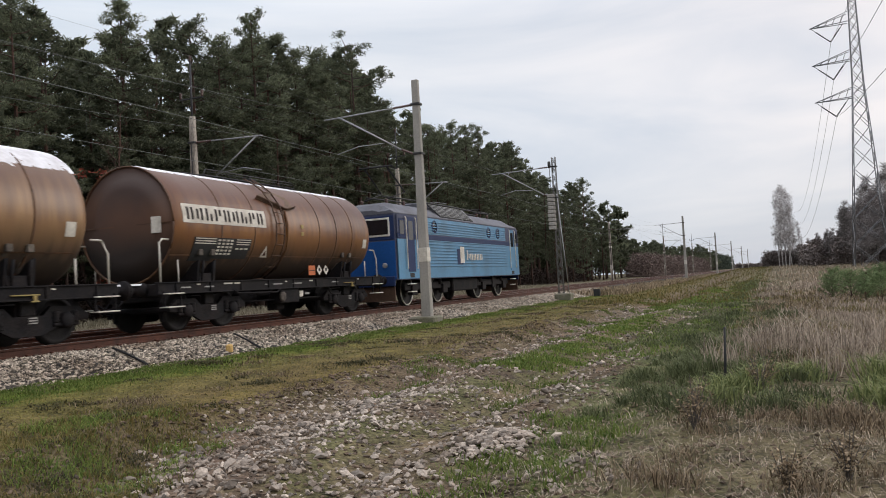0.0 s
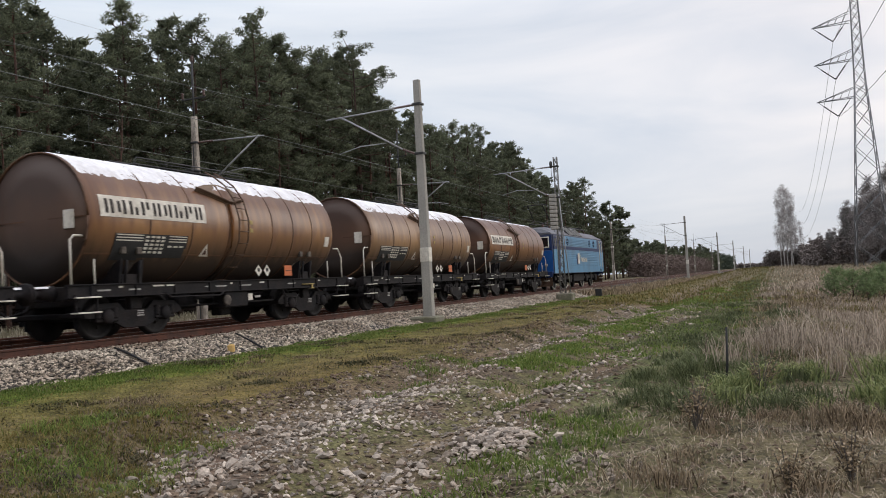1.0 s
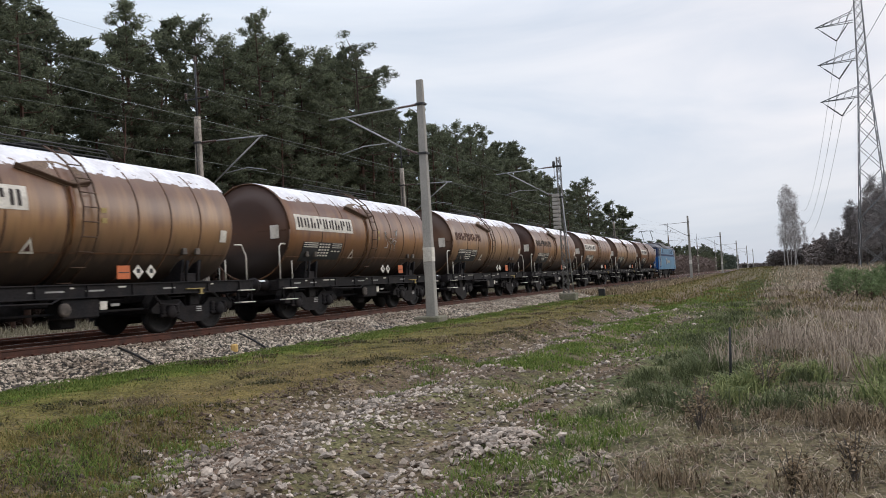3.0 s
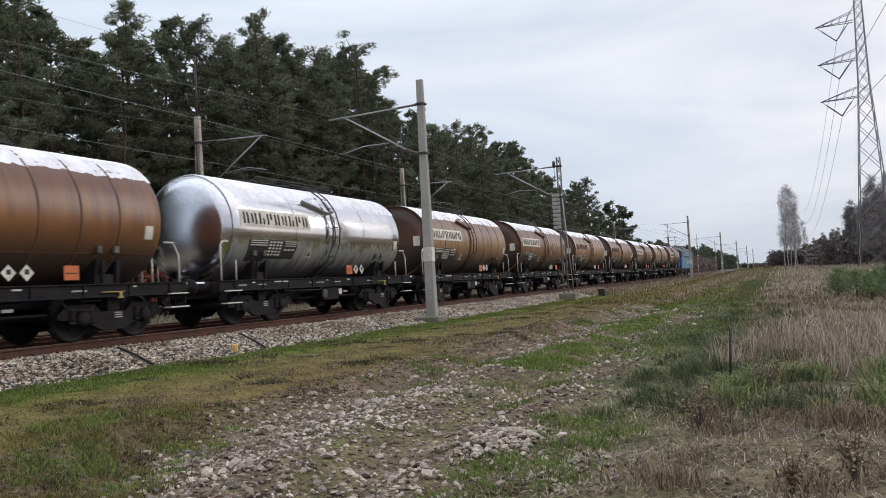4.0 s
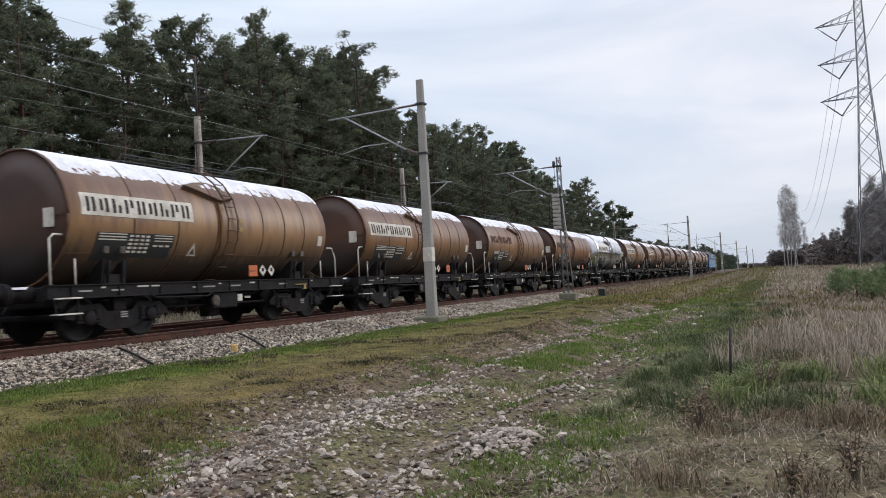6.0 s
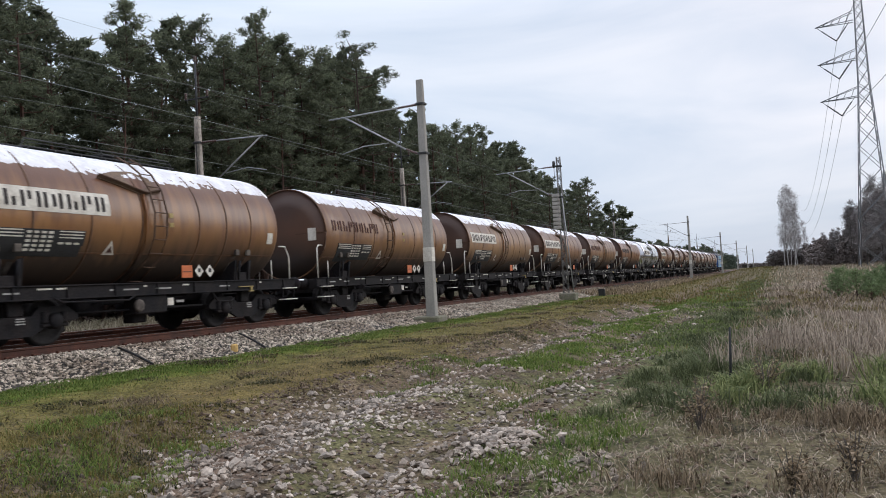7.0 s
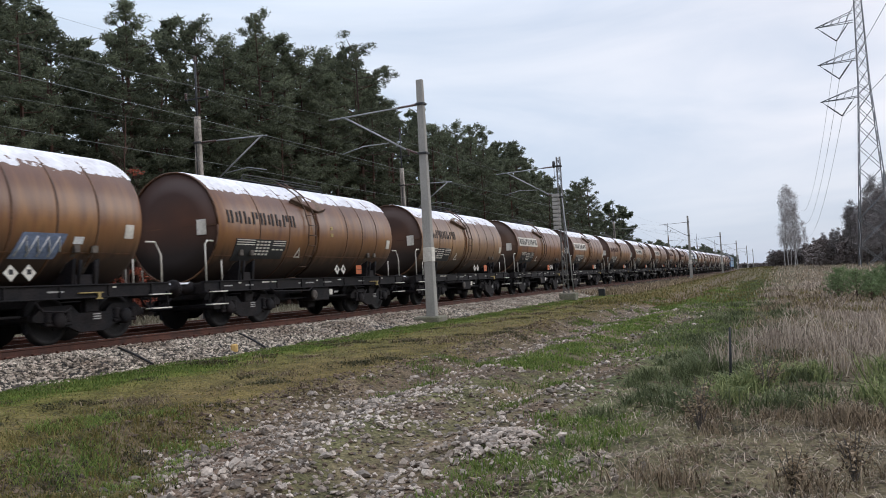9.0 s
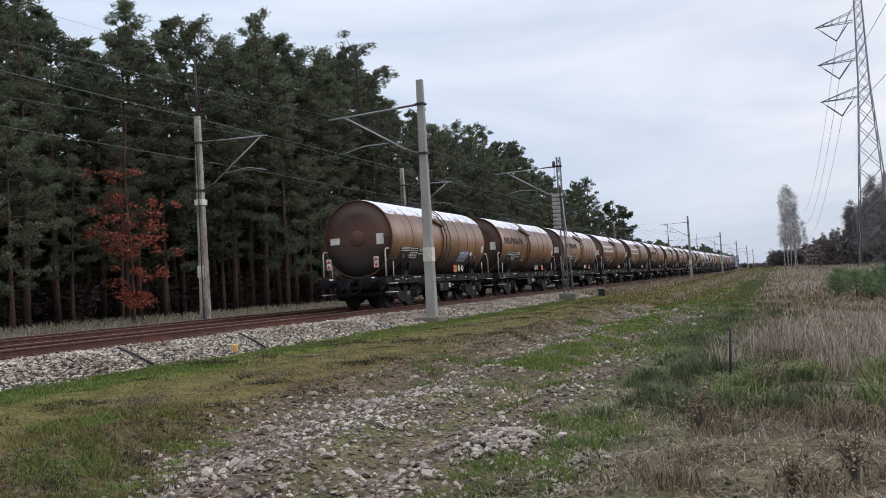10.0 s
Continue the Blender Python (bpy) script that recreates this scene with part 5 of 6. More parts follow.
def locomotive():
    lo = thing("electric_locomotive", "light and dark blue electric freight locomotive with a grey roof", "locomotive")
    def hull(z0, z_side, z_roof, cuts, half_of):
        b = Build()
        rows = [[(x, y, z) for x, z in loco_section(half_of(y), z0, z_side, zr)] for y, zr in cuts]
        k = len(rows[0])
        b.add([p for r in rows for p in r], [(i * k + j, i * k + (j + 1) % k, (i + 1) * k + (j + 1) % k, (i + 1) * k + j) for i in range(len(rows) - 1) for j in range(k)] + [tuple(range(k))[::-1], tuple((len(rows) - 1) * k + j for j in range(k))])
        return b
    H = 1.47
    nose = lambda y: H - .07 * max(0, (1.0 - y) / .4, (y - 15.8) / .4)
    part("body", hull(1.05, 3.62, 4.1, ((.62, 3.75), (.98, 3.98), (1.6, 4.12), (15.2, 4.12), (15.82, 3.98), (16.18, 3.75)), nose), M_CAB, lo, "slate blue body shell")
    part("roof", hull(3.60, 3.63, 4.1, ((.60, 3.77), (.97, 4.0), (1.6, 4.14), (15.2, 4.14), (15.83, 4.0), (16.2, 3.77)), lambda y: nose(y) + .012), M_ROOF, lo, "grey roof")
    def side_panel(name, y0, y1, z0, z1, mat, out, label="", parent=lo):
        return part(name, Build().box((H - .02, y0, z0), (H + out, y1, z1), .004), mat, parent, label)
    def far_panel(name, y0, y1, z0, z1, mat, out):
        return part(name, Build().box((-H - out, y0, z0), (-H + .02, y1, z1), .004), mat, lo)
    low = side_panel("lower_side", .70, 16.10, 1.08, 2.62, M_BLUE, .012, "light blue ribbed side")
    up = side_panel("upper_side", 2.9, 13.9, 2.88, 3.56, M_BLUE, .012, "light blue ribbed side")
    side_panel("stripe", .70, 16.10, 2.66, 2.84, M_NAVY, .016, "dark blue stripe")
    side_panel("cab_side", .72, 2.88, 2.87, 3.56, M_CAB, .008, "slate blue cab side")
    side_panel("cab_side", 13.92, 16.08, 2.87, 3.56, M_CAB, .008)
    far_panel("lower_side", 1.55, 15.25, 1.08, 2.62, M_BLUE, .012)
    far_panel("upper_side", 2.9, 13.9, 2.88, 3.56, M_BLUE, .012)
    for z in np.arange(1.55, 2.6, .13):
        part("side_rib", Build().box((H + .010, 3.0, z), (H + .040, 13.85, z + .05), .008), M_BLUE, low)
    for z in np.arange(2.95, 3.5, .11):
        part("side_rib", Build().box((H + .010, 2.95, z), (H + .040, 13.85, z + .045), .008), M_BLUE, up)
    for y in (4.3, 11.2, 12.6):
        fr = part("round_window", Build().lathe([(H + .01, .27), (H + .045, .27), (H + .045, .22), (H + .03, .22), (H + .03, .01)], 20, "x", (0, y, 3.22)), M_NAVY, lo, "round engine room window")
        part("pane", Build().lathe([(H + .030, .215), (H + .036, .215), (H + .036, .01)], 20, "x", (0, y, 3.22)), M_GLASS, fr)
    for y in (.84, 15.46):
        fr = part("cab_window", Build().box((H, y, 2.72), (H + .022, y + .50, 3.42), .02), M_NAVY, lo, "small cab side window")
        part("pane", Build().box((H + .02, y + .06, 2.80), (H + .028, y + .44, 3.34), .01), M_GLASS, fr)
    for y in (1.55, 14.60):
        dr = part("cab_door", Build().box((H, y, 1.35), (H + .03, y + .66, 3.5), .01), M_NAVY if y < 5 else M_BLUE, lo, "cab side door")
        part("door_window", Build().box((H + .028, y + .12, 2.6), (H + .036, y + .54, 3.35), .004), M_GLASS, dr)
        for d in (-.14, .78):
            part("grab_rail", Build().tube([(H + .06, y + d, 1.45), (H + .07, y + d, 1.5), (H + .07, y + d, 3.45), (H + .03, y + d, 3.5)], .022, 6), M_WHITE, lo, "white grab rail")
        for z in (.55, .85):
            part("door_step", Build().box((H - .1, y + .05, z), (H + .06, y + .6, z + .04), .008), M_WHITE, lo)
    # Step recesses are flat black plates; the shade inside is in their colour.
    for y in (1.68, 14.73):
        part("recess_shade", Build().box((H + .01, y, 1.12), (H + .02, y + .4, 1.3), .004), M_BLACK, lo)
    # ends
    for y, d in ((.62, -1), (16.18, 1)):
        e = part("cab_end", Build().box((-1.40, min(y, y + d * .03), 1.08), (1.40, max(y, y + d * .03), 2.55), .01), M_MIDBLUE, lo, "deep blue cab end")
        part("windscreen_surround", Build().box((-1.38, min(y, y + d * .025), 2.6), (1.38, max(y, y + d * .025), 3.52), .01), M_NAVY, lo)
        for s in (-1, 1):
            fr = part("windscreen_frame", Build().box((s * .66 - .56, min(y, y + d * .04), 2.72), (s * .66 + .56, max(y, y + d * .04), 3.45), .02), M_WHITE, lo, "pale windscreen frame")
            part("windscreen", Build().box((s * .66 - .49, min(y, y + d * .048), 2.80), (s * .66 + .49, max(y, y + d * .048), 3.38), .01), M_GLASS, fr)
            part("lamp", Build().lathe([(y, .10), (y + d * .07, .10), (y + d * .08, .08), (y + d * .08, .01)], 16, "y", (s * .95, 0, 1.62)), M_STEEL, lo)
            part("buffer", Build().lathe([(y, .17), (y + d * .3, .13), (y + d * .3, .10), (y + d * .52, .10), (y + d * .54, .24), (y + d * .60, .25), (y + d * .62, .03)], 18, "y", (s * .875, 0, 1.05)), M_UNDER2, lo)
        part("buffer_beam", Build().box((-1.35, min(y, y + d * .1), .82), (1.35, max(y, y + d * .1), 1.2), .02), M_NAVY, lo)
        part("rail_guard", Build().sheet([(-1.3, y, .25), (1.3, y, .25), (1.3, y, .8), (-1.3, y, .8)], (0, -d * .05, 0)), M_RUSTIRON, lo)
    # roof gear
    for y in (5.2, 6.55, 7.9):
        g = part("roof_grille", Build().sheet([(H - .06, y, 3.66), (H - .06, y + 1.28, 3.66), (H - .66, y + 1.28, 4.26), (H - .66, y, 4.26)], (.03, 0, .04)), M_BLACK, lo, "black louvred roof intake")
        for k in range(8):
            t = (k + .5) / 8
            part("louvre", Build().box((H - .05 - .60 * t, y + .04, 3.70 + .60 * t), (H - .00 - .60 * t, y + 1.24, 3.722 + .60 * t), .004), M_STEEL, g)
        part("grille_frame", Build().tube([(H - .02, y + 1.29, 3.69), (H - .62, y + 1.29, 4.29)], .025, 5), M_STEEL, g)
    part("roof_box", Build().box((-.7, 4.4, 4.1), (.7, 9.5, 4.32), .05), M_ROOF, lo)
    for x in (-.35, .35):
        part("roof_busbar", Build().tube([(x, 1.8, 4.42), (x, 4.2, 4.48), (x, 9.6, 4.48), (x, 14.6, 4.42)], .03, 6), M_BLACK, lo, "dark roof busbar")
    part("roof_breaker", Build().box((-.3, 10.2, 4.1), (.3, 11.1, 4.45), .05), M_BLACK, lo)
    for y, up_ in ((2.6, 1), (13.0, 0)):
        b = Build()
        if up_:
            for s in (-.5, .5):
                b.tube([(s * .9, y - .7, 4.3), (s * 1.1, y + 1.0, 4.72), (s, y - .5, 5.62)], .04, 6)
            b.tube([(-.75, y - .5, 5.66), (.75, y - .5, 5.66)], .035, 6)
            b.tube([(-.6, y - .5, 5.66), (-.95, y - .5, 5.5)], .02, 5), b.tube([(.6, y - .5, 5.66), (.95, y - .5, 5.5)], .02, 5)
        else:
            for s in (-.5, .5):
                b.tube([(s, y - 1.1, 4.32), (s, y + 1.1, 4.42), (s, y - .9, 4.5)], .03, 6)
            b.tube([(-.75, y - .9, 4.52), (.75, y - .9, 4.52)], .035, 6)
        part("pantograph", b, M_BLACK, lo, "raised current collector" if up_ else "folded current collector")
        for s in (-.55, .55):
            for d in (-.8, .8):
                part("roof_insulator", insulator((s, y + d, 4.05), (s, y + d, 4.32), 3, .08), M_INSUL, lo)
    # emblem and name as plain shapes
    part("emblem_frame", Build().box((H + .036, 6.75, 1.64), (H + .044, 7.45, 2.34), .002), M_NAVY, lo)
    part("emblem", Build().box((H + .044, 7.10, 1.70), (H + .048, 7.62, 2.44), .002), M_WHITE, lo, "white square emblem")
    for k in range(5):
        for a, low_, high in ((0.0, 1.84, 2.30 if k == 0 else 2.14), (.20, 1.84 if k else 1.92, 2.14)):
            part("name_bar", Build().box((H + .036, 7.95 + k * .44 + a, low_), (H + .046, 8.06 + k * .44 + a, high), .002), M_WHITE, lo)
    # running gear
    for y in (4.25, 12.55):
        for s in (-1, 1):
            b = Build().box((s * 1.05 - .08, y - 2.4, .62), (s * 1.05 + .08, y + 2.4, .92), .03)
            for d in (-1.6, 1.6):
                b.box((s * 1.1 - .12, y + d - .25, .42), (s * 1.1 + .12, y + d + .25, .82), .03)
                b.lathe([(.80, .1), (.86, .12), (.92, .1), (.98, .12), (1.04, .1)], 10, "z", (s * 1.12, y + d - .45, 0))
            b.box((s * 1.12 - .06, y - .25, .5), (s * 1.12 + .06, y + .25, 1.1), .02)
            part("bogie_frame", b, M_UNDER2, lo, "grimy bogie frame")
    part("transformer_box", Build().box((-1.2, 6.8, .45), (1.2, 10.0, 1.04), .05), M_UNDER, lo)
    ws = wheelset_mesh(0.625)
    for y in (2.65, 5.85, 10.95, 14.15):
        o = part("wheelset", ws, None, lo)
        o.location = (0, y, .625)
        WHEELSETS.append((o, (0, y, .625), .625))
        for s in (1, -1):
            part("wheel_rim", Build().tube([(s * .83, math.cos(a) * .58, math.sin(a) * .58) for a in (2 * math.pi * k / 24 for k in range(25))], .025, 6), M_WHITE, o, "white painted wheel rim")
    return lo


LOCO = locomotive()


# ---- trees ----
def leaf_cluster(rng, centers, radii, per, size, flat=0.6, droop=0.0, wide=0.45, slim=False):
    """Small crossed sprays round centres; returns corner and face arrays. Each spray is its own island."""
    n = len(centers) * per
    c = np.repeat(np.asarray(centers, float), per, 0)
    r = np.repeat(np.asarray(radii, float), per)
    d = rng.normal(0, 1, (n, 3))
    d /= np.linalg.norm(d, axis=1)[:, None]
    rad = rng.uniform(0.25, 1.0, n) ** 0.6
    p = c + d * (r * rad)[:, None] * np.array([1, 1, flat])
    a = rng.normal(0, 1, (n, 3)) + d * 0.9
    a[:, 2] = a[:, 2] * 0.6 - droop
    a /= np.linalg.norm(a, axis=1)[:, None]
    b = np.cross(a, rng.normal(0, 1, (n, 3)))
    b /= np.linalg.norm(b, axis=1)[:, None]
    s = (size * rng.uniform(0.6, 1.4, n))[:, None]
    if slim:
        return np.stack([p - a * s - b * s * wide, p - a * s + b * s * wide, p + a * s], 1).reshape(-1, 3), np.arange(n * 3).reshape(-1, 3)
    v = np.stack([p - a * s, p + b * s * wide, p + a * s, p - b * s * wide], 1).reshape(-1, 3)
    f = np.arange(n * 4).reshape(-1, 4)
    return v, f


def pine(seed, height, crown_from, spread, per=46, size=0.108, wide=0.27, limbs=3.0, gaps=0.0):
    """A Scots pine: bare tapering trunk, dead snags, whorls of limbs that fork, and flat pads of needles along the forks. Returns trunk mesh, crown mesh."""
    r = random.Random(seed)
    rng = np.random.default_rng(seed)
    b = Build()
    lean = (r.uniform(-.35, .35), r.uniform(-.35, .35))
    def stem(t):
        return Vector((lean[0] * t * t + .12 * math.sin(t * 5 + seed), lean[1] * t * t + .1 * math.cos(t * 4 + seed), height * t))
    k = 9
    base = height * 0.0095 + .03
    b.tube([stem(i / k) for i in range(k + 1)], [base * (1 - .92 * i / k) + .01 for i in range(k + 1)], 8)
    for i in range(int(crown_from * 1.6)):
        p, a, ln = stem(r.uniform(.2, 1.0) * crown_from / height), r.uniform(0, 6.28), r.uniform(.3, 1.1)
        b.tube([p, p + Vector((math.cos(a) * ln, math.sin(a) * ln, r.uniform(-.15, .2)))], [.02, .006], 3, caps=False)
    centers, radii = [], []
    n_limbs = int((height - crown_from) * limbs)
    for i in range(n_limbs):
        u = (i / n_limbs) ** 0.9
        t = (crown_from + (height - crown_from) * u) / height
        a = i * 2.4 + r.uniform(-.6, .6)
        ln = spread * (0.34 + .70 * math.sin((u * .80 + .14) * math.pi) ** .9) * r.uniform(.5, 1.12) * (1 - .50 * u)
        if r.random() < gaps:
            continue
        p0 = stem(t)
        rise = r.uniform(-.12, .26) + .38 * u
        p1 = p0 + Vector((math.cos(a) * ln * .55, math.sin(a) * ln * .55, ln * rise * .35))
        p2 = p0 + Vector((math.cos(a) * ln, math.sin(a) * ln, ln * rise + r.uniform(-.1, .3)))
        b.tube([p0, p1, p2], [base * (.34 - .22 * u), base * .18, .012], 3, caps=False)
        across = Vector((-math.sin(a), math.cos(a), 0))
        forks = max(2, int(ln * 2.3))
        for j in range(forks):
            q = p1.lerp(p2, r.uniform(-.35, 1.0)) if j else p2
            side = (-1) ** j * r.uniform(.12, .40) * ln
            tip = q + across * side + Vector((math.cos(a), math.sin(a), 0)) * r.uniform(.0, .25) * ln + Vector((0, 0, r.uniform(-.02, .28)))
            if j == 1:
                b.tube([q, tip], [.016, .006], 3, caps=False)
            for w in (1.0, .62, .3) if ln > 1.2 else (1.0, .5):
                centers.append(q.lerp(tip, w) + Vector((r.uniform(-.1, .1), r.uniform(-.1, .1), r.uniform(-.03, .14)))), radii.append(r.uniform(.27, .54) * (.75 + .25 * w))
    top = stem(1)
    for j in range(20):
        z = r.uniform(-1.8, .1)
        centers.append(top + Vector((r.uniform(-.3, .3), r.uniform(-.3, .3), 0)) * (.5 - z) + Vector((0, 0, z))), radii.append(r.uniform(.22, .42))
    v, f = leaf_cluster(rng, [tuple(c) for c in centers], radii, per, size, .72, -.35, wide, True)
    trunk = b.mesh("trunk", M_BARK)
    return trunk, quick_mesh("crown", v, f, M_NEEDLE)


PINES = [pine(11, 17.0, 6.0, 2.9), pine(12, 18.5, 7.5, 2.6), pine(13, 16.0, 4.5, 3.1), pine(14, 19.5, 8.0, 2.7), pine(15, 14.0, 2.2, 3.4), pine(16, 17.5, 5.2, 3.0), pine(17, 11.5, 1.2, 3.2),
         pine(18, 17.0, 4.0, 3.3, 13, .25, .34), pine(19, 18.5, 5.5, 3.1, 13, .25, .34),
         pine(23, 19.5, 9.5, 4.6, 50, .105, .27, 3.0, .2), pine(24, 13.0, 2.0, 3.4, 9, .42, .40, 2.0)]
PINE_H = (17.0, 18.5, 16.0, 19.5, 14.0, 17.5, 11.5, 17.0, 18.5, 19.5, 13.0)


def plant_pine(kind, x, y, height, turn, label="dark green Scots pine with a reddish trunk in a forest"):
    z = float(ground_z(x, y))
    t = thing("pine_tree", label, "tree", (x, y, z - .05), turn, "pine forest")
    s = height / PINE_H[kind]
    t.scale = (s, s, s)
    part("trunk", PINES[kind][0], None, t)
    part("crown", PINES[kind][1], None, t, "dark green needles")
    return t


def forest():
    r = random.Random(21)
    # skyline: height of the wood's edge along the line
    ys = (0, 20, 24, 27, 30, 34, 41, 46, 51, 56, 60, 68, 74, 81, 90, 100, 115, 131, 140, 150, 170)
    hs = (13.5, 13.5, 14.0, 12.6, 15.2, 14.2, 17.4, 15.6, 18.7, 17.8, 15.8, 15.2, 14.6, 16.8, 17.2, 15.0, 14.5, 16.3, 14.5, 11.0, 9.0)
    for row, x0 in enumerate((-28.2, -30.8, -34.2, -40.0)):
        y = 4.0 + row * 1.1
        while y < 146 + row * 5:
            h = float(np.interp(y * 28.8 / -x0, ys, hs)) * (-x0 / 28.8) ** 0.9
            h *= r.uniform(.88, 1.01) if row else r.uniform(.72, .98)
            low = row == 0 and r.random() < .62
            kind = r.choice((4, 6, 2)) if low else r.choice((0, 1, 2, 3, 5)) if row < 2 else r.choice((7, 8))
            if low:
                h *= r.uniform(.6, .9)
            plant_pine(kind, x0 + r.uniform(-1.2, 1.2), y, h, r.uniform(0, 360))
            y += r.uniform(2.1, 3.3) * (1 + y / 90) * (1.2 if row > 2 else 1)
    for k in range(16):
        plant_pine(r.choice((7, 8)), -46 + r.uniform(-2, 2), 3.0 + k * 2.6, 21 * r.uniform(.85, 1.0), r.uniform(0, 360))
    # single tall crowns that stand out of the skyline
    for x, y, h, k in ((-29.5, 31.0, 15.9, 1), (-29.0, 41.2, 17.9, 3), (-29.0, 54.2, 19.2, 9), (-29.4, 49.0, 16.6, 1), (-29.5, 36.2, 16.2, 0), (-29.6, 38.8, 15.9, 5), (-29.5, 45.0, 17.8, 1), (-29.6, 47.0, 17.3, 0),
                       (-29.5, 69.5, 15.7, 2), (-29.5, 75.2, 16.8, 0), (-29.6, 79.5, 17.3, 5), (-29.5, 94.8, 16.9, 1), (-29.3, 24.5, 14.0, 0), (-30, 72.0, 15.6, 1), (-30, 84.0, 17.6, 3), (-29, 132.0, 16.8, 5)):
        plant_pine(k, x, y, h, r.uniform(0, 360), "pine standing taller than its neighbours")
    # the wood goes on along the line, lower and farther
    for row, x0 in enumerate((-30.5, -34.5, -39.0)):
        y = 152.0 + row * 3
        while y < 460:
            h = float(np.interp(y, (150, 166, 180, 235, 300, 445), (14.5, 13.5, 10.5, 8.8, 9.8, 11.5))) * r.uniform(.70, 1.04)
            plant_pine(10, x0 + r.uniform(-1.5, 1.5), y, h, r.uniform(0, 360), "distant dark pine in the wood along the line")
            y += r.uniform(4.5, 8.5) * (1 + (y - 150) / 260)


forest()


def undergrowth(name, x0, x1, y0, y1, count, h, mat, label, seed, size=.25, leaf=26):
    """A belt of brush and saplings too far off to tell apart."""
    rng = np.random.default_rng(seed)
    n = count
    x, y = rng.uniform(x0, x1, n), rng.uniform(y0, y1, n)
    z = ground_z(x, y)
    c, rr = [], []
    for i in range(n):
        hh = h * rng.uniform(.5, 1.0)
        for k in range(4):
            c.append((x[i] + rng.normal(0, .3), y[i] + rng.normal(0, .3), z[i] + hh * (k + .5) / 4)), rr.append(.35 + h * .09)
    v, f = leaf_cluster(rng, c, rr, leaf, size, 1.0, 0.0, .3, True)
    return tagged(new(name, quick_mesh(name, v, f, mat)), label, "undergrowth", kind="stuff")


undergrowth("forest_undergrowth", -46, -30.0, 0, 150, 900, 2.6, M_DEEPBRUSH, "brown brush between the pine trunks, forest shade in its colour", 31, .2, 22)
undergrowth("deep_wood", -64, -43, -10, 200, 1000, 13.5, M_NEEDLE, "dense dark wood behind the first pines", 32, .9, 24)
undergrowth("far_wood", -30, -24, 172, 330, 420, 5.6, M_REDBRUSH, "distant reddish brown brush along the line", 33, .30, 26)
undergrowth("far_pines", -52, -31, 440, 640, 400, 10.5, M_FARNEEDLE, "distant pine wood along the line", 36, .7, 26)
undergrowth("distant_wood", -60, 120, 700, 900, 500, 3.2, M_BRUSH, "low wood on the horizon", 34, 1.6, 22)


def branchy(seed, height, spread, mat_bark, mat_twig, levels=3, first=.2, trunk=1.0, up=.8, size=.28, per=10):
    """A leafless tree: trunk, forking limbs, and fine twigs."""
    r = random.Random(seed)
    rng = np.random.default_rng(seed)
    b = Build()
    tips = []
    def grow(p, d, ln, rad, lv):
        q = p + d * ln
        mid = p.lerp(q, .5) + Vector((r.uniform(-.05, .05), r.uniform(-.05, .05), 0)) * ln
        b.tube([p, mid, q], [rad, rad * .8, rad * .6], 6 if lv == levels else 4, caps=False)
        for u in (.35, .6, .85):
            tips.append((p.lerp(q, u), d))
        if lv == 0:
            tips.append((q, d))
            return
        for k in range(3 if lv > 1 else 3):
            a = k * 2.1 + r.uniform(0, 1.5)
            side = Vector((math.cos(a), math.sin(a), 0)) * spread
            nd = (d * up + side * r.uniform(.5, 1.0) + Vector((0, 0, .25))).normalized()
            grow(p.lerp(q, r.uniform(.55, 1.0)), nd, ln * r.uniform(.55, .8), rad * .55, lv - 1)
        tips.append((q, d))
    step = height / 9
    p = Vector((0, 0, 0))
    for i in range(9):
        q = p + Vector((r.uniform(-.12, .12), r.uniform(-.12, .12), step))
        rad = height * .011 * trunk * (1 - i / 9.5) + .01
        b.tube([p, q], [rad, rad * .88], 7, caps=False)
        if i / 9 >= first:
            for k in range(3):
                a = r.uniform(0, 6.28)
                d = (Vector((math.cos(a), math.sin(a), 0)) * spread + Vector((0, 0, up))).normalized()
                grow(p.lerp(q, r.random()), d, height * .13 * (1.15 - i / 11), rad * .5, levels - 1)
        p = q
    c = [tuple(t[0]) for t in tips]
    v, f = leaf_cluster(rng, c, [height * .045 + .08] * len(c), per, size, 1.0)
    v = v.reshape(-1, 4, 3)
    mid = (v[:, 0] + v[:, 2]) / 2
    w = (v[:, 1] - v[:, 3]) * .045
    v[:, 1], v[:, 3] = mid + w, mid - w
    return b.mesh("trunk", mat_bark), quick_mesh("crown", v.reshape(-1, 3), f, mat_twig)


def place_tree(name, meshes, x, y, turn, label, group="", scale=1.0, crown_label="bare fine twigs"):
    t = thing(name, label, "tree", (x, y, float(ground_z(x, y)) - .03), turn, group)
    t.scale = (scale,) * 3
    part("trunk", meshes[0], None, t)
    part("crown", meshes[1], None, t, crown_label)
    return t


BIRCH = [branchy(41, 14.5, .42, M_BIRCH, M_PALETWIG, 3, .08, .6, 1.3, .36, 2), branchy(42, 13.5, .5, M_BIRCH, M_PALETWIG, 3, .08, .6, 1.3, .36, 2)]
place_tree("birch_tree", BIRCH[0], 0.7, 147.0, 0, "tall bare pale birch tree at the end of the track", "birches", .84)
place_tree("birch_tree", BIRCH[1], 1.7, 144.0, 120, "bare birch tree with a white trunk", "birches", .84)
place_tree("birch_tree", BIRCH[0], 1.2, 150.0, 200, "slender bare birch tree", "birches", .88)
place_tree("birch_tree", BIRCH[1], 2.1, 146.0, 250, "bare birch tree with a white leaning trunk", "birches", .80)
place_tree("birch_tree", BIRCH[0], 0.2, 149.0, 300, "bare birch tree with dense pale twigs", "birches", .74)
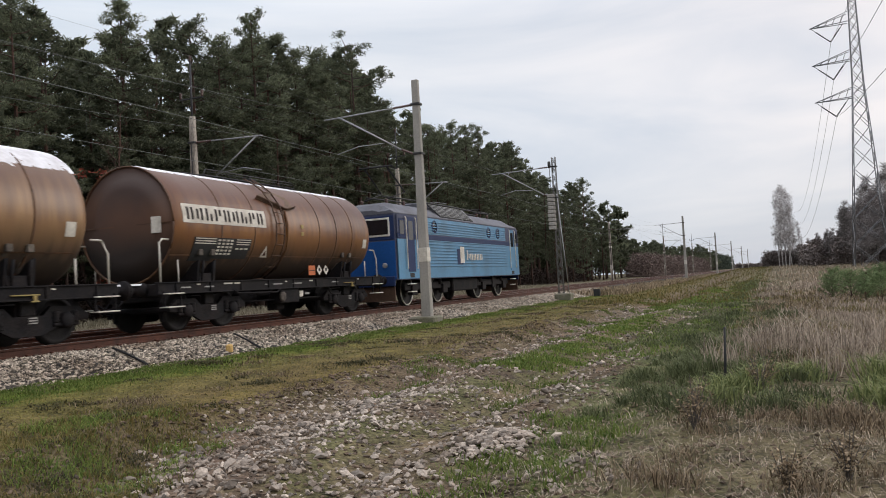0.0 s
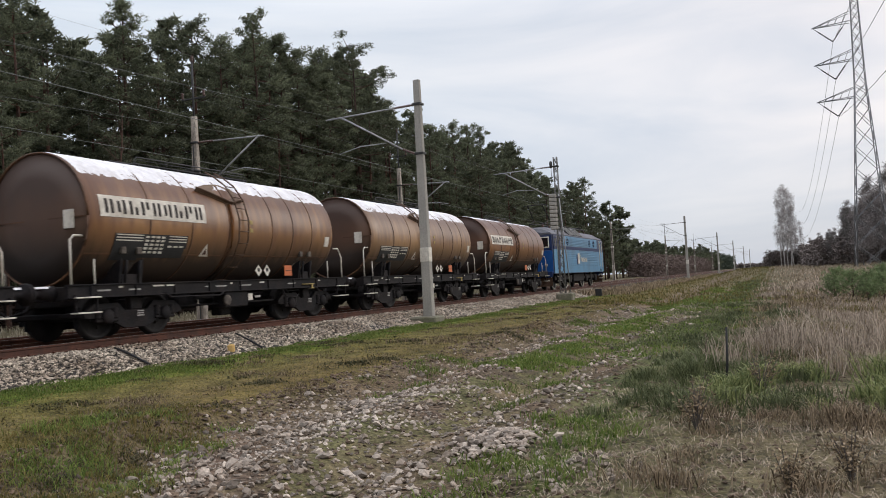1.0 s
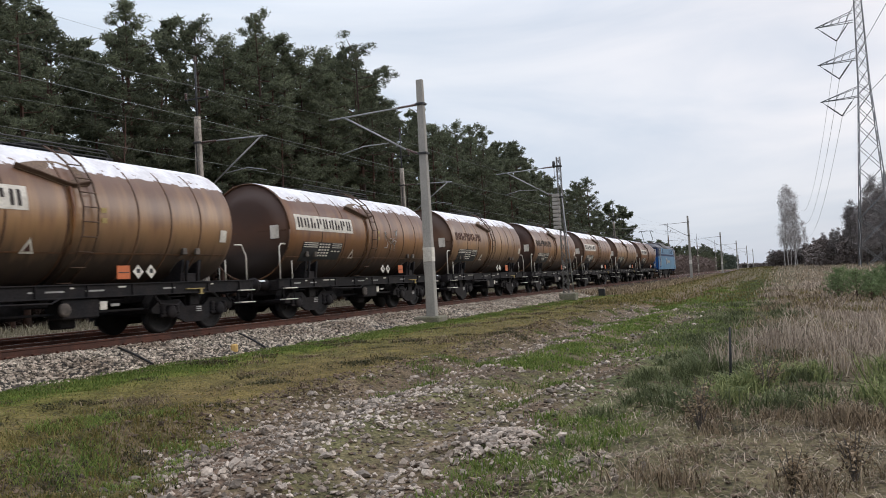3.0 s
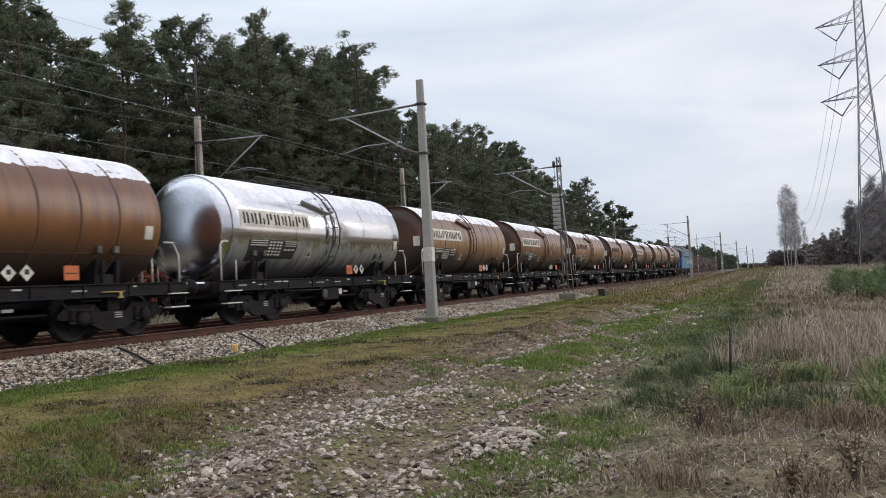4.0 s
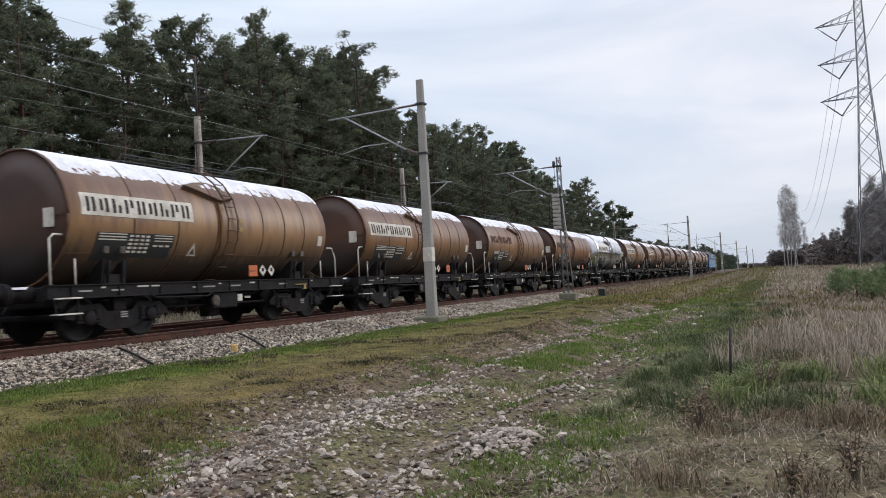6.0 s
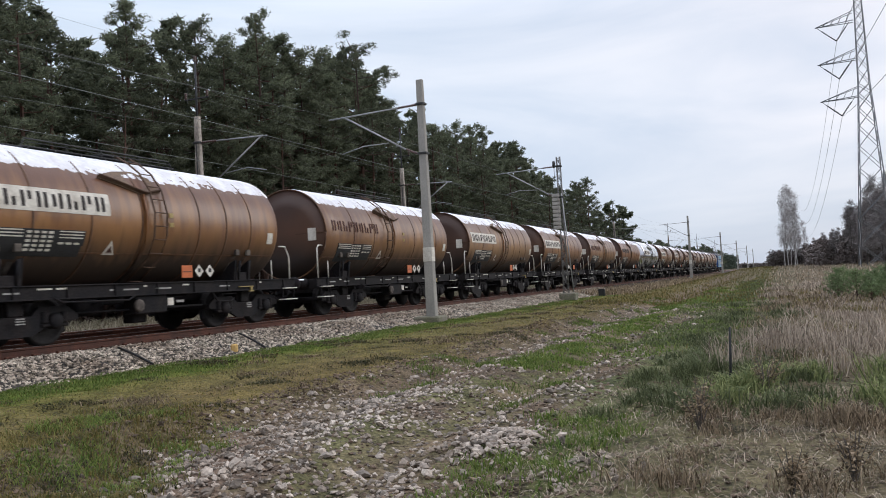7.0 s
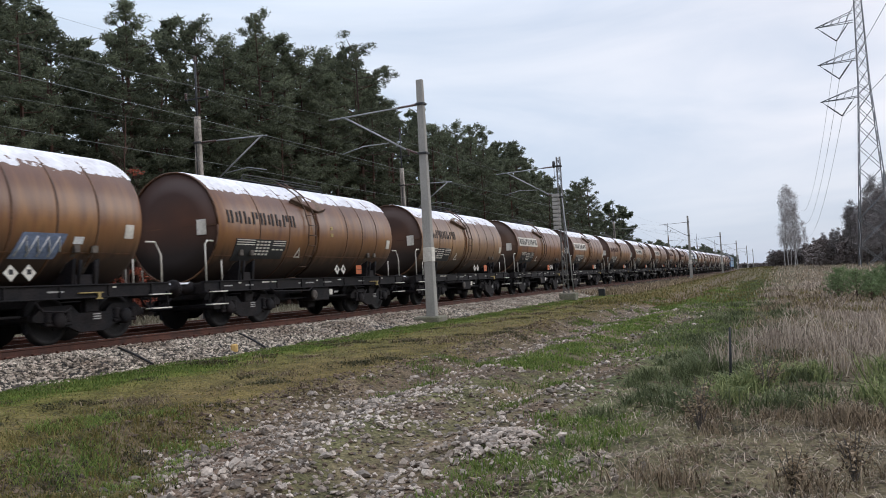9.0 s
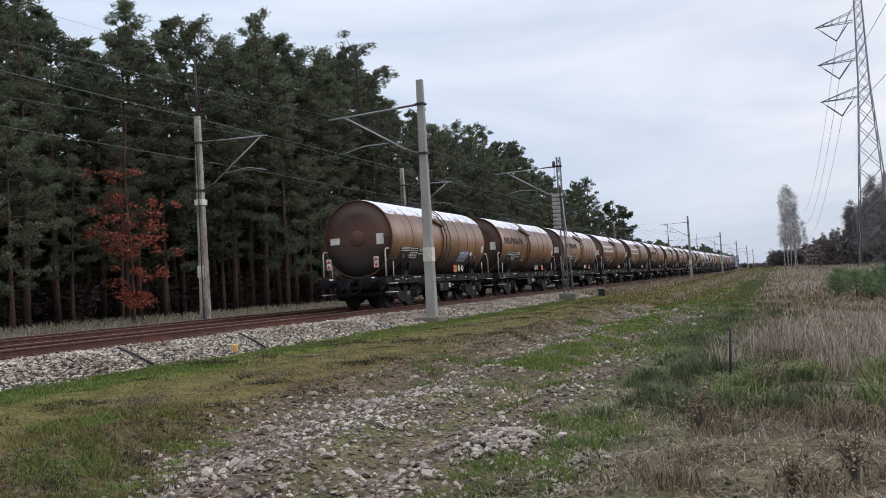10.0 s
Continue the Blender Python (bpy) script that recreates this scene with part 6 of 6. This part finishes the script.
place_tree("birch_tree", BIRCH[1], 3.4, 150.0, 60, "small bare birch tree", "birches", .5)
place_tree("birch_tree", BIRCH[0], 2.7, 152.0, 30, "small bare birch tree", "birches", .42)

BUSHES = [branchy(51, 9.5, .9, M_GREYBARK, M_TWIG, 3, .1, .9, .9, .4, 4), branchy(52, 8.5, 1.0, M_GREYBARK, M_TWIG, 3, .05, .9, .8, .4, 5), branchy(53, 11.0, .8, M_GREYBARK, M_TWIG, 3, .1, .9, .9, .4, 4)]
r_ = random.Random(60)
for k in range(40):
    t = k / 39
    y = 96 + 38 * r_.random() + 25 * (1 - t)
    az = 1.5 + 6.9 * t + r_.uniform(-.15, .15)
    x = math.tan(radians(az)) * y
    h = np.interp(az, (1.3, 1.9, 3.2, 3.7, 4.2, 6.2, 8.5), (1.6, 3.3, 3.6, 4.8, 6.9, 9.4, 10.5)) * r_.uniform(.78, 1.04) * y / 110 / 10.0
    place_tree("bare_tree", BUSHES[k % 3], x, y, r_.uniform(0, 360), "leafless grey-brown tree in a thicket", "thicket of bare trees", h)
undergrowth("birch_brush", -2.2, 7.0, 150, 166, 200, 3.0, M_BRUSH, "dark brown brush round the birches", 62, .22, 34)
undergrowth("thicket_brush", 3.5, 24, 118, 165, 520, 3.9, M_BRUSH, "dense dark brown thicket behind the pylon", 61, .26, 30)


def young_pine(seed):
    rng = np.random.default_rng(seed)
    r = random.Random(seed)
    b = Build().tube([(0, 0, 0), (.03, .02, .6), (0, 0, 1.35)], [.035, .025, .008], 6)
    c, rr = [], []
    for i in range(26):
        u = i / 26
        a, ln = i * 2.4, .95 * (1 - .8 * u) * r.uniform(.5, 1.15) + .08
        p0, p1 = Vector((0, 0, .15 + 1.15 * u)), Vector((math.cos(a) * ln, math.sin(a) * ln, .15 + 1.15 * u + ln * .55))
        b.tube([p0, p1], [.012, .005], 4, caps=False)
        for j in range(3):
            c.append(tuple(p0.lerp(p1, .45 + .27 * j))), rr.append(.12)
    v, f = leaf_cluster(rng, c, rr, 26, .075, 1.0, 0.0, .14, True)
    return b.mesh("trunk", M_BARK), quick_mesh("crown", v, f, M_YOUNG)


YOUNG = [young_pine(71), young_pine(72)]
for k, (x, y, s) in enumerate(((2.3, 33.0, .8), (2.9, 32.0, 1.0), (3.6, 33.5, .95), (4.2, 35.0, 1.15), (3.2, 30.0, .8), (3.6, 29.0, .95), (4.4, 32.5, 1.1), (2.6, 36.0, 1.1), (5.4, 38.0, 1.2))):
    place_tree("young_pine", YOUNG[k % 2], x - .45, y + 2.0, k * 70, "small bushy green young pine in dry grass", "young pines", s * .82, "green needles")


def red_oak():
    m = branchy(81, 9.0, .8, M_BARK, M_TWIG, 3, .15, .7, .8, .3, 3)
    r = random.Random(82)
    rng = np.random.default_rng(82)
    c, rr = [], []
    for k in range(70):
        z = r.choice((1.2, 2.1, 3.3, 4.0, 4.6, 5.2, 6.3)) + r.uniform(-.35, .35)
        w = 1.9 * math.sin(min(1, (z + .8) / 11) * math.pi) + .3
        a = r.uniform(0, 6.28)
        c.append((math.cos(a) * w * r.random(), math.sin(a) * w * r.random(), z)), rr.append(r.uniform(.25, .5))
    v, f = leaf_cluster(rng, c, rr, 34, .085, .6, .1, .5)
    t = place_tree("oak_tree", (m[0], quick_mesh("crown", v, f, M_OAKLEAF)), -25.6, 26.7, 0, "young oak with withered rust-red leaves before the pines", "", 1.0, "rust-red withered leaves")


red_oak()


# ---- grass, weeds and stones of the meadow ----
def blades(name, x, y, h, lean, width, mat, label, seed, parent=None, category="grass"):
    """Grass blades at places: each a bent, tapering strip of two pieces."""
    rng = np.random.default_rng(seed)
    n = len(x)
    z = ground_z(x, y) - .01
    a = rng.uniform(0, 6.28, n)
    l = lean * rng.uniform(.2, 1.3, n) * h
    dx, dy = np.cos(a) * l, np.sin(a) * l
    b = rng.uniform(0, 6.28, n)
    wx, wy = np.cos(b) * width, np.sin(b) * width
    p0, p1 = np.stack([x - wx, y - wy, z], 1), np.stack([x + wx, y + wy, z], 1)
    m0, m1 = np.stack([x - wx * .8 + dx * .35, y - wy * .8 + dy * .35, z + h * .6], 1), np.stack([x + wx * .8 + dx * .35, y + wy * .8 + dy * .35, z + h * .6], 1)
    t = np.stack([x + dx, y + dy, z + h * (1 - .25 * lean)], 1)
    v = np.stack([p0, p1, m1, m0, t], 1).reshape(-1, 3)
    k = np.arange(n)[:, None] * 5
    f = np.concatenate([k + np.array([[0, 1, 2]]), k + np.array([[0, 2, 3]]), k + np.array([[3, 2, 4]])], 0)
    return tagged(new(name, quick_mesh(name, v, f, mat)), label, category, kind="stuff")


g = np.random.default_rng(90)


def tufts(n, x0, x1, y0, y1, count, spread, power=1.6):
    """Tight tufts of uneven size, with bare ground between them."""
    cx, cy = g.uniform(x0, x1, count), y0 + (y1 - y0) * g.uniform(0, 1, count) ** power
    w = g.uniform(.15, 1, count) ** 2
    i = g.choice(count, n, p=w / w.sum())
    s = spread * (.4 + w[i])
    return cx[i] + g.normal(0, 1, n) * s, cy[i] + g.normal(0, 1, n) * s, w[i]


n = 32000
y = 4.5 + 45 * g.uniform(0, 1, n) ** 1.8
x = np.maximum(g.uniform(-11.7, -6.3, n) + .3 * np.sin(y * .4), -11.55 + .1 * np.sin(y * 3.0))
blades("verge_grass", x, y, g.uniform(.012, .045, n) * (1 + y / 60), .8, .004 + y * .00022, M_GRASSMIX, "short mossy green and brown winter turf", 91)
x, y, w = tufts(8000, -11.2, -6.4, 5, 45, 200, .16)
blades("verge_weeds", x, y, (.03 + .09 * w) * g.uniform(.5, 1.2, len(x)), 1.2, .006 + np.abs(y) * .0002, M_WEED, "dark low dead weeds in the turf", 191)
x, y, w = tufts(30000, -11.7, -10.3, 5, 60, 190, .36)
blades("green_verge_grass", np.clip(x, -11.55 + .12 * np.sin(y * 2.3), -9), y, g.uniform(.03, .09, 30000), .7, .005 + np.abs(y) * .0002, M_GRASSGREEN, "bright green short grass by the ballast", 92)
x, y, w = tufts(15000, -6.4, -2.4, 9.5, 45, 170, .15, 1.3)
blades("track_grass", x, y, (.03 + .10 * w) * g.uniform(.5, 1.2, 15000), .8, .004 + np.abs(y) * .0002, M_GRASSGREEN, "green grass tufts on the dirt track", 93)
x, y, w = tufts(13000, -4.3, -3.5, 13, 60, 120, .20)
blades("middle_strip_grass", x, y, (.05 + .10 * w) * g.uniform(.5, 1.2, 13000), .8, .005 + np.abs(y) * .0002, M_GRASSGREEN, "green grass strip between the wheel ruts", 193)
x, y, w = tufts(6500, -1.9, .3, 8.6, 34, 120, .13)
blades("mixed_grass", x, y, (.06 + .26 * w) * g.uniform(.4, 1.2, 6500), 1.0, .006 + np.abs(y) * .0002, M_GRASSDULL, "tangled dull green grass tufts", 94)
x, y, w = tufts(3400, -2.0, -.4, 8.5, 15, 30, .11, 1)
blades("green_tufts", x, y, (.10 + .28 * w) * g.uniform(.4, 1.2, 3400), 1.2, .006, M_GRASSDULL, "arching dull green grass tufts", 194)
x, y, w = tufts(3800, -.9, 2.6, 9.0, 11.6, 34, .14, 1)
blades("green_reed_grass", x, y, (.18 + .34 * w) * g.uniform(.5, 1.2, len(x)), 1.1, .008, M_REED, "lush green long-bladed grass", 95)
x, y, w = tufts(30000, -.75, 9.0, 12.0, 62, 430, .24, 1.5)
x = np.maximum(x + .15 * np.sin(y * .8), -1.15)
near = np.exp(-((y - 14.5) / 4.0) ** 2)
blades("tall_dry_grass", x, y, (.10 + (.22 + .50 * near) * w) * g.uniform(.4, 1.2, 30000), .6, .0035 + np.abs(y) * .00024, M_GRASSDRY, "tall dry straw-coloured grass", 96)
x, y, w = tufts(11000, -.8, 7.0, 12, 48, 300, .3, 1.4)
blades("brown_sedge", x, y, (.08 + .24 * w) * g.uniform(.5, 1.2, 11000), .7, .005 + np.abs(y) * .0002, M_WEED, "brown dead sedge among the straw", 196)
n = 9000
x, y = g.uniform(-1.5, 30, n), 40 + 110 * g.uniform(0, 1, n) ** 1.3
blades("far_dry_grass", x, y, g.uniform(.12, .32, n), .7, .018, M_GRASSDRY, "far dry straw-coloured meadow grass", 97)
n = 9000
x, y = g.uniform(-1.5, 30, n), 36 + 115 * g.uniform(0, 1, n) ** 1.3
blades("far_brown_weeds", x, y, g.uniform(.12, .34, n), .7, .024, M_WEED, "far dead brown weeds in the meadow", 197)
x, y, w = tufts(4200, -.95, 1.8, 4.8, 9.0, 80, .12, 1)
blades("brown_weeds", x, y, (.05 + .24 * w) * g.uniform(.4, 1.2, 4200), .9, .0045, M_WEED, "dead brown weeds and stalks", 98)
x, y, w = tufts(6000, -1.4, 6.0, 14, 45, 120, .35, 1.2)
blades("meadow_green", x, y, (.06 + .14 * w) * g.uniform(.5, 1.2, 6000), .8, .006 + np.abs(y) * .0003, M_GRASSMIX, "greenish low grass among the straw", 202)
n = 9000
x, y = g.uniform(-2.2, 2.0, n), g.uniform(4.6, 10.5, n)
blades("straw_litter", x, y, g.uniform(.02, .10, n), 2.4, .003, M_GRASSDRY, "fallen straw litter on the soil", 198)
n = 14000
x, y = g.uniform(-27.5, -23.2, n), g.uniform(8, 90, n)
blades("forest_edge_grass", x, y, g.uniform(.15, .42, n), .6, .012 + y * .0002, M_EDGE, "pale tufted grass along the forest edge", 99)
x, y, w = tufts(16000, -3.3, -1.1, 17, 75, 240, .30, 1.4)
blades("far_green_strip", x, y, (.04 + .10 * w) * g.uniform(.5, 1.2, 16000), .8, .006 + np.abs(y) * .0003, M_GRASSDULL, "low green grass strip along the old track", 207)
x, y, w = tufts(9000, -3.2, -1.0, 15, 70, 160, .28, 1.4)
blades("far_green_tufts", x, y, (.04 + .08 * w) * g.uniform(.5, 1.2, 9000), .8, .006 + np.abs(y) * .0003, M_GRASSGREEN, "fresh green tufts along the old track", 208)
n = 12000
x, y = g.uniform(-9.5, -.8, n), 38 + 200 * g.uniform(0, 1, n) ** 1.4
blades("far_track_grass", x, y, g.uniform(.08, .22, n), .6, .025, M_GRASSMIX, "far green and brown grass on the disused track", 100)
n = 9000
x, y = g.uniform(-13.0, -9.0, n), 52 + 130 * g.uniform(0, 1, n) ** 1.3
blades("shoulder_grass", x, y, g.uniform(.15, .5, n), .6, .03, M_WEED, "brown dead grass overgrowing the ballast shoulder", 200)
x, y, w = tufts(2000, -2.45, -1.6, 5.0, 8.8, 30, .12, 1)
blades("rut_edge_grass", x, y, (.04 + .11 * w) * g.uniform(.5, 1.2, 2000), 1.0, .006, M_GRASSGREEN, "yellowish green grass at the rut's edge", 201)


def turf_edge(y):
    """Where the turf's broken edge meets the stony track."""
    return -5.1 - .48 * (np.minimum(y, 8.0) - 5.1)


# turf and dark weeds that run into the stones beside the track
x, y, w = tufts(8500, -1.9, .3, 3.7, 8.2, 130, .13, 1)
blades("edge_turf", x + turf_edge(y), y, (.03 + .09 * w) * g.uniform(.5, 1.2, len(x)), 1.0, .005, M_GRASSMIX, "brownish green turf at the stony track's edge", 203)
x, y, w = tufts(5500, -1.9, .4, 3.7, 8.0, 80, .12, 1)
blades("edge_grass", x + turf_edge(y), y, (.04 + .09 * w) * g.uniform(.5, 1.2, len(x)), 1.0, .005, M_GRASSGREEN, "green grass tufts at the stony track's edge", 204)
x, y, w = tufts(3000, -1.5, .3, 3.7, 8.0, 45, .10, 1)
blades("edge_weeds", x + turf_edge(y), y, (.03 + .07 * w) * g.uniform(.5, 1.2, len(x)), 1.6, .007, M_DARKWEED, "dark low weeds at the turf's edge", 205)
x, y, w = tufts(9000, -11.0, -6.4, 6, 42, 75, .17)
blades("dark_turf_weeds", x, y, (.03 + .07 * w) * g.uniform(.5, 1.2, 9000), 1.6, .008 + np.abs(y) * .0002, M_DARKWEED, "dark leafy weed patches in the turf", 206)


def road_stones():
    r = np.random.default_rng(101)
    n = 7500
    y = 4.4 + 32 * r.uniform(0, 1, n) ** 2.2
    k = r.uniform(0, 1, n)
    x = np.where(k < .45, -5.35 + .55 * r.normal(0, 1, n), np.where(k < .72, -2.95 + .38 * r.normal(0, 1, n), r.uniform(-6.6, -2.2, n)))
    x = np.where(y < 8, x + .35 * r.normal(0, 1, n), x)
    s = r.uniform(.006, .027, n) * (1 + r.uniform(0, 1, n) ** 5 * 1.8) * (1 + y / 90)
    keep = x > turf_edge(y) - .32 * r.exponential(1, n)
    x, y, s = x[keep], y[keep], s[keep]
    tagged(new("road_stones", stones("road_stones", np.stack([x, y, ground_z(x, y) + s * .2], 1), s, M_ROADSTONE, 102, .7)), "pale broken stones strewn over the dirt track", "stones", kind="stuff")
    n = 3200
    y = 4.4 + 6.5 * r.uniform(0, 1, n) ** 1.1
    x = np.where(r.uniform(0, 1, n) < .6, -5.0 + .75 * r.normal(0, 1, n), r.uniform(-6.3, -2.3, n))
    s = r.uniform(.008, .030, n) * (1 + r.uniform(0, 1, n) ** 6 * .9)
    keep = x > turf_edge(y) - .22 * r.exponential(1, n)
    x, y, s = x[keep], y[keep], s[keep]
    at = np.stack([x, y, ground_z(x, y) + s * .25], 1)
    own = np.flatnonzero((y < 6.6) & (s > .016))[:300]
    rest = np.setdiff1d(np.arange(len(x)), own)
    ruts = tagged(new("rut_stones", stones("rut_stones", at[rest], s[rest], M_ROADSTONE, 105, .75)), "crowded pale broken stones in the wheel ruts", "stones", kind="stuff")
    single_stones(ruts, at[own], s[own], M_ROADPIECE, 62)
    for name, seed, count, x0, x1, top, mat, label in (("road_clods", 111, 5000, -6.6, -2.2, .032, M_CLOD, "brown soil clods on the dirt track"), ("meadow_clods", 112, 3200, -2.4, 1.8, .026, M_CLOD, "brown clods and litter on bare soil"),
                                                       ("bank_clods", 113, 2200, -7.1, -6.2, .04, M_CLOD, "dark clods along the turf's broken edge")):
        q = np.random.default_rng(seed)
        y = 4.4 + (24 if "meadow" not in name else 7) * q.uniform(0, 1, count) ** 1.7
        x, s = q.uniform(x0, x1, count), q.uniform(.006, top, count)
        tagged(new(name, stones(name, np.stack([x, y, ground_z(x, y) + s * .1], 1), s * (1 + y / 50), mat, seed, .6)), label, "soil", kind="stuff")
    n = 150
    x, y = -1.55 + .28 * r.normal(0, 1, n), 6.15 + .35 * r.normal(0, 1, n)
    s = r.uniform(.012, .038, n)
    tagged(new("loose_stones", stones("loose_stones", np.stack([x, y, ground_z(x, y) + s * .3], 1), s, M_ROADSTONE, 104, .8)), "loose pale stones at the track's edge", "stones", kind="stuff")
    n = 300
    x, y = -2.50 + .16 * r.normal(0, 1, n), 7.05 + .34 * r.normal(0, 1, n)
    s = r.uniform(.018, .046, n)
    lift = .11 * np.exp(-((x + 2.50) ** 2 / .05 + (y - 7.05) ** 2 / .2))
    base = Vector((-2.50, 7.05, float(ground_z(-2.50, 7.05))))
    heap = thing("stone_heap", "small heap of pale broken stones on the dirt track", "stones", base)
    single_stones(heap, np.stack([x, y, ground_z(x, y) + s * .3 + lift], 1) - np.array(base), s, M_ROADPIECE, 63)


road_stones()


def small_things():
    z = float(ground_z(-.72, 10.6))
    t = thing("stake", "thin dark upright stake in the grass", "stake", (-.72, 10.6, z - .05))
    part("shaft", Build().tube([(0, 0, 0), (.035, 0, .45), (.05, 0, .84)], [.018, .016, .013], 7), M_BLACK, t)
    for bx, by, hh, seed in ((-.80, 7.7, .55, 1), (-.30, 10.2, .6, 2), (.35, 6.3, .42, 3), (-.05, 5.7, .36, 4)):
        r = random.Random(seed)
        stems, heads, sizes = Build(), [], []
        for k in range(16):
            a, out, h = r.uniform(0, 6.28), r.uniform(.02, .22) * hh / .55, hh * r.uniform(.5, 1.0)
            pts = [(0, 0, 0), (math.cos(a) * out * .35, math.sin(a) * out * .35, h * .5), (math.cos(a) * out, math.sin(a) * out, h)]
            stems.tube(pts, [.006, .0045, .002], 4, caps=False)
            for j in range(5):
                t = .45 + .11 * j
                heads.append((math.cos(a) * out * t, math.sin(a) * out * t, h * t)), sizes.append(.035)
        v, f = leaf_cluster(np.random.default_rng(seed), heads, sizes, 7, .016, 1.0)
        w = thing("dead_weed", "small dead dark brown weed with dry seed heads", "weed", (bx, by, float(ground_z(bx, by)) - .02), 0, "dead weeds")
        tagged(part("stalk", stems, M_GREYBARK, w), kind="stuff")
        tagged(part("seed_head", quick_mesh("seed_head", v, f, M_WEED), None, w), kind="stuff")
    y = thing("marker_stone", "yellowish squared marker stone lying on the ballast", "stone", (-11.80, 15.38, -.53), 25)
    part("block", Build().box((-.07, -.10, 0), (.07, .10, .22), .03), material("yellow_sandstone", (0.55, 0.36, 0.13), .85, vary=.2, scale=5, fine=30), y)
    for (xa, ya), (xb, yb) in (((-13.03, 13.1), (-11.68, 12.63)), ((-12.8, 16.9), (-11.5, 16.15))):
        p = thing("cable_conduit", "dark conduit laid across the ballast shoulder", "conduit")
        part("pipe", Build().tube([(xa, ya, -.15), ((xa + xb) / 2, (ya + yb) / 2, -.29), (xb, yb, -.46)], .024, 7), M_BLACK, p)
    b = thing("cable_box", "small dark box beside the ballast", "box", (-10.9, 52.0, -.55))
    part("case", Build().box((-.2, -.16, 0), (.2, .16, .42), .03), M_BLACK, b)
    part("lid", Build().box((-.22, -.18, .42), (.22, .18, .47), .02), M_DARKSTEEL, b)


small_things()
sleepers_and_clips(near_track, 4.0, 70.0)
sleepers_and_clips(far_track, 4.0, 50.0)


# ---- the run of the train ----
def motions():
    ROWS = (0.0, 2.5, 5.0, 7.5, 10.0)
    walk(LOCO, [(t, pose(TRACK, LOCO_AT_0 + SPEED * t, 0)) for t in ROWS])
    for i, w in enumerate(WAGONS):
        y0 = LOCO_AT_0 - (i + 1) * PITCH_W
        walk(w, [(t, pose(TRACK, y0 + SPEED * t, 0)) for t in ROWS])
    for ob, at, radius in WHEELSETS:
        walk(ob, [(k / FPS, pose(*at, -math.degrees(SPEED * k / FPS / radius) % 360.0 - 0.0)) for k in range(0, 10 * FPS + 1)])


motions()
